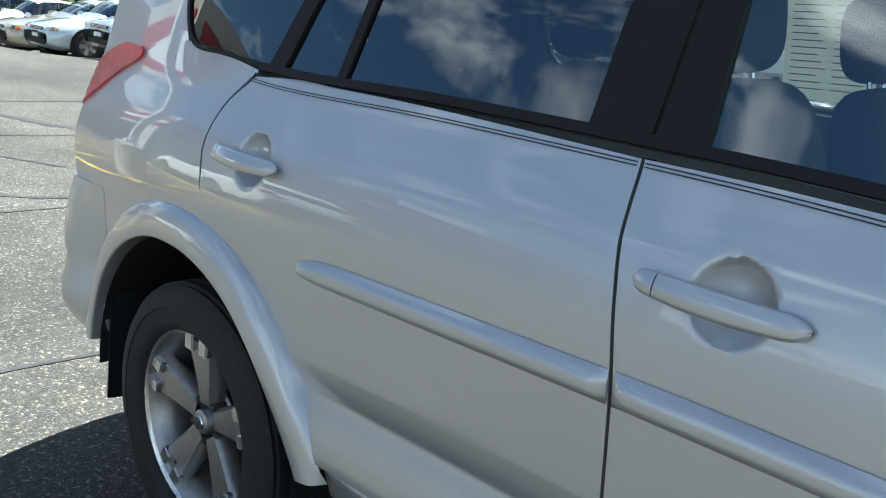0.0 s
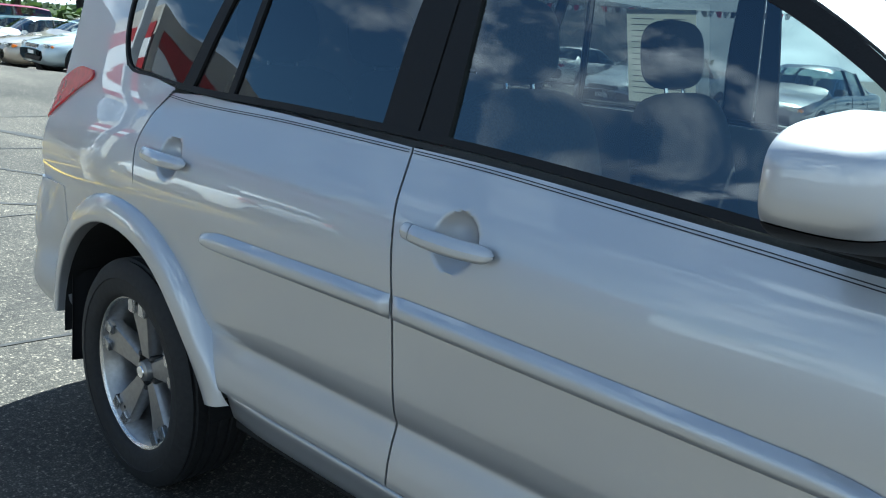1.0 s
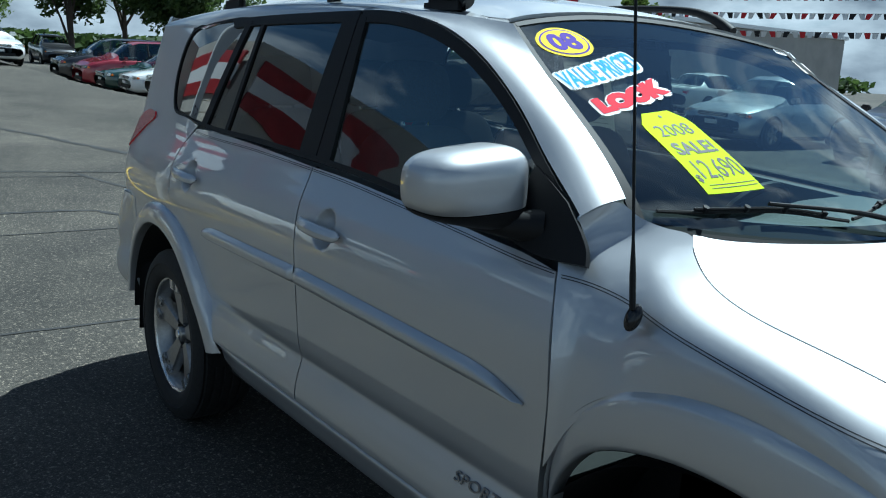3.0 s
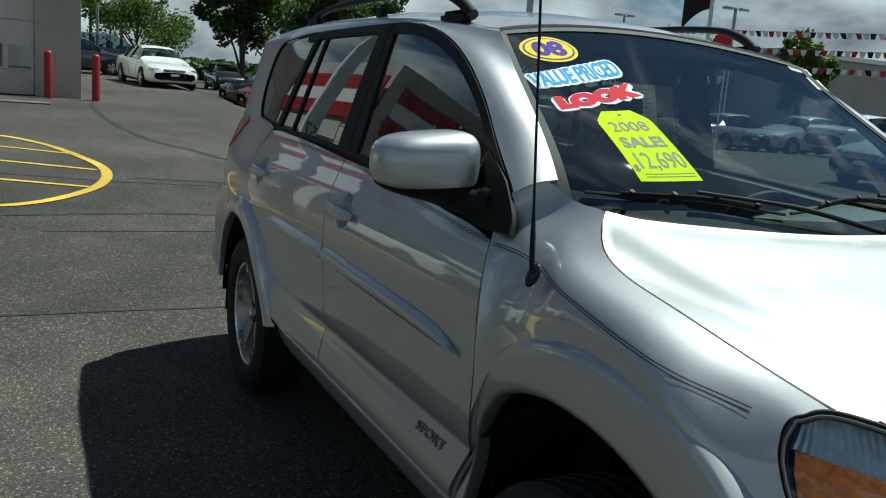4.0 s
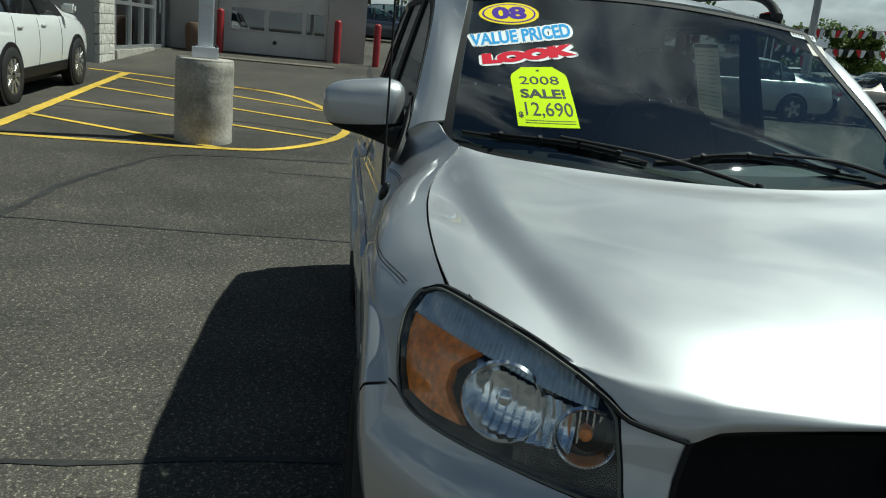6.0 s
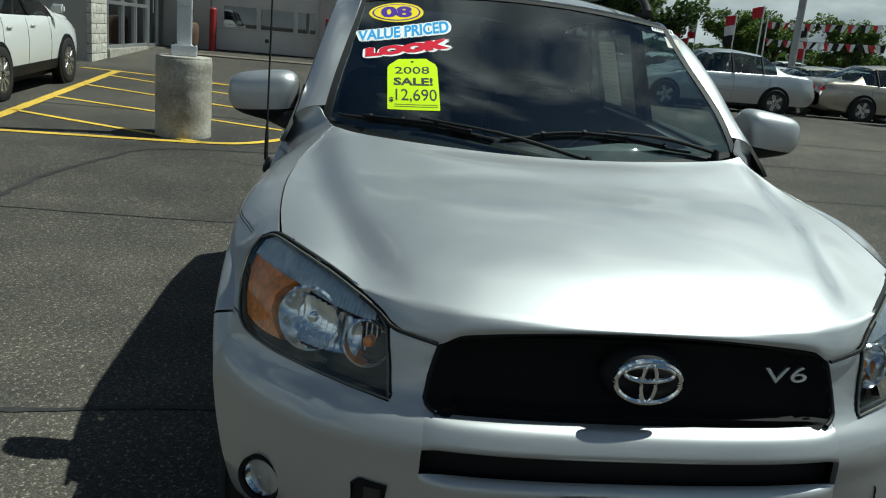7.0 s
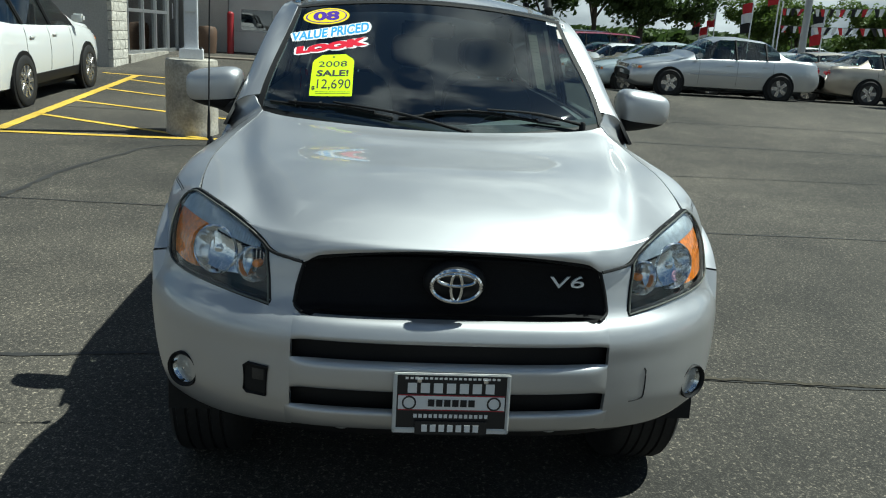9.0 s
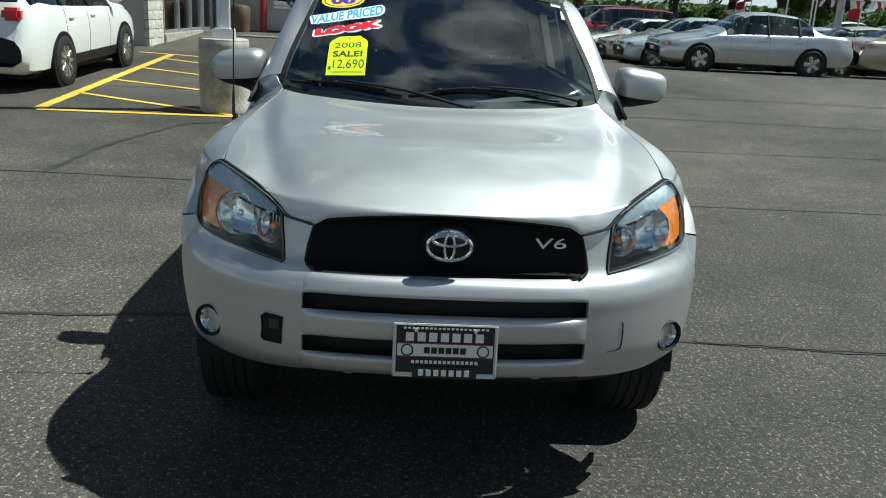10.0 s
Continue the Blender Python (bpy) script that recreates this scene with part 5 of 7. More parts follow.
    br_up = [(57.6, 1.006), (52.6, 1.020), (39.6, 0.997), (31.8, 0.970), (28.4, 0.949)]
    g2 = coons(sg(br_low), sg(br_up), sg([br_low[0], br_up[0]]), sg([br_low[-1], br_up[-1]]), 80, 8)
    g2 = [[nose(q, -0.008 - 0.0035 * (i % 2)) for i, q in enumerate(row)] for row in g2]
    part("eyebrow", sheet(g2, (1, 0, 0.2), 0.01), BROW, lamp, "fluted pale lamp top")
    fl_low = [(47.0, 0.850), (40.0, 0.842), (31.0, 0.846)]
    fl_up = [(47.5, 0.942), (40.0, 0.932), (31.5, 0.915)]
    g3 = coons(sg(fl_low), sg(fl_up), sg([fl_low[0], fl_up[0]]), sg([fl_low[-1], fl_up[-1]]), 67, 8)
    g3 = [[nose(q, -0.040 + 0.006 * abs((i % 6) - 3) / 3 + 0.012 * abs(2 * j / 7 - 1) ** 2) for i, q in enumerate(row)] for j, row in enumerate(g3)]
    part("fluted_bowl", sheet(g3, (1, 0, 0), 0.0), REFLECTOR, lamp, "chrome bowl with upright flutes", 20)
    for y, z, r, name in ((-0.672, 0.897, 0.067, "main_reflector"), (-0.552, 0.880, 0.048, "inner_reflector")):
        c = Vector(nose((s * T(y, z), z), -0.012))
        mm = Matrix.Translation(c) @ (Vector((1, -s * (0.42 if r > 0.06 else 0.3), 0.1)).to_track_quat("Z", "Y").to_matrix().to_4x4())
        ref = part(name, lathe(bmesh.new(), [(r + 0.004, 0.0), (r, 0.006), (r - 0.004, 0.0), (r * 0.8, -0.03), (r * 0.45, -0.055), (r * 0.15, -0.065), (0, -0.065)], mm, 40), REFLECTOR, lamp)
        part("bulb", lathe(bmesh.new(), [(0, -0.008), (0.010, -0.012), (0.012, -0.02), (0.009, -0.06)], mm, 16), CHROME if r > 0.06 else AMBER, ref)
        for k in range(9):
            a = -1.1 + 0.275 * k
            b = one_box(r * 0.85 * math.sin(a) - 0.0016, r * 0.85 * math.sin(a) + 0.0016, -r * 0.7 * math.cos(a), r * 0.7 * math.cos(a), -0.056, -0.040)
            b.transform(mm)
            part("flute", b, REFLECTOR, ref)
# tow-hook opening with its cover gone; a flat black face paints its shaded inside
e0 = T(-0.515, 0.59)
bm = bmesh.new()
outer = [Vector(nose((T(y, z), z), 0.0025)) for y, z in ((-0.492, 0.63), (-0.545, 0.634), (-0.556, 0.625), (-0.556, 0.557), (-0.548, 0.549), (-0.497, 0.546))]
fb = [bm.verts.new(p) for p in outer]
bm.faces.new(fb)
bmesh.ops.recalc_face_normals(bm, faces=bm.faces)
hook = part("tow_hook_opening", bm, UNDER, bumper, "flat black patch for the shaded tow-hook hole")
bm = bmesh.new()
tube(bm, [p + Vector((0.001, 0, 0)) for p in outer], 0.004, 6, closed=True)
part("rim", bm, BLACK_TRIM, hook)
bm = bmesh.new()
pp = [Vector(nose((T(y, z), z), 0.004)) for y, z in ((-0.500, 0.622), (-0.532, 0.622), (-0.532, 0.590), (-0.500, 0.590))]
bm.faces.new([bm.verts.new(p) for p in pp])
part("tow_eye_socket", bm, STEEL_DARK, hook)
# its cover outline on the other side
pts = [nose((T(y, z), z), 0.001) for y, z in ((0.55, 0.645), (0.556, 0.63), (0.556, 0.565), (0.545, 0.553), (0.51, 0.549))]
part("tow_hook_cover", tube(bmesh.new(), spline(pts, 16), 0.0018, 5), BLACK_TRIM, bumper)
# small reflector pods under the bumper
for y in (-0.29, 0.29):
    bm = bmesh.new()
    bmesh.ops.create_uvsphere(bm, u_segments=20, v_segments=10, radius=1)
    bm.transform(Matrix.LocRotScale((2.112, y, 0.456), None, (0.04, 0.03, 0.012)))
    part("underlip_pod", bm, SILVER, bumper)

# grille
grille = new("grille")
grille.parent = suv
tagged(grille, "matt black grille with chrome oval badge")
gl_low = [(T(y, 0.775), 0.7755 - 0.003 * math.cos(y * 4)) for y in (-0.382, -0.3, -0.15, 0, 0.15, 0.3, 0.382)]
gl_up = [(T(-0.365, 0.925), 0.926), (T(-0.2, 0.945), 0.945), (0, 0.95), (T(0.2, 0.945), 0.945), (T(0.365, 0.925), 0.926)]
gl_r = [gl_low[0], (T(-0.413, 0.789), 0.789), (T(-0.425, 0.804), 0.804), (T(-0.422, 0.832), 0.832), (T(-0.41, 0.88), 0.88), (T(-0.402, 0.905), 0.905), (T(-0.391, 0.918), 0.918), gl_up[0]]
gl_l = [(-a, z) for a, z in gl_r]
g0 = coons(gl_low, gl_up, gl_r, gl_l, 50, 24)
grid = []
for j, row in enumerate(g0):
    v = j / 23
    dip = -0.03 + 0.022 * (math.exp(-((v - 0.30) / 0.09) ** 2) + math.exp(-((v - 0.72) / 0.09) ** 2))
    edge = min(1, min(v * 40, (1 - v) * 10))
    lip = 0.004 if v > 0.5 else -0.022
    grid.append([nose(p, lip * (1 - edge) + dip * edge * min(1, min(i, 49 - i) / 4)) for i, p in enumerate(row)])
part("mesh_panel", sheet(grid, (1, 0, 0), 0.02), GRILLE_BLACK, grille)
rim_pts = [nose(r[-1], 0.004) for r in g0[5:]] + [nose(p, 0.004) for p in g0[-1][-2::-1]] + [nose(r[0], 0.004) for r in g0[-2:4:-1]]
part("surround", tube(bmesh.new(), rim_pts, 0.005, 8), BLACK_TRIM, grille)
badge = new("badge")
badge.parent = grille
tagged(badge, "chrome oval badge on a black pad")
bm = bmesh.new()
bmesh.ops.create_uvsphere(bm, u_segments=36, v_segments=18, radius=1)
bm.transform(Matrix.LocRotScale((2.115, 0, 0.876), None, (0.050, 0.086, 0.060)))
part("pad", bm, BLACK_TRIM, badge)


def oval(cy, cz, ry, rz, x, thick, a0=0.0, a1=math.tau):
    closed = a1 - a0 > 6.2
    n = 44
    pts = [(x - 0.35 * ((cy + ry * math.cos(a)) ** 2 + (cz + rz * math.sin(a) - 0.876) ** 2), cy + ry * math.cos(a), cz + rz * math.sin(a)) for a in np.linspace(a0, a1, n, endpoint=not closed)]
    return tube(bmesh.new(), pts, thick, 8, closed=closed)


part("oval_ring", oval(0, 0.876, 0.066, 0.042, 2.166, 0.0065), CHROME, badge)
part("inner_oval", oval(0, 0.875, 0.015, 0.039, 2.167, 0.005), CHROME, badge)
part("inner_oval", oval(0, 0.894, 0.050, 0.016, 2.167, 0.005), CHROME, badge)
bm = fit_letters(letters("V6", 0.04, 0.003), 0.258, 0.358, 0.869, 0.900)
for v in bm.verts:
    y, z, d = v.co.x, v.co.y, v.co.z
    y += 0.12 * (z - 0.888)
    p = nose((T(y, z), z), 0.0)
    v.co = Vector((p[0] + d + 0.003, y, z))
part("letters", bm, ALUMINIUM, grille, "satin chrome V6 letters", flat=True)
bm = fit_letters(letters("SPORT", 0.05, 0.002), 0.645, 0.80, 0.574, 0.598)
for v in bm.verts:
    p = flank((v.co.x + 0.15 * (v.co.y - 0.58), v.co.y), 0.003 + v.co.z)
    v.co = Vector(p)
part("letters", bm, DARK_CHROME, suv, "dark chrome SPORT letters on the door", flat=True)

# dealer plate in its frame
plate = new("licence_plate")
plate.parent = suv
tagged(plate, "black and white dealer plate in a pale frame")
PX = 2.232
px_m = Matrix.Translation((PX, 0.0, 0.572)) @ Matrix.Rotation(radians(-6), 4, "Y")
bm = bmesh.new()
for y0, y1, z0, z1 in ((-0.156, 0.156, 0.0765, 0.082), (-0.156, 0.156, -0.082, -0.068), (-0.156, -0.146, -0.0815, 0.0815), (0.146, 0.156, -0.0815, 0.0815)):
    box(bm, -0.004, 0.006, y0, y1, z0, z1, 0.003)
bm.transform(px_m)
part("frame", bm, material("pale_plastic", (0.62, 0.62, 0.60), 0.4, grain=0.05), plate)


def on_plate(name, y0, y1, z0, z1, mat, lift, parent=plate):
    b = one_box(lift - 0.001, lift, y0, y1, z0, z1)
    b.transform(px_m)
    return part(name, b, mat, parent, flat=True)


P_WHITE = material("plate_white", (0.75, 0.75, 0.74), 0.35)
P_BLACK = material("plate_black", (0.015, 0.015, 0.017), 0.3)
P_RED = material("plate_red", (0.35, 0.03, 0.04), 0.4)
face = on_plate("face", -0.146, 0.146, -0.07, 0.075, P_BLACK, 0.001)
on_plate("white_band", -0.142, 0.142, -0.017, 0.020, P_WHITE, 0.003, face)
for z in (0.0215, -0.0185):
    on_plate("red_line", -0.142, 0.142, z - 0.0015, z + 0.0015, P_RED, 0.003, face)
for i in range(7):
    y = -0.118 + 0.0345 * i
    on_plate("bar", y, y + 0.024, 0.028, 0.055, P_WHITE, 0.003, face)
for i in range(6):
    y = -0.063 + 0.0215 * i
    on_plate("bar", y, y + 0.017, -0.008, 0.011, P_BLACK, 0.005, face)
for i in range(15):
    y = -0.10 + 0.0135 * i
    on_plate("bar", y, y + 0.009, -0.040, -0.030, P_WHITE, 0.003, face)
for i in range(20):
    y = -0.125 + 0.0128 * i
    on_plate("bar", y, y + 0.008, 0.0665, 0.072, P_WHITE, 0.008, face)
tag_plate = on_plate("lower_badge", -0.096, 0.096, -0.083, -0.048, P_BLACK, 0.010)
for i in range(7):
    y = -0.078 + 0.0228 * i
    on_plate("bar", y, y + 0.015, -0.075, -0.056, P_WHITE, 0.012, tag_plate)
for y in (-0.113, 0.113):
    b = lathe(bmesh.new(), [(0.019, 0.0), (0.019, 0.001), (0.0145, 0.001), (0.0145, 0)], px_m @ Matrix.Translation((0.0035, y, 0.001)) @ Matrix.Rotation(radians(90), 4, "Y"), 24)
    part("round_mark", b, STEEL_DARK, face)
    b = lathe(bmesh.new(), [(0, 0.012), (0.006, 0.011), (0.008, 0.006)], px_m @ Matrix.Translation((0, y * 0.78, 0.064)) @ Matrix.Rotation(radians(90), 4, "Y"), 14)
    part("screw", b, CHROME, plate)

# aerial
aerial = new("aerial")
aerial.parent = suv
tagged(aerial, "black whip aerial on an oval foot")
p0 = Vector(flank((1.10, 1.078))) + Vector((0, -0.004, 0))
bm = bmesh.new()
bmesh.ops.create_uvsphere(bm, u_segments=20, v_segments=12, radius=1)
bm.transform(Matrix.LocRotScale(p0 + Vector((0, -0.002, 0)), Euler((radians(-20), radians(8), 0)), (0.016, 0.011, 0.026)))
part("foot", bm, BLACK_GLOSS, aerial)
part("whip", tube(bmesh.new(), spline([p0 + Vector((0, -0.006, 0.015)), p0 + Vector((-0.03, -0.008, 0.3)), p0 + Vector((-0.085, -0.01, 0.80))], 14), [0.006] * 2 + [0.0028] * 12, 8), BLACK_TRIM, aerial)

# wipers
for way, foot_x in ((((-0.63, 0.032), (-0.36, 0.072), (-0.16, 0.05)), 0.12), (((-0.14, 0.055), (0.144, 0.102), (0.49, 0.012)), 0.58)):
    wiper = new("wiper")
    wiper.parent = suv
    tagged(wiper, "black windscreen wiper")

    def lay(pts, lift, n):
        return [screen(u / (1 - 0.155 * h / 0.96), h / 0.96, lift) for u, h in spline(pts, n)]

    span = way[-1][0] - way[0][0]
    part("blade", tube(bmesh.new(), lay(way, 0.006, 24), 0.0042, 6), RUBBER, wiper)
    part("bridge", tube(bmesh.new(), lay(way, 0.014, 20)[3:-3], 0.0034, 6), BLACK_TRIM, wiper)
    for f in (4, 8, 12, 16):
        a, b = Vector(lay(way, 0.006, 20)[f]), Vector(lay(way, 0.020, 20)[f])
        part("claw", tube(bmesh.new(), [a, b], 0.007, 6), BLACK_TRIM, wiper)
    mid = lay(way, 0.026, 20)[10]
    end = np.array(screen(foot_x, -0.02, 0.02))
    part("arm", tube(bmesh.new(), spline([mid, mid * 0.5 + end * 0.5 + np.array((0.012, 0, 0.014)), end], 14), [0.0045] * 6 + [0.0062] * 8, 8), BLACK_TRIM, wiper)
    part("pivot", lathe(bmesh.new(), [(0, 0.012), (0.008, 0.011), (0.012, 0.004), (0.013, -0.03)], Matrix.Translation(end), 14), BLACK_TRIM, wiper)


# ---- stickers on the windscreen ----
def on_screen(bm, lift):
    """Lays a flat mesh (x across, y up the glass in metres from its foot) onto the windscreen."""
    length = 0.96
    for v in bm.verts:
        u, h, d = v.co.x, v.co.y, v.co.z
        vv = h / length
        v.co = Vector(screen(u / (1 - 0.155 * vv), vv, lift + d))
    return bm


def disc(cx, cy, rx, ry, n=48):
    bm = bmesh.new()
    rings = [[bm.verts.new((cx + k * rx * math.cos(a), cy + k * ry * math.sin(a), 0)) for a in np.linspace(0, math.tau, n, endpoint=False)] for k in (1, 0.6, 0.25)]
    for a, b in zip(rings, rings[1:]):
        for i in range(n):
            bm.faces.new((a[i], a[(i + 1) % n], b[(i + 1) % n], b[i]))
    bm.faces.new(rings[-1])
    return bm


def fatten(text, x0, x1, y0, y1, grow, skew=0.0, climb=0.0):
    """Letters with the outline grown all round, for a white border."""
    bm = bmesh.new()
    for k in range(12):
        a = math.tau * k / 12
        b = fit_letters(letters(text, 0.1), x0, x1, y0, y1)
        for v in b.verts:
            v.co.x += grow * math.cos(a) + skew * (v.co.y - y0)
            v.co.y += grow * math.sin(a) + climb * (v.co.x - x0)
            v.co.z += 0.00008 * k
        me = bpy.data.meshes.new("grown")
        b.to_mesh(me)
        b.free()
        bm.from_mesh(me)
        bpy.data.meshes.remove(me)
    return bm


S_YELLOW = material("sticker_yellow", (0.80, 0.62, 0.02), 0.75, ior=1.25)
S_PURPLE = material("sticker_purple", (0.07, 0.03, 0.30), 0.75, ior=1.25)
S_WHITE = material("sticker_white", (0.82, 0.83, 0.84), 0.75, ior=1.25)
S_BLUE = material("sticker_blue", (0.06, 0.33, 0.68), 0.75, ior=1.25)
S_RED = material("sticker_red", (0.55, 0.012, 0.035), 0.75, ior=1.25)
S_LIME = material("sticker_lime", (0.60, 0.82, 0.015), 0.85, ior=1.2)


def glyphs(name, text, x0, x1, y0, y1, bold, climb, lift, mat, parent):
    """Each letter as a part of its own, its outline thickened by bold."""
    scale = (y1 - y0) / 0.0729
    bm = fit_letters(letters(text, 0.1, 0.0, bold / scale), x0, x1, y0, y1)
    bm.verts.ensure_lookup_table()
    seen, groups = set(), []
    for v in bm.verts:
        if v in seen:
            continue
        stack, island = [v], []
        seen.add(v)
        while stack:
            w = stack.pop()
            island.append(w)
            for e in w.link_edges:
                o = e.other_vert(w)
                if o not in seen:
                    seen.add(o)
                    stack.append(o)
        groups.append(island)
    for island in groups:
        one = bmesh.new()
        twin = {v: one.verts.new((v.co.x, v.co.y + climb * (v.co.x - x0), 0)) for v in island}
        for f in {f for v in island for f in v.link_faces}:
            one.faces.new([twin[v] for v in f.verts])
        part(name, on_screen(one, lift), mat, parent, flat=True)
    bm.free()


def tilt(bm, x0, climb):
    for v in bm.verts:
        v.co.y += climb * (v.co.x - x0)
    return bm


oval_s = thing("year_sticker", "yellow oval windscreen sticker reading 08 in purple", "sticker")
part("border", on_screen(disc(-0.45, 0.82, 0.098, 0.080), 0.0012), S_YELLOW, oval_s, flat=True)
part("ring", on_screen(disc(-0.45, 0.82, 0.087, 0.069), 0.0018), S_PURPLE, oval_s, flat=True)
part("centre", on_screen(disc(-0.45, 0.82, 0.081, 0.063), 0.0024), S_YELLOW, oval_s, flat=True)
glyphs("numeral", "08", -0.506, -0.394, 0.775, 0.867, 0.006, 0.0, 0.0030, S_PURPLE, oval_s)
val = thing("value_sticker", "blue VALUE PRICED windscreen sticker with white outline", "sticker")
part("border", on_screen(fatten("VALUE PRICED", -0.580, -0.268, 0.570, 0.652, 0.013, 0.0, 0.33), 0.0012), S_WHITE, val, flat=True)
glyphs("letter", "VALUE PRICED", -0.583, -0.265, 0.567, 0.655, 0.0035, 0.33, 0.0030, S_BLUE, val)
lk = thing("look_sticker", "red LOOK windscreen sticker with white outline", "sticker")
part("border", on_screen(fatten("LOOK", -0.549, -0.274, 0.445, 0.502, 0.016, 0.0, 0.41), 0.0012), S_WHITE, lk, flat=True)
glyphs("letter", "LOOK", -0.556, -0.266, 0.437, 0.511, 0.0105, 0.41, 0.0030, S_RED, lk)
tag = thing("price_tag", "lime green sale tag behind the windscreen", "price tag")
TX0, TX1, TY0, TY1 = -0.482, -0.318, 0.118, 0.440
rows = []
for k in np.linspace(0, 1, 16):
    y = TY0 + (TY1 - TY0) * k
    inset = max(0, (y - (TY1 - 0.05)) / 0.05) * 0.036
    rows.append([(TX0 + inset + (TX1 - TX0 - 2 * inset) * j / 6, y, 0) for j in range(7)])
part("card", on_screen(tilt(sheet(rows, (0, 0, 1), 0.0), TX0, 0.22), 0.0012), S_LIME, tag, flat=True)
part("hole", on_screen(tilt(disc(-0.400, 0.418, 0.005, 0.006, 14), TX0, 0.22), 0.0020), PRINT, tag, flat=True)
for text, y0, y1, grow, x0, x1 in (("2008", 0.335, 0.382, 0.0002, -0.458, -0.345), ("SALE!", 0.258, 0.308, 0.0022, -0.462, -0.336), ("12,690", 0.158, 0.236, 0.0002, -0.456, -0.326), ("$", 0.155, 0.185, 0.0012, -0.476, -0.463)):
    glyphs("letter", text, x0, x1, y0 + 0.22 * (x0 - TX0), y1 + 0.22 * (x0 - TX0), grow, 0.22, 0.0020, PRINT, tag)
for y in (0.145, 0.134):
    part("line", on_screen(tilt(sheet([[(x, y + d, 0) for x in np.linspace(-0.460, -0.325, 6)] for d in (0, 0.0022)], (0, 0, 1), 0), TX0, 0.22), 0.0020), PRINT, tag, flat=True)
stk = thing("inspection_sticker", "white printed label inside the windscreen corner", "sticker")
part("sheet", on_screen(sheet([[(x, y, 0) for x in np.linspace(0.52, 0.60, 5)] for y in np.linspace(0.895, 0.945, 4)], (0, 0, 1), 0), 0.0012), S_WHITE, stk, flat=True)
for i in range(8):
    part("bar", on_screen(sheet([[(x, y, 0) for x in (0.526 + 0.009 * i, 0.531 + 0.009 * i)] for y in (0.91, 0.935)], (0, 0, 1), 0), 0.0020), PRINT, stk, flat=True)
stk2 = thing("inspection_sticker", "small pale paper label inside the windscreen", "sticker")
part("sheet", on_screen(sheet([[(x, y, 0) for x in np.linspace(0.56, 0.61, 4)] for y in np.linspace(0.765, 0.86, 4)], (0, 0, 1), 0), 0.0012), material("pale_label", (0.62, 0.58, 0.52), 0.6), stk2, flat=True)


# ---- cabin ----
def seat(x, y, wide=0.25):
    st = new("seat")
    st.parent = suv
    part("cushion", pillow(0.26, wide, 0.09, pose(x, y, 0.65, 0, -4, 0)), FABRIC, st)
    back = part("backrest", pillow(0.075, wide * 0.96, 0.33, pose(x - 0.33, y, 0.98, 0, -14, 0), 0.5), FABRIC, st)
    part("head_restraint", pillow(0.055, 0.135, 0.10, pose(x - 0.44, y, 1.41, 0, -8, 0), 0.62), FABRIC, st)
    for dy in (-0.05, 0.05):
        part("restraint_post", tube(bmesh.new(), [(x - 0.41, y + dy, 1.26), (x - 0.43, y + dy, 1.36)], 0.006, 8), CHROME, st)


for x, y, w in ((0.16, -0.37, 0.25), (0.16, 0.37, 0.25), (-0.72, -0.42, 0.24), (-0.72, 0.42, 0.24), (-0.72, 0.0, 0.16)):
    seat(x, y, w)
dash = []
for k, (x, z) in enumerate(((1.10, 1.135), (0.98, 1.145), (0.82, 1.15), (0.70, 1.12), (0.63, 1.05), (0.62, 0.9), (0.66, 0.6))):
    dash.append([(x, y, z + (0.045 * math.exp(-((y - 0.37) / 0.2) ** 2) if 1 <= k <= 3 else 0)) for y in np.linspace(-0.68, 0.68, 24)])
part("dashboard", sheet(dash, (-0.3, 0, 1), 0.0), DASH, suv)
sw = new("steering_wheel")
sw.parent = suv
mm = pose(0.50, 0.37, 1.02, 0, -65, 0)
bm = tube(bmesh.new(), [mm @ Vector((0.185 * math.cos(a), 0.185 * math.sin(a), 0)) for a in np.linspace(0, math.tau, 32, endpoint=False)], 0.016, 8, closed=True)
part("rim", bm, BLACK_TRIM, sw)
bm = one_box(-0.06, 0.06, -0.18, 0.18, -0.02, 0.02, bevel=0.015)
bm.transform(mm)
part("spokes", bm, BLACK_TRIM, sw)
bm = one_box(0.335, 0.365, -0.12, 0.12, 1.50, 1.57, bevel=0.012)
part("inner_mirror", bm, BLACK_TRIM, suv)
# printed price sheet in the far rear window
sheet_ob = thing("window_sheet", "white printed price sheet hanging in a side window", "paper")
yy = lambda z: 0.97 * smooth_at(PROFILE, z) - 0.03
grid = [[(x, yy(z), z) for x in np.linspace(-0.62, -0.36, 4)] for z in np.linspace(1.25, 1.56, 6)]
part("sheet", sheet(grid, (0, -1, 0), 0.0), THIN_PAPER, sheet_ob)
for i in range(14):
    z = 1.28 + 0.019 * i
    for x0, x1 in ((-0.60, -0.50), (-0.48, -0.38)):
        grid = [[(x, yy(zz) - 0.003, zz) for x in (x0, x1 - 0.012 * (i % 3))] for zz in (z, z + 0.003)]
        part("bar", sheet(grid, (0, -1, 0), 0.0), GREY_INK, sheet_ob, flat=True)
# roof lining
grid = [[roof_point(x, y) - np.array((0, 0, 0.035)) for x in np.linspace(0.3, -1.9, 10)] for y in np.linspace(-0.55, 0.55, 8)]
part("roof_lining", sheet(grid, (0, 0, -1), 0.0), LINING, suv)

# ---- the building ----
def slab(name, x0, x1, y0, y1, z0, z1, mat, label, parent=None, bevel=0.0):
    ob = part(name, one_box(x0, x1, y0, y1, z0, z1, bevel=bevel), mat, parent)
    return ob if parent else tagged(ob, label, "wall", kind="structure")


GX = -21.1
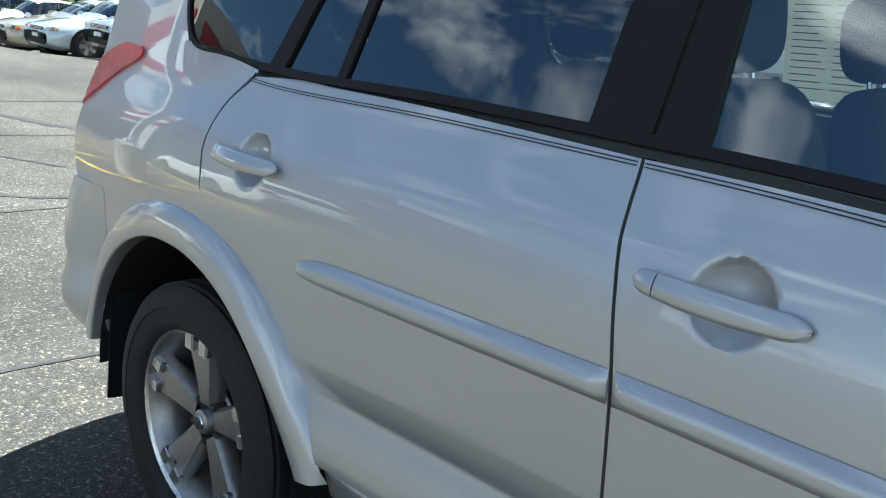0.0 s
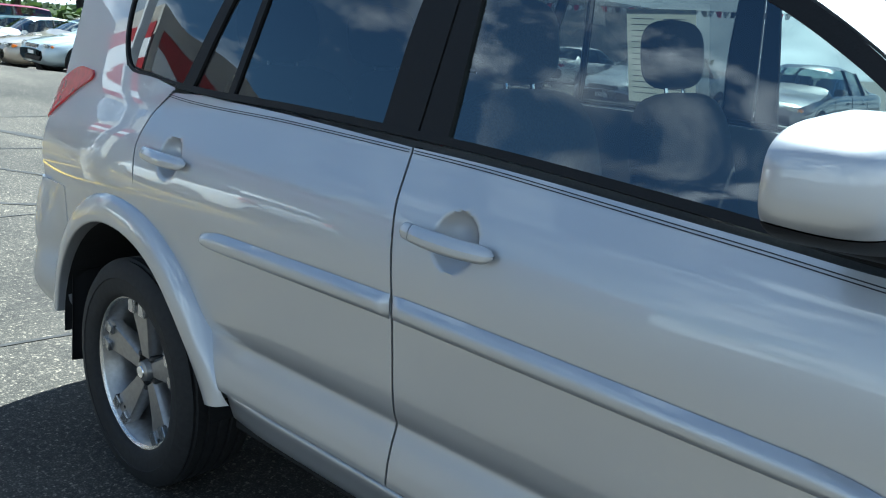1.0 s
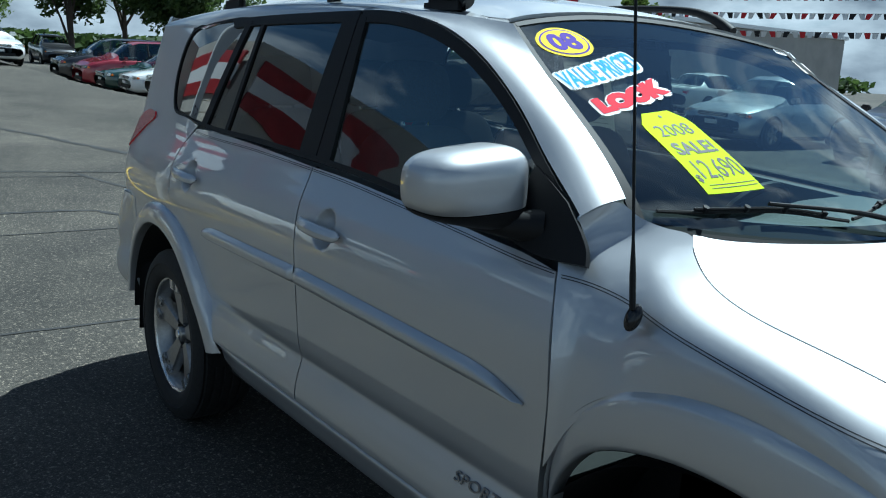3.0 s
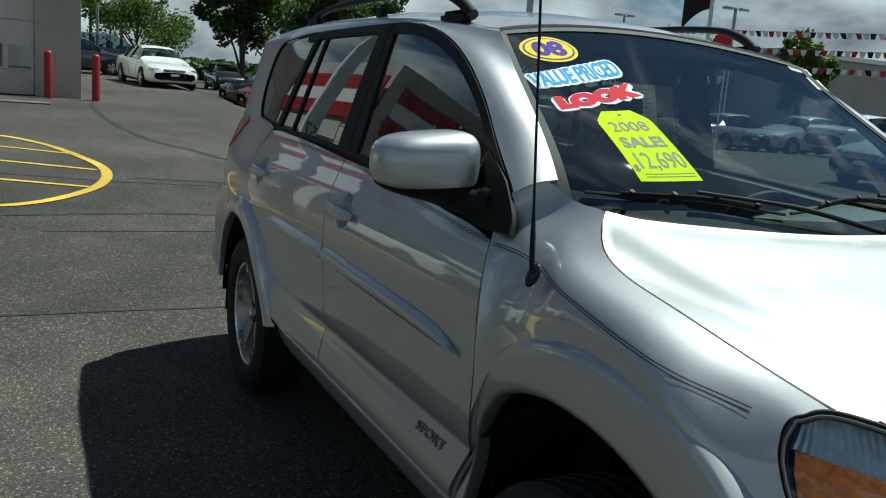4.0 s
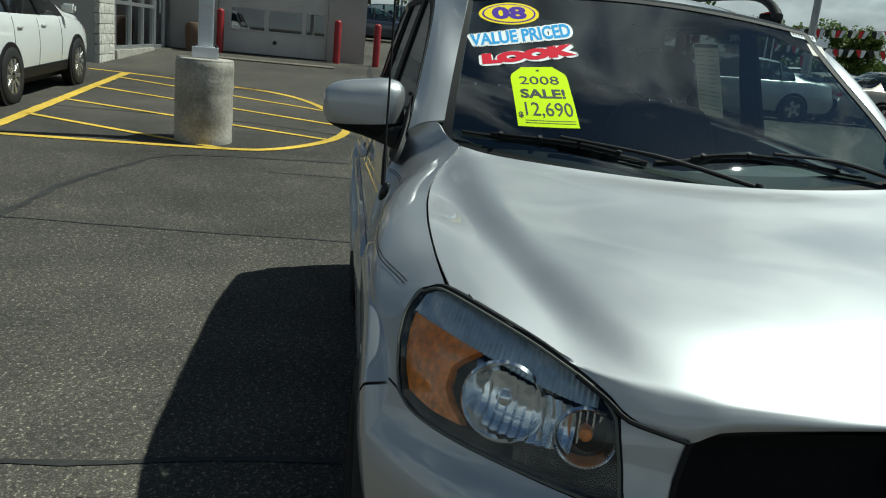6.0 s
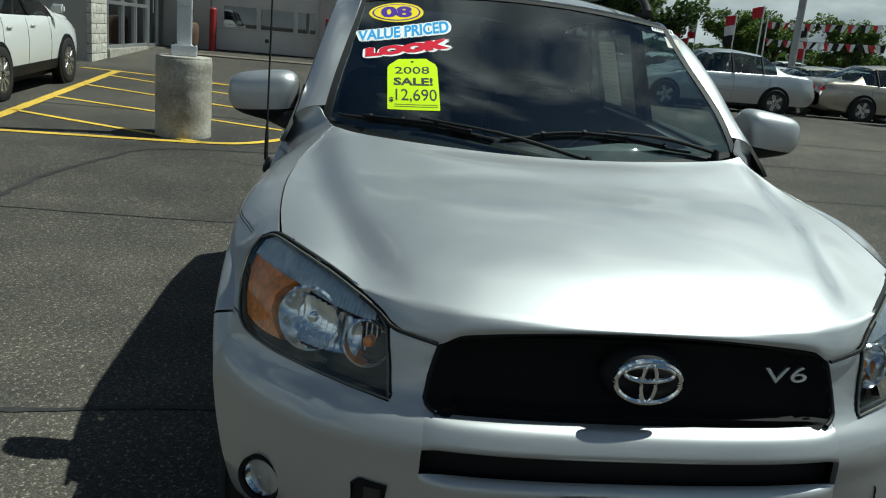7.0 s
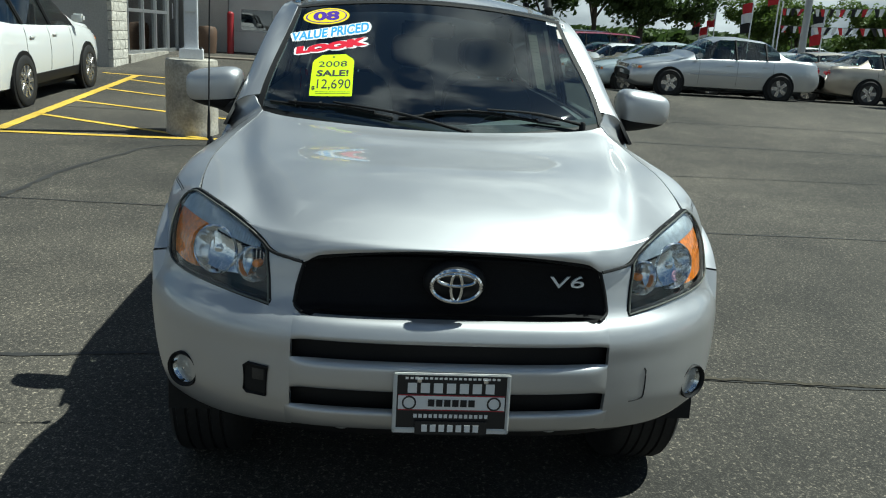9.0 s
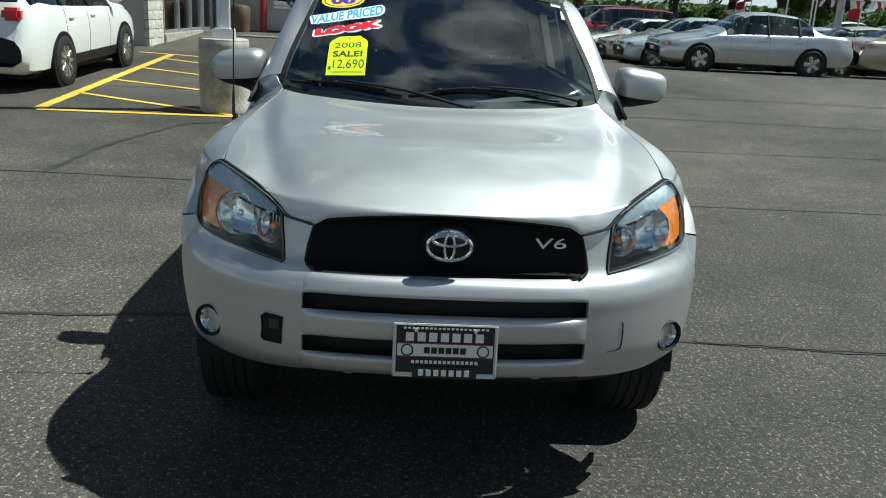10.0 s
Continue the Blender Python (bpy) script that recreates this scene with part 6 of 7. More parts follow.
GZ = ground_z(GX)
# garage front: pieces round the door opening
slab("wall_garage", GX - 0.3, GX, -0.92 - 0.55, -0.42, GZ - 0.3, 5.2, WALL_GREY, "grey painted garage wall end")
slab("wall_garage", GX - 0.3, GX, -5.7, -4.45, GZ - 0.3, 5.2, WALL_GREY, "grey painted garage wall")
slab("wall_garage", GX - 0.3, GX, -4.45, -1.47, GZ + 3.0, 5.2, WALL_GREY, "grey painted wall above the garage door")
slab("wall_garage_end", GX - 25, GX - 0.3, -0.72, -0.42, GZ - 0.5, 5.2, WALL_GREY, "grey painted side wall of the garage")
slab("garage_apron", GX, GX + 2.6, -4.6, -1.2, GZ - 0.3, GZ - 0.06, DUSTY, "dusty brown apron before the garage door")
door = thing("garage_door", "pale grey sectional garage door with a row of dark windows", "garage door", kind="structure")
for k in range(5):
    z0 = GZ + 0.02 + 0.6 * k
    if k == 1:
        continue
    part("panel", one_box(GX - 0.2, GX - 0.13, -4.44, -1.48, z0, z0 + 0.59, bevel=0.012), DOOR_GREY, door)
zw0, zw1 = GZ + 0.66, GZ + 1.22
part("window_rail", one_box(GX - 0.2, GX - 0.13, -4.44, -1.48, GZ + 0.615, zw0, bevel=0.006), DOOR_GREY, door)
part("window_rail", one_box(GX - 0.2, GX - 0.13, -4.44, -1.48, zw1, GZ + 1.235, bevel=0.006), DOOR_GREY, door)
for y0, y1 in ((-4.44, -4.1), (-3.2, -3.08), (-2.18, -2.06), (-1.56, -1.48)):
    part("mullion", one_box(GX - 0.2, GX - 0.13, y0, y1, zw0, zw1), DOOR_GREY, door)
for y0, y1 in ((-4.1, -3.2), (-3.08, -2.18), (-2.06, -1.56)):
    part("pane", one_box(GX - 0.18, GX - 0.172, y0, y1, zw0, zw1), PRIVACY, door, flat=True)
part("lock", lathe(bmesh.new(), [(0, 0.03), (0.05, 0.03), (0.06, 0.0)], Matrix.Translation((GX - 0.13, -2.9, GZ + 0.36)) @ Matrix.Rotation(radians(90), 4, "Y"), 16), STEEL_DARK, door)
part("threshold", one_box(GX - 0.25, GX - 0.02, -4.45, -1.47, GZ - 0.05, GZ + 0.02), BLACK_TRIM, door)
slab("garage_inside", GX - 6, GX - 5.8, -5.5, -0.7, GZ - 0.3, 4, DARK_ROOM, "garage back wall coloured dark for the unlit inside")
slab("garage_ceiling", GX - 6, GX - 0.3, -5.5, -0.7, 3.9, 4.1, DARK_ROOM, "garage ceiling coloured dark for the unlit inside")
for y in (-4.3, -1.18, -0.1):
    z0 = ground_z(GX + 0.5)
    post = thing("bollard_post", "red painted steel guard post", "bollard", "red guard posts", m=pose(GX + 0.45, y, z0))
    part("post", lathe(bmesh.new(), [(0, 1.16), (0.05, 1.15), (0.085, 1.12), (0.095, 1.08), (0.095, -0.05)], Matrix(), 24), RED_PAINT, post)
# showroom front along the forecourt
FY = -5.75
for x0, x1, z0, z1 in ((-19.6, -15.75, 3.2, 5.2), (GX, -19.6, 3.2, 5.2)):
    slab("wall_showroom", x0, x1, FY - 0.3, FY, z0, z1, WALL_GREY, "grey showroom wall above the glazing")
slab("wall_showroom_sill", -19.4, -15.75, FY - 0.3, FY + 0.03, ground_z(-19) - 0.4, ground_z(-16) + 0.18, CONCRETE, "pale concrete plinth below the showroom glazing")
slab("wall_showroom_front", -14.9, -14.6, -30, FY - 0.12, 0, 5.2, WALL_GREY, "grey painted front wall of the showroom")
slab("wall_pillar_core", -15.74, -14.9, FY - 0.3, FY - 0.12, 0, 5.2, CONCRETE, "mortar core of the block pillar beside the glazing")
pillar = thing("block_pillar", "pale split-face block pillar at the showroom corner", "pillar", kind="structure")
rng_b = random.Random(17)
for row in range(17):
    z0 = ground_z(-15) - 0.05 + 0.2 * row
    edges = (-15.74, -15.34, -14.94, -14.6) if row % 2 else (-15.74, -15.54, -15.14, -14.74, -14.6)
    for x0, x1 in zip(edges, edges[1:]):
        bm = bmesh.new()
        g = [[(x0 + 0.006 + (x1 - x0 - 0.012) * i / 4, FY - 0.02 + (rng_b.uniform(0.0, 0.009) if 0 < i < 4 and 0 < j < 3 else rng_b.uniform(-0.004, 0.002)), z0 + 0.006 + 0.188 * j / 3) for i in range(5)] for j in range(4)]
        part("block", sheet(g, (0, 1, 0), 0.1, bm), BLOCK, pillar, flat=True)
slab("showroom_floor", -21, -14.9, -14, FY - 0.3, 0.3, ground_z(-17), DARK_ROOM, "showroom floor coloured dark for the unlit room")
slab("showroom_back", -21, -14.9, -14.2, -14, 0.3, 6, DARK_ROOM, "rear showroom wall coloured dark for the unlit room")
slab("showroom_ceiling", -21, -14.9, -14, FY - 0.3, 4.6, 4.8, DARK_ROOM, "showroom ceiling coloured dark for the unlit room")
slab("showroom_inner_wall", GX - 0.3, GX - 0.1, -14, -5.7, 0.3, 5.2, WALL_GREY, "grey wall between showroom and garage")
for z0, z1, mat, label in ((3.55, 3.95, RED_PAINT, "red band along the showroom front"), (4.35, 4.75, RED_PAINT, "red upper band along the showroom front"), (3.95, 4.35, WHITE_METAL, "white band along the showroom front")):
    slab("fascia_band", -14.598, -14.55, -30, -6.2, z0, z1, mat, label)
    slab("fascia_band", GX, -14.5, FY + 0.002, FY + 0.05, z0, z1, mat, label)
win = thing("window_1", "tall aluminium framed showroom glazing with dark interior", "window", kind="structure")
zb, zt = ground_z(-16) + 0.18, 3.2
for x in (-19.55, -18.35, -17.15, -15.82):
    part("mullion", one_box(x - 0.04, x + 0.04, FY - 0.14, FY - 0.02, zb, zt, bevel=0.006), ALUMINIUM, win)
for z in (zb, zb + 0.95, zb + 2.0, zt - 0.08):
    part("transom", one_box(-19.55, -15.8, FY - 0.13, FY - 0.03, z, z + 0.08, bevel=0.006), ALUMINIUM, win)
part("pane", one_box(-19.5, -15.85, FY - 0.085, FY - 0.078, zb, zt), PRIVACY, win, flat=True)
poster = thing("window_poster", "dark red poster with yellow lettering behind glass", "poster")
part("sheet", one_box(-18.2, -17.5, FY - 0.13, FY - 0.125, zb + 1.05, zb + 1.95), POSTER_RED, poster, flat=True)
for i in range(3):
    part("bar", one_box(-18.1, -17.6, FY - 0.122, FY - 0.118, zb + 1.5 - 0.14 * i, zb + 1.58 - 0.14 * i), POSTER_YELLOW, poster, flat=True)
entry = thing("door_1", "dark glass entrance door in an aluminium frame", "door", kind="structure")
for x in (-20.85, -19.72):
    part("stile", one_box(x - 0.05, x + 0.05, FY - 0.13, FY - 0.03, ground_z(-20), 3.2, bevel=0.006), ALUMINIUM, entry)
for z in (ground_z(-20), 2.75, 3.1):
    part("rail", one_box(-20.85, -19.72, FY - 0.125, FY - 0.035, z, z + 0.1), ALUMINIUM, entry)
part("pane", one_box(-20.8, -19.77, FY - 0.085, FY - 0.078, ground_z(-20), 3.2), PRIVACY, entry, flat=True)
part("pull_handle", tube(bmesh.new(), [(-19.9, FY + 0.03, 1.5), (-19.9, FY + 0.03, 1.9)], 0.015, 8), ALUMINIUM, entry)
keg = thing("waste_bin", "brown lidded waste bin beside the wall", "bin", m=pose(-20.4, -4.9, ground_z(-20.4)))
part("body", lathe(bmesh.new(), [(0, 0), (0.24, 0), (0.27, 0.4), (0.27, 0.62), (0.22, 0.72), (0, 0.74)], Matrix(), 24), material("brown_plastic", (0.12, 0.075, 0.05), 0.6, grain=0.1), keg)


# ---- parked cars ----
CAR_PANE = glass("parked_car_pane", (0.55, 0.63, 0.61), 0.09)
DARK_DISC = material("dark_wheel_disc", (0.09, 0.09, 0.09), 0.4, 0.5)


def loft_car(name, label, mat, size, shape, m, wheel_r=0.32, trim=None, cap=ALLOY_BRIGHT, spokes=5):
    """A parked car from side-view stations: (x, hood or roof height, half width at that height, belt height)."""
    length, width, height = size
    car = thing(name, label, "car", m=m)
    # station: x in 0..1 from nose to tail, lower z, belt z, top z, top half-width factor
    if shape == "sedan":
        st = [(0.0, 0.30, 0.52, 0.56, 0.55), (0.012, 0.24, 0.60, 0.66, 0.72), (0.04, 0.2, 0.64, 0.73, 0.85), (0.12, 0.19, 0.72, 0.82, 0.9), (0.24, 0.19, 0.80, 0.89, 0.9), (0.285, 0.19, 0.85, 0.93, 0.88), (0.40, 0.19, 0.90, 1.30, 0.66), (0.46, 0.19, 0.905, 1.41, 0.62), (0.58, 0.19, 0.915, 1.43, 0.62), (0.70, 0.19, 0.925, 1.38, 0.62), (0.745, 0.19, 0.93, 1.30, 0.62), (0.835, 0.19, 0.945, 1.0, 0.80), (0.87, 0.2, 0.945, 0.98, 0.84), (0.97, 0.24, 0.88, 0.95, 0.84), (0.99, 0.28, 0.74, 0.88, 0.78), (1.0, 0.34, 0.62, 0.70, 0.7)]
        cabin = (5, 11)
        front_seg, rear_seg = (5, 7), (9, 11)
    elif shape == "van":
        st = [(0.0, 0.30, 0.60, 0.66, 0.6), (0.015, 0.25, 0.72, 0.78, 0.75), (0.06, 0.22, 0.85, 0.93, 0.84), (0.16, 0.22, 0.98, 1.05, 0.86), (0.215, 0.22, 1.02, 1.10, 0.85), (0.34, 0.22, 1.05, 1.62, 0.68), (0.42, 0.22, 1.05, 1.73, 0.66), (0.60, 0.22, 1.06, 1.76, 0.67), (0.85, 0.22, 1.07, 1.74, 0.68), (0.94, 0.22, 1.08, 1.68, 0.7), (0.985, 0.24, 1.05, 1.12, 0.84), (0.995, 0.28, 0.8, 0.9, 0.84), (1.0, 0.34, 0.62, 0.7, 0.8)]
        cabin = (4, 10)
        front_seg, rear_seg = (4, 6), (9, 10)
    else:
        st = [(0.0, 0.34, 0.60, 0.66, 0.6), (0.012, 0.27, 0.70, 0.78, 0.75), (0.05, 0.23, 0.80, 0.92, 0.85), (0.15, 0.22, 0.92, 1.01, 0.88), (0.245, 0.22, 0.98, 1.06, 0.86), (0.38, 0.22, 1.01, 1.52, 0.66), (0.46, 0.22, 1.02, 1.63, 0.63), (0.60, 0.22, 1.04, 1.66, 0.64), (0.80, 0.22, 1.08, 1.62, 0.64), (0.90, 0.22, 1.13, 1.55, 0.66), (0.965, 0.23, 1.08, 1.15, 0.82), (0.985, 0.26, 0.85, 0.95, 0.82), (1.0, 0.34, 0.62, 0.72, 0.75)]
        cabin = (4, 10)
        front_seg, rear_seg = (4, 6), (9, 10)
    hz = height / max(t[3] for t in st)
    hw = width / 2

    def section(t):
        u, z0, zb, zt, f = t
        x = length / 2 - u * length
        z0, zb, zt = z0 * hz, zb * hz, zt * hz
        plan = 1 - 0.22 * max(0, (0.10 - u) / 0.10) ** 2 - 0.16 * max(0, (u - 0.90) / 0.10) ** 2
        w = hw * plan
        mid = z0 + (zb - z0) * 0.55
        cabin_like = zt > zb * 1.12
        pts = [(0.0, z0), (w * 0.82, z0), (w * 0.95, z0 + 0.06), (w * 0.985, z0 + (mid - z0) * 0.5), (w, mid), (w * 0.985, mid + (zb - mid) * 0.6), (w * 0.945, zb)]
        ft = hw * f if cabin_like else w * f
        pts += [(w * 0.925, zb + 0.015 if cabin_like else zb + (zt - zb) * 0.35)]
        pts += [(w * 0.9 + (ft - w * 0.9) * 0.55, zb + (zt - zb) * 0.55), (ft, zt - (0.05 if cabin_like else 0.0)), (ft * 0.8, zt - 0.008), (0.0, zt + 0.012)]
        return x, pts

    fine = []
    for a, b in zip(st, st[1:]):
        for k in range(3):
            fine.append((np.array(a) + (np.array(b) - np.array(a)) * k / 3))
    fine.append(np.array(st[-1]))
    secs = [section(t) for t in fine]
    cols = len(secs[0][1])

    def build(name_, pick, mat_, out=0.0, parent=car, lab="", sides=(1, -1)):
        bm = bmesh.new()
        for s in sides:
            v = {}
            for i in range(len(secs) - 1):
                for j in range(cols - 1):
                    if not pick(i, j):
                        continue
                    quad = []
                    for a, b in ((i, j), (i, j + 1), (i + 1, j + 1), (i + 1, j)):
                        if (a, b) not in v:
                            x, pts = secs[a]
                            y, z = pts[b]
                            v[a, b] = bm.verts.new((x, s * (y + out * (1 if y > 0.01 else 0)), z + out * 0.7))
                        quad.append(v[a, b])
                    bm.faces.new(quad if s > 0 else quad[::-1])
        bmesh.ops.remove_doubles(bm, verts=bm.verts, dist=0.0005)
        bmesh.ops.recalc_face_normals(bm, faces=bm.faces)
        return part(name_, bm, mat_, parent, lab, 42)

    f0, f1 = front_seg[0] * 3, front_seg[1] * 3
    r0, r1 = rear_seg[0] * 3, rear_seg[1] * 3
    side_end = r0 + 4 if shape == "sedan" else r1 - 1
    is_side = lambda i, j: f0 + 1 <= i < side_end and j in (7, 8)
    is_front = lambda i, j: f0 + 1 <= i < f1 - 2 and j in (9, 10)
    is_rear = lambda i, j: r0 + 1 <= i < r1 and j in (9, 10)
    opening = lambda i, j: is_side(i, j) or is_front(i, j) or is_rear(i, j)
    build("body", lambda i, j: not opening(i, j), mat)
    build("front_window", is_front, CAR_PANE, -0.004)
    build("rear_window", is_rear, CAR_PANE, -0.004)
    for s in (1, -1):
        build("side_window", is_side, CAR_PANE, -0.004, sides=(s,))
    part("cabin", one_box(length / 2 - 0.84 * length, length / 2 - 0.36 * length, -hw * 0.82, hw * 0.82, 0.3, 0.82 * hz, bevel=0.05), FABRIC, car)
    for x in (0.5, 0.66):
        for s in (-1, 1):
            part("seat_back", one_box(length / 2 - x * length - 0.1, length / 2 - x * length + 0.1, s * hw * 0.45 - 0.22, s * hw * 0.45 + 0.22, 0.7 * hz, 1.2 * hz * (1 if shape == "sedan" else 1.15), bevel=0.06), FABRIC, car)

    def flank_y(x, z):
        i = min(range(len(secs)), key=lambda k: abs(secs[k][0] - x))
        pts = secs[i][1]
        return float(np.interp(z, [p[1] for p in pts[2:8]], [p[0] for p in pts[2:8]]))

    axle_f, axle_r = length / 2 - 0.195 * length, length / 2 - 0.775 * length
    for ax in (axle_f, axle_r):
        for s in (-1, 1):
            y = s * (hw * 1.002 + 0.004)
            mm = Matrix.Translation((ax, y, wheel_r)) @ Matrix.Rotation(radians(-90 * s), 4, "X")
            ar = wheel_r + 0.055
            # dark disc laid over the body paints the shaded wheel well, with its rim
            part("shaded_arch_disc", lathe(bmesh.new(), [(0, 0.002), (ar - 0.012, 0.006), (ar, 0.008), (ar + 0.008, 0.004), (ar + 0.01, -0.04)], mm, 36), UNDER if not trim else trim, car)
            w = part("wheel", lathe(bmesh.new(), [(wheel_r * 0.62, 0.012), (wheel_r * 0.68, 0.03), (wheel_r * 0.92, 0.032), (wheel_r, 0.012), (wheel_r, -0.16), (0, -0.16)], mm, 36), RUBBER, car)
            part("disc", lathe(bmesh.new(), [(0, 0.02), (wheel_r * 0.16, 0.022), (wheel_r * 0.2, 0.012), (wheel_r * 0.55, 0.012), (wheel_r * 0.6, 0.024), (wheel_r * 0.64, 0.024)], mm, 30), DARK_DISC, w)
            for k in range(spokes):
                a = k * math.tau / spokes
                wide = 0.19 / spokes + 0.006
                b = one_box(wheel_r * 0.05, wheel_r * 0.63, -wide, wide, 0.008, 0.026, bevel=0.004)
                b.transform(mm @ Matrix.Rotation(a, 4, "Z"))
                part("spoke", b, cap, w)
    # lamps, grille, bumpers
    nose_x = length / 2
    zf = 0.62 * hz * (1 if shape == "sedan" else 1.22)
    for s in (-1, 1):
        b = one_box(nose_x - 0.30, nose_x - 0.035, s * hw * 0.50, s * hw * 0.86, zf - 0.05, zf + 0.085, bevel=0.035)
        lamp = part("head_lamp", b, LENS, car)
        part("reflector", one_box(nose_x - 0.29, nose_x - 0.06, s * hw * 0.52, s * hw * 0.85, zf - 0.04, zf + 0.075, bevel=0.03), REFLECTOR, lamp)
        part("indicator", one_box(nose_x - 0.33, nose_x - 0.16, s * hw * 0.80, s * hw * 0.905, zf - 0.03, zf + 0.05, bevel=0.02), AMBER, lamp)
        zr = (0.76 if shape == "sedan" else 1.0) * hz
        part("tail_lamp", one_box(-nose_x + 0.02, -nose_x + 0.26, s * hw * 0.58, s * hw * 0.85, zr - 0.08, zr + 0.09, bevel=0.04), RED_LENS, car)
        mx = length / 2 - (0.335 if shape == "sedan" else 0.30) * length
        zb = (0.9 if shape == "sedan" else 1.05) * hz
        part("mirror", one_box(mx - 0.05, mx + 0.07, s * (hw * 0.93), s * (hw * 0.93 + 0.19), zb + 0.02, zb + 0.15, bevel=0.03), mat, car)
        # shut lines, handles, rubbing strip
        zl = 0.3 * hz
        doors = (0.345, 0.545, 0.735) if shape != "van" else (0.30, 0.50, 0.76)
        for du in doors:
            x = length / 2 - du * length
            pts = [(x, s * (flank_y(x, z) + 0.003), z) for z in np.linspace(zl, zb * 0.99, 8)]
            part("shut_line", tube(bmesh.new(), pts, 0.003, 4), BLACK_TRIM, car)
        for du in doors[1:]:
            x = length / 2 - (du - 0.045) * length
            z = zb * 0.87
            part("door_handle", one_box(x - 0.10, x + 0.08, s * (flank_y(x, z) - 0.005), s * (flank_y(x, z) + 0.028), z - 0.016, z + 0.016, bevel=0.01), mat, car)
        pts = [(x, s * (flank_y(x, 0.55 * hz) + 0.004), 0.55 * hz) for x in np.linspace(axle_f - 0.5, axle_r + 0.5, 12)]
        if trim:
            grid = [[(x, s * (flank_y(x, z) + d), z) for x in np.linspace(axle_f - wheel_r - 0.03, axle_r + wheel_r + 0.03, 14)] for z, d in ((0.25 * hz, -0.03), (0.26 * hz, 0.014), (0.32 * hz, 0.022), (0.40 * hz, 0.012), (0.405 * hz, -0.01))]
            part("sill_cladding", sheet(grid, (0, s, 0), 0.0), trim, car, "black plastic sill cladding")
        else:
            part("rubbing_strip", tube(bmesh.new(), pts, 0.013, 6), mat, car)
        # pillars over the side glass
        for du in ((0.545, 0.70) if shape == "sedan" else (0.5, 0.72)):
            i = min(range(len(fine)), key=lambda k: abs(fine[k][0] - du))
            x, pts = secs[i]
            line = [(x, s * (pts[k][0] + 0.004), pts[k][1]) for k in (7, 8, 9)]
            part("pillar", tube(bmesh.new(), line, 0.028, 6), BLACK_TRIM, car)
    part("grille", one_box(nose_x - 0.14, nose_x - 0.012, -hw * 0.42, hw * 0.42, zf - 0.05, zf + 0.05, bevel=0.02), BLACK_TRIM, car)
    for k in range(3):
        part("grille_bar", one_box(nose_x - 0.04, nose_x - 0.004, -hw * 0.4, hw * 0.4, zf - 0.034 + 0.03 * k, zf - 0.022 + 0.03 * k, bevel=0.004), CHROME, car)
    part("air_intake", one_box(nose_x - 0.16, nose_x - 0.02, -hw * 0.55, hw * 0.55, 0.30 * hz, 0.40 * hz, bevel=0.02), BLACK_TRIM, car)
    part("plate", one_box(nose_x - 0.02, nose_x + 0.012, -0.15, 0.15, 0.44 * hz, 0.52 * hz, bevel=0.004), P_WHITE, car)
    part("plate", one_box(-nose_x - 0.012, -nose_x + 0.03, -0.15, 0.15, 0.55 * hz, 0.66 * hz, bevel=0.004), P_WHITE, car)
    part("chassis", one_box(-length * 0.42, length * 0.42, -hw * 0.8, hw * 0.8, 0.15, 0.26, bevel=0.02), UNDER, car)
    return car


def parked(x, y, heading):
    """A pose on the rising lot, nose towards heading (degrees from +x)."""
    slope = math.degrees(math.atan(RISE))
    return Matrix.Translation((x, y, ground_z(x, y))) @ Matrix.Rotation(radians(slope), 4, "Y") @ Matrix.Rotation(radians(heading), 4, "Z")


PAINTS = {
    "silver": car_paint("parked_silver", (0.52, 0.54, 0.56)), "white": material("parked_white", (0.78, 0.79, 0.78), 0.25, coat=1.0),
    "tan": car_paint("parked_tan", (0.42, 0.37, 0.30), metal=0.5), "ice": car_paint("parked_ice_blue", (0.50, 0.58, 0.60), metal=0.4),
    "green": car_paint("parked_green", (0.02, 0.055, 0.045), metal=0.3), "red": car_paint("parked_red", (0.26, 0.015, 0.03), metal=0.3),
    "black": car_paint("parked_black", (0.015, 0.016, 0.02), metal=0.2), "navy": car_paint("parked_navy", (0.025, 0.035, 0.06), metal=0.3),
    "gold": car_paint("parked_gold", (0.47, 0.43, 0.36), metal=0.5),
}
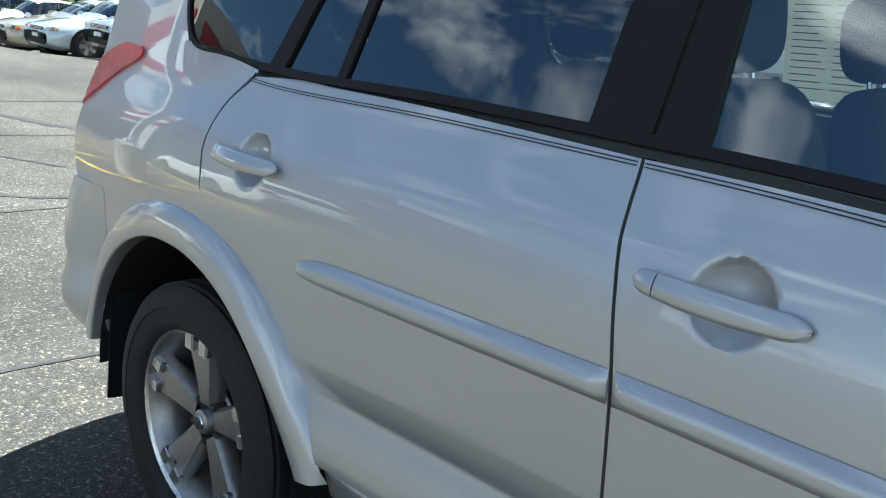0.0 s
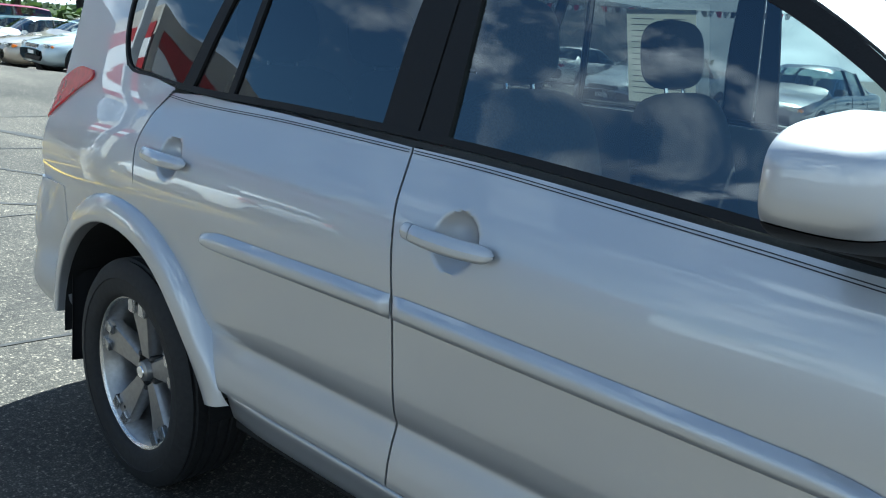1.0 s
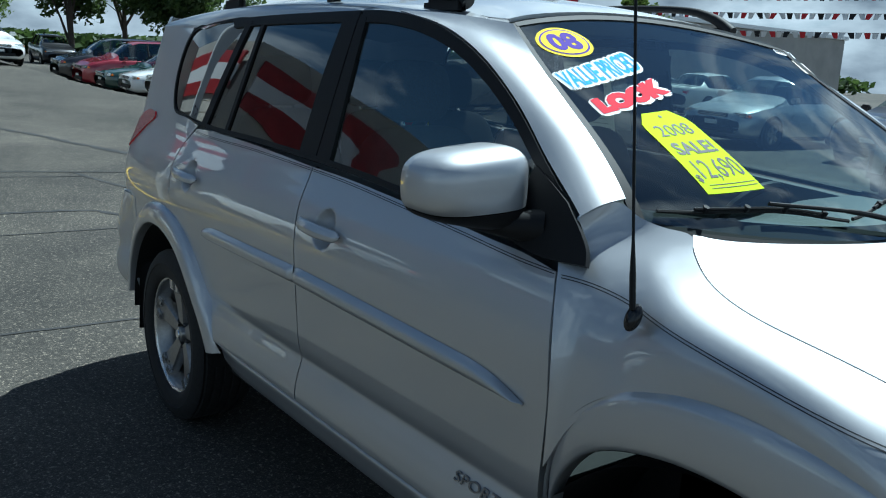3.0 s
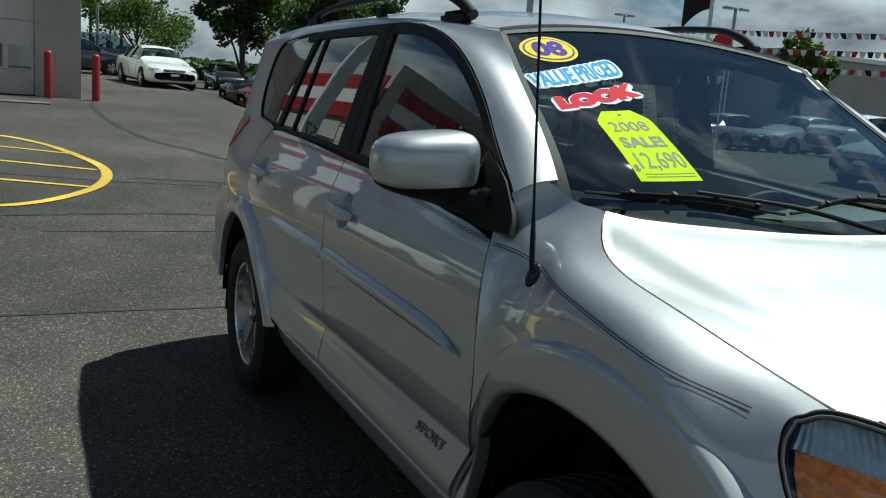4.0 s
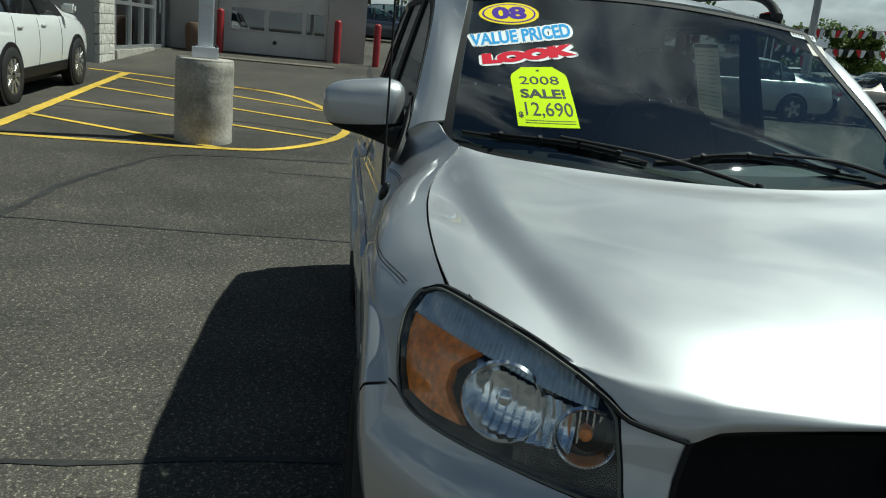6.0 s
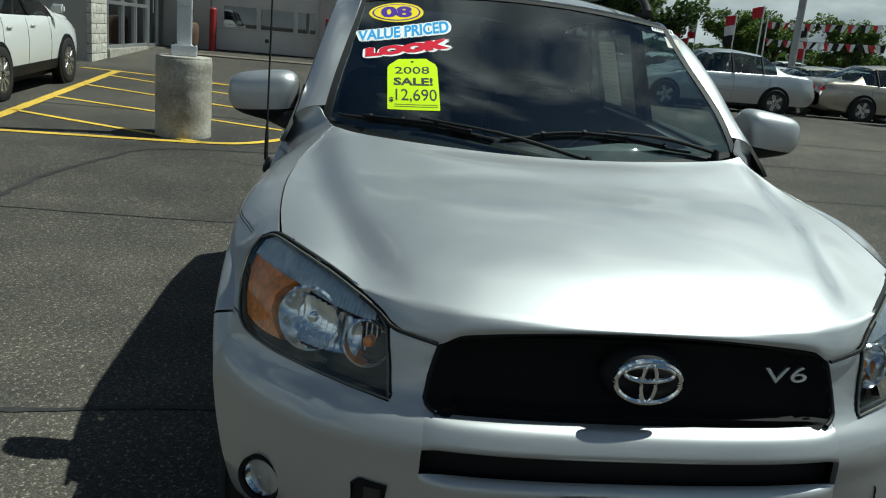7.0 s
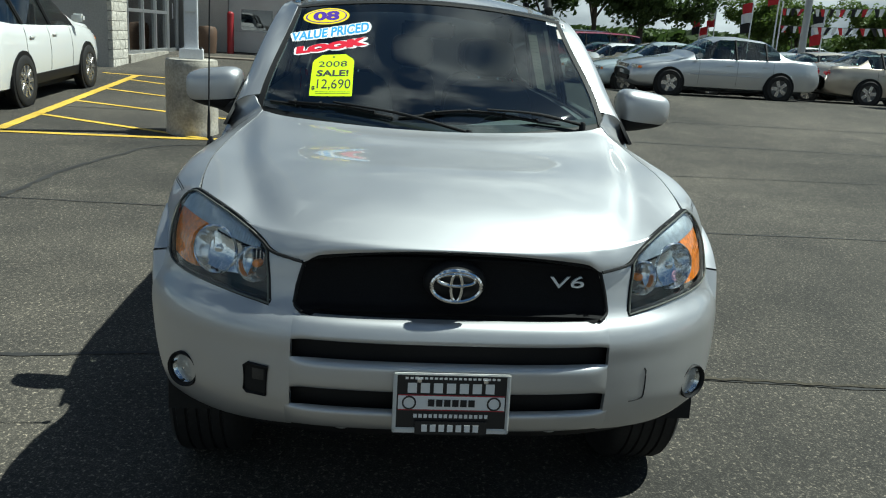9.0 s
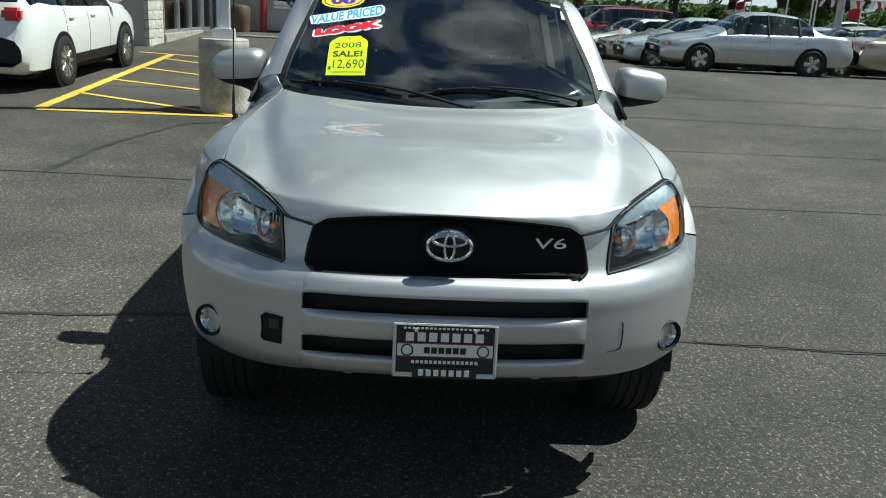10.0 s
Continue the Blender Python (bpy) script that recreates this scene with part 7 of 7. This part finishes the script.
ROW = [
    ("sedan", "silver", "silver four-door sedan parked broadside", (4.78, 1.78, 1.45), -16.9, 8.35, -90),
    ("small_sedan", "ice", "pale blue compact sedan with amber indicators", (4.2, 1.67, 1.40), -19.7, 7.9, -90),
    ("large_sedan", "tan", "tan full-size sedan in a parked row", (5.3, 1.98, 1.48), -22.6, 8.6, -90),
    ("white_sedan", "white", "white sedan in a parked row", (4.5, 1.72, 1.42), -25.4, 8.2, -90),
    ("green_sedan", "green", "dark green sedan in a parked row", (4.7, 1.75, 1.42), -28.2, 8.3, -90),
    ("minivan", "red", "dark red minivan in a parked row", (4.9, 1.95, 1.8), -31.2, 8.4, -90),
    ("minivan", "black", "black minivan at the end of a parked row", (4.9, 1.95, 1.8), -34.3, 8.3, -90),
    ("tan_sedan", "tan", "tan sedan with wide red tail lamps", (4.9, 1.85, 1.42), -17.4, 13.6, 90),
    ("beige_sedan", "gold", "beige sedan in the rear row", (4.7, 1.78, 1.43), -20.4, 13.5, 90),
    ("silver_sedan", "silver", "silver sedan in the rear row", (4.7, 1.78, 1.43), -23.3, 13.6, 90),
    ("white_sedan", "white", "white sedan in the rear row", (4.7, 1.78, 1.43), -26.2, 13.5, 90),
    ("silver_sedan", "silver", "silver sedan in the rear row", (4.6, 1.75, 1.42), -29.1, 13.6, 90),
]
for name, paint, label, size, x, y, head in ROW:
    loft_car(name, label, PAINTS[paint], size, "van" if "van" in name else "sedan", parked(x, y, head))
for i in range(6):
    loft_car("parked_car", "car in the row across the driveway", PAINTS[("silver", "black", "white", "red", "tan", "navy")[i]], (4.6, 1.78, 1.5), "suv" if i % 3 == 2 else "sedan", parked(-9 + 3.2 * i, 15.5 + 0.3 * (i % 2), -90))
for i in range(9):
    loft_car("distant_car", "sedan far back on the crowded lot", PAINTS[("white", "silver", "tan", "silver", "white", "gold", "silver", "navy", "white")[i]], (4.6, 1.78, 1.44), "sedan", parked(-17 - 3.1 * i, 24 + 0.3 * (i % 2), -90 if i % 2 else 90))
loft_car("white_suv", "white compact utility vehicle with black lower trim", PAINTS["white"], (4.65, 1.84, 1.70), "suv", parked(-9.35, -5.98, 180), wheel_r=0.352, trim=BLACK_TRIM, cap=ALLOY_BRIGHT, spokes=10)
loft_car("luxury_sedan", "off-white sedan facing across the lot", PAINTS["white"], (4.95, 1.86, 1.45), "sedan", parked(-31.5, 2.75, 8))
loft_car("navy_hatchback", "dark blue hatchback behind the building corner", PAINTS["navy"], (4.6, 1.85, 1.55), "suv", parked(-38.0, 0.3, 90))
loft_car("dark_suv", "black sport utility vehicle on the far lot", PAINTS["black"], (4.8, 1.9, 1.75), "suv", parked(-42.0, 2.0, 90))
loft_car("dark_suv", "dark blue utility vehicle facing the camera", PAINTS["navy"], (4.6, 1.85, 1.75), "suv", parked(-52.0, 6.6, 0))
loft_car("dark_suv", "black pickup-like utility vehicle far away", PAINTS["black"], (4.8, 1.9, 1.75), "suv", parked(-54.0, 10.0, 0))


# ---- trees ----
def tree(name, label, x, y, height, spread, leaf, leaves, trunk_h=0.3, seed=1, bare=0.0):
    rng = random.Random(seed)
    z0 = ground_z(x, y)
    tr = thing(name, label, "tree", m=pose(x, y, z0))
    bm = bmesh.new()
    th = height * trunk_h
    tube(bm, [(0, 0, -0.2), (0.05, 0, th * 0.5), (0.0, 0.08, th), (0.1, 0, height * 0.7)], [height * 0.03, height * 0.024, height * 0.02, height * 0.006], 8)
    ends = []
    for k in range(11):
        a = k * 2.4 + rng.uniform(-0.3, 0.3)
        h0 = th + (height - th) * rng.uniform(0.0, 0.5)
        r = spread * rng.uniform(0.5, 0.95)
        top = h0 + (height - h0) * (rng.uniform(0.1, 0.95) if k % 2 else rng.uniform(0.4, 0.95))
        p = [(0, 0, h0), (r * 0.4 * math.cos(a), r * 0.4 * math.sin(a), h0 + (top - h0) * 0.55), (r * math.cos(a), r * math.sin(a), top)]
        tube(bm, spline(p, 7), [height * 0.011 * (1 - 0.8 * i / 6) for i in range(7)], 5)
        for q in range(4):
            b = a + rng.uniform(-0.9, 0.9)
            s0 = np.array(spline(p, 7)[2 + q])
            e = s0 + np.array((math.cos(b), math.sin(b), rng.uniform(0.1, 0.9))) * spread * rng.uniform(0.25, 0.5)
            tube(bm, [tuple(s0), tuple((s0 + e) / 2 + np.array((0, 0, 0.1))), tuple(e)], [height * 0.004, height * 0.0028, height * 0.001], 4)
            ends.append(e)
        ends.append(np.array(p[-1]))
        ends.append(np.array(spline(p, 7)[4]))
    part("trunk", bm, BARK, tr)
    ends.append(np.array((0, 0, height * 0.9)))
    verts, faces = [], []
    clumps = [(e, spread * rng.uniform(0.16, 0.34)) for e in ends if rng.random() > bare]
    per = max(1, leaves // max(1, len(clumps)))
    for c, r in clumps:
        for _ in range(per):
            d = Vector((rng.gauss(0, 1), rng.gauss(0, 1), rng.gauss(0, 0.75))).normalized() * r * rng.random() ** 0.4
            p = Vector(c) + d
            n = Vector((rng.gauss(0, 1), rng.gauss(0, 1), rng.gauss(0.6, 1))).normalized()
            t = n.orthogonal().normalized()
            b = n.cross(t)
            sz = (0.06 + height * 0.011) * rng.uniform(0.7, 1.5)
            k = len(verts)
            verts += [p + t * sz, p + b * sz * 0.6, p - t * sz, p - b * sz * 0.6]
            faces.append((k, k + 1, k + 2, k + 3))
    me = bpy.data.meshes.new("crown")
    me.from_pydata(verts, [], faces)
    me.materials.append(leaf)
    crown = new("crown", me)
    crown.parent = tr
    return tr


TREES = [
    ("dense green tree beside the lot", -58, 12.0, 9.5, 3.4, LEAF_DARK, 9000, 0.12, 3, 0.0),
    ("thin budding tree with bare branches", -60, 16.0, 9.5, 4.5, LEAF, 4000, 0.2, 4, 0.45),
    ("light green tree behind the building corner", -62, 0.5, 9, 4.5, LEAF, 9000, 0.15, 5, 0.0),
    ("low green tree far beyond the lot", -80, 7.5, 7.0, 5.0, LEAF, 8000, 0.12, 6, 0.0),
    ("dark broad tree over the parked row", -50.2, 16.6, 8.0, 3.6, LEAF_DARK, 15000, 0.13, 7, 0.0),
    ("bright green tree behind the flags", -66.5, 32.0, 5.2, 2.6, LEAF, 10000, 0.06, 8, 0.0),
    ("bright green tree behind the flags", -63, 33.5, 4.6, 2.4, LEAF, 9000, 0.06, 12, 0.0),
    ("green tree far behind the pennants", -60, 38.0, 4.8, 2.5, LEAF, 9000, 0.06, 9, 0.0),
    ("green tree far beyond the lot", -41, 38.0, 6.0, 1.7, LEAF_DARK, 7000, 0.08, 10, 0.0),
    ("green tree far beyond the lot", -36, 42.0, 6.2, 1.9, LEAF, 7000, 0.08, 11, 0.0),
]
for label, x, y, height, spread, leaf, leaves, trunk_h, seed, bare in TREES:
    tree("tree", label, x, y, height, spread, leaf, leaves, trunk_h, seed, bare)


def hedge():
    """A far belt of low woods."""
    rng = random.Random(21)
    verts, faces = [], []
    for k in range(36000):
        u = rng.random()
        x, y = -150 + 60 * u + rng.uniform(-6, 6), -30 + 190 * u + rng.uniform(-10, 10)
        h = 2.2 + 1.6 * noise.noise(Vector((u * 20, 0, 0))) + 1.5 * noise.noise(Vector((u * 70, 3, 0)))
        p = Vector((x, y, 1.3 + max(0.3, h) * rng.random() ** 0.6))
        n = Vector((rng.gauss(0, 1), rng.gauss(0, 1), rng.gauss(0.6, 1))).normalized()
        t = n.orthogonal().normalized()
        b = n.cross(t)
        sz = rng.uniform(0.5, 1.15)
        i = len(verts)
        verts += [p + t * sz, p + b * sz * 0.6, p - t * sz, p - b * sz * 0.6]
        faces.append((i, i + 1, i + 2, i + 3))
    me = bpy.data.meshes.new("far_woods")
    me.from_pydata(verts, [], faces)
    me.materials.append(LEAF_DARK)
    tagged(new("far_woods", me), "low green belt of distant woods", "woods", kind="stuff")


hedge()

# ---- flags, poles and pennant strings ----
FLAG_RED = material("flag_red", (0.5, 0.02, 0.03), 0.7)
FLAG_WHITE = material("flag_white", (0.75, 0.75, 0.75), 0.7)
FLAG_BLACK = material("flag_black", (0.012, 0.012, 0.014), 0.7)
GALVANISED = material("galvanised_steel", (0.35, 0.36, 0.37), 0.45, 0.7, stain=0.15)


def cloth(bm, x, y, z, w, h, a, wave):
    grid = []
    for j in range(5):
        row = []
        for i in range(8):
            u = i / 7
            off = wave * u * math.sin(u * 5 + j * 0.5)
            row.append((x + u * w * math.cos(a) - off * math.sin(a), y + u * w * math.sin(a) + off * math.cos(a), z - h * j / 4 - 0.25 * u * h * u))
        grid.append(row)
    return sheet(grid, (1, 0, 0), 0.0, bm)


def flag_pole(x, y, h, bands, side=90, w=0.55, tall=0.45):
    z0 = ground_z(x, y)
    fp = thing("flag_pole", "white pole with a red, white and black flag", "flag", "lot flags", m=pose(x, y, z0))
    part("pole", tube(bmesh.new(), [(0, 0, -0.1), (0, 0, h)], 0.035, 10), WHITE_METAL, fp)
    for k, mat in enumerate(bands):
        bm = cloth(bmesh.new(), 0.0, 0.0, h - 0.05 - tall * k, w, tall, radians(side), 0.14)
        part("flag", bm, mat, fp)


def bearing(cx, cy, d, a):
    """The point d metres from (cx, cy), a degrees off the negative x axis."""
    return cx - d * math.cos(radians(a)), cy + d * math.sin(radians(a))


for d, a, h, bands in ((60, 20.86, 2.9, (FLAG_RED, FLAG_BLACK)), (60, 21.35, 2.4, (FLAG_RED, FLAG_WHITE)), (60, 21.72, 3.9, (FLAG_BLACK, FLAG_WHITE, FLAG_RED)), (48, 23.85, 3.6, (FLAG_RED, FLAG_WHITE, FLAG_BLACK)), (44, 25.3, 4.0, (FLAG_RED,)), (44, 28.0, 3.3, (FLAG_BLACK, FLAG_WHITE, FLAG_RED))):
    flag_pole(*bearing(4.28, -0.24, d, a), h, bands, side=-100, w=0.5, tall=0.5)
flag_pole(*bearing(2.65, -1.61, 40, 44.0), 5.0, (FLAG_RED,), side=-120, w=0.75, tall=0.75)
fx, fy = bearing(2.65, -1.61, 25, 42.3)
black = thing("banner_pole", "tall grey pole with a hanging black banner", "flag", "lot flags", m=pose(fx, fy, ground_z(fx, fy)))
part("pole", tube(bmesh.new(), [(0, 0, -0.1), (0, 0, 6.4)], 0.06, 12), WHITE_METAL, black)
part("banner", cloth(bmesh.new(), 0.0, 0.0, 6.3, 0.75, 2.4, radians(-130), 0.08), FLAG_BLACK, black)
LIGHTS = [(-21.9, 13.1, 8.5), (-40.5, 40.1, 8.0), (-61, 46.9, 9.2), (-70, 3.5, 10)]
for x, y, h in LIGHTS:
    z0 = ground_z(x, y)
    lp = thing("lot_light", "grey steel lamp pole with a flat box head", "street lamp", "lot lamps", m=pose(x, y, z0))
    part("pole", tube(bmesh.new(), [(0, 0, -0.1), (0, 0, h)], 0.11, 12), GALVANISED, lp)
    for s in (-1, 1):
        part("arm", tube(bmesh.new(), [(0, 0, h - 0.1), (0, s * 0.5, h - 0.1)], 0.04, 8), GALVANISED, lp)
        part("head", one_box(-0.2, 0.2, s * 0.3, s * 1.0, h - 0.16, h, bevel=0.02), GALVANISED, lp)


def pennants(a, b, sag, n, seed, drop=0.28):
    rng = random.Random(seed)
    st = thing("pennant_string", "string of red, white and black plastic pennants", "bunting", "pennant strings")
    a, b = Vector(a), Vector(b)
    at = lambda u: a + (b - a) * u - Vector((0, 0, sag * 4 * u * (1 - u)))
    part("cord", tube(bmesh.new(), [at(i / 20) for i in range(21)], 0.008, 4), PRINT, st)
    d = (b - a).normalized()
    for i in range(n):
        u = (i + 0.5) / n
        p = at(u)
        w = (b - a).length / n * 0.42
        bm = bmesh.new()
        sway = Vector((rng.uniform(-0.12, 0.12), rng.uniform(-0.12, 0.12), 0))
        q = [p - d * w, p + d * w, p + d * w * 0.6 - Vector((0, 0, drop)) + sway, p - d * w * 0.6 - Vector((0, 0, drop)) + sway]
        bm.faces.new([bm.verts.new(v) for v in q])
        part("pennant", bm, (FLAG_RED, FLAG_WHITE, FLAG_BLACK, FLAG_WHITE)[i % 4], st, flat=True)


for x, y, h in ((-31.8, 17.0, 3.7), (-20.0, 20.0, 3.7), (-42.0, 36.0, 7.1), (-8.0, 50.0, 7.1)):
    pp = thing("pennant_post", "thin white post carrying pennant strings", "pole", "pennant posts", m=pose(x, y, ground_z(x, y)))
    part("post", tube(bmesh.new(), [(0, 0, -0.1), (0, 0, h - ground_z(x, y))], 0.03, 10), WHITE_METAL, pp)
    part("cap", lathe(bmesh.new(), [(0, 0.05), (0.03, 0.04), (0.04, 0.0), (0.034, -0.03)], Matrix.Translation((0, 0, h - ground_z(x, y))), 12), WHITE_METAL, pp)
pennants((-31.8, 17, 3.45), (-20, 20, 3.55), 0.12, 44, 1)
pennants((-31.8, 17, 2.75), (-20, 20, 2.85), 0.12, 44, 2)
pennants((-42, 36, 6.9), (-8, 50, 6.9), 0.3, 90, 3, 0.32)
pennants((-42, 36, 5.9), (-8, 50, 5.9), 0.3, 90, 4, 0.32)
pennants((-42, 36, 4.9), (-8, 50, 4.9), 0.3, 90, 5, 0.32)
far = thing("far_building", "low pale building beyond the lot", "building", m=pose(-45, 55, ground_z(-45, 55)))
part("wall", one_box(-8, 8, -14, 14, -0.2, 5.0, bevel=0.05), WALL_GREY, far)
part("roof_edge", one_box(-8.2, 8.2, -14.2, 14.2, 5.0, 5.3, bevel=0.03), ALUMINIUM, far)
# utility poles
for x, y in ((-85, 4.0), (-88, 7.0), (-90, 11)):
    up = thing("utility_pole", "wooden utility pole with a cross arm", "utility pole", "utility poles", m=pose(x, y, ground_z(x, y)))
    part("pole", tube(bmesh.new(), [(0, 0, -0.2), (0, 0, 10)], [0.17, 0.12], 8), BARK, up)
    part("cross_arm", one_box(-0.08, 0.08, -1.2, 1.2, 9.0, 9.2), BARK, up)
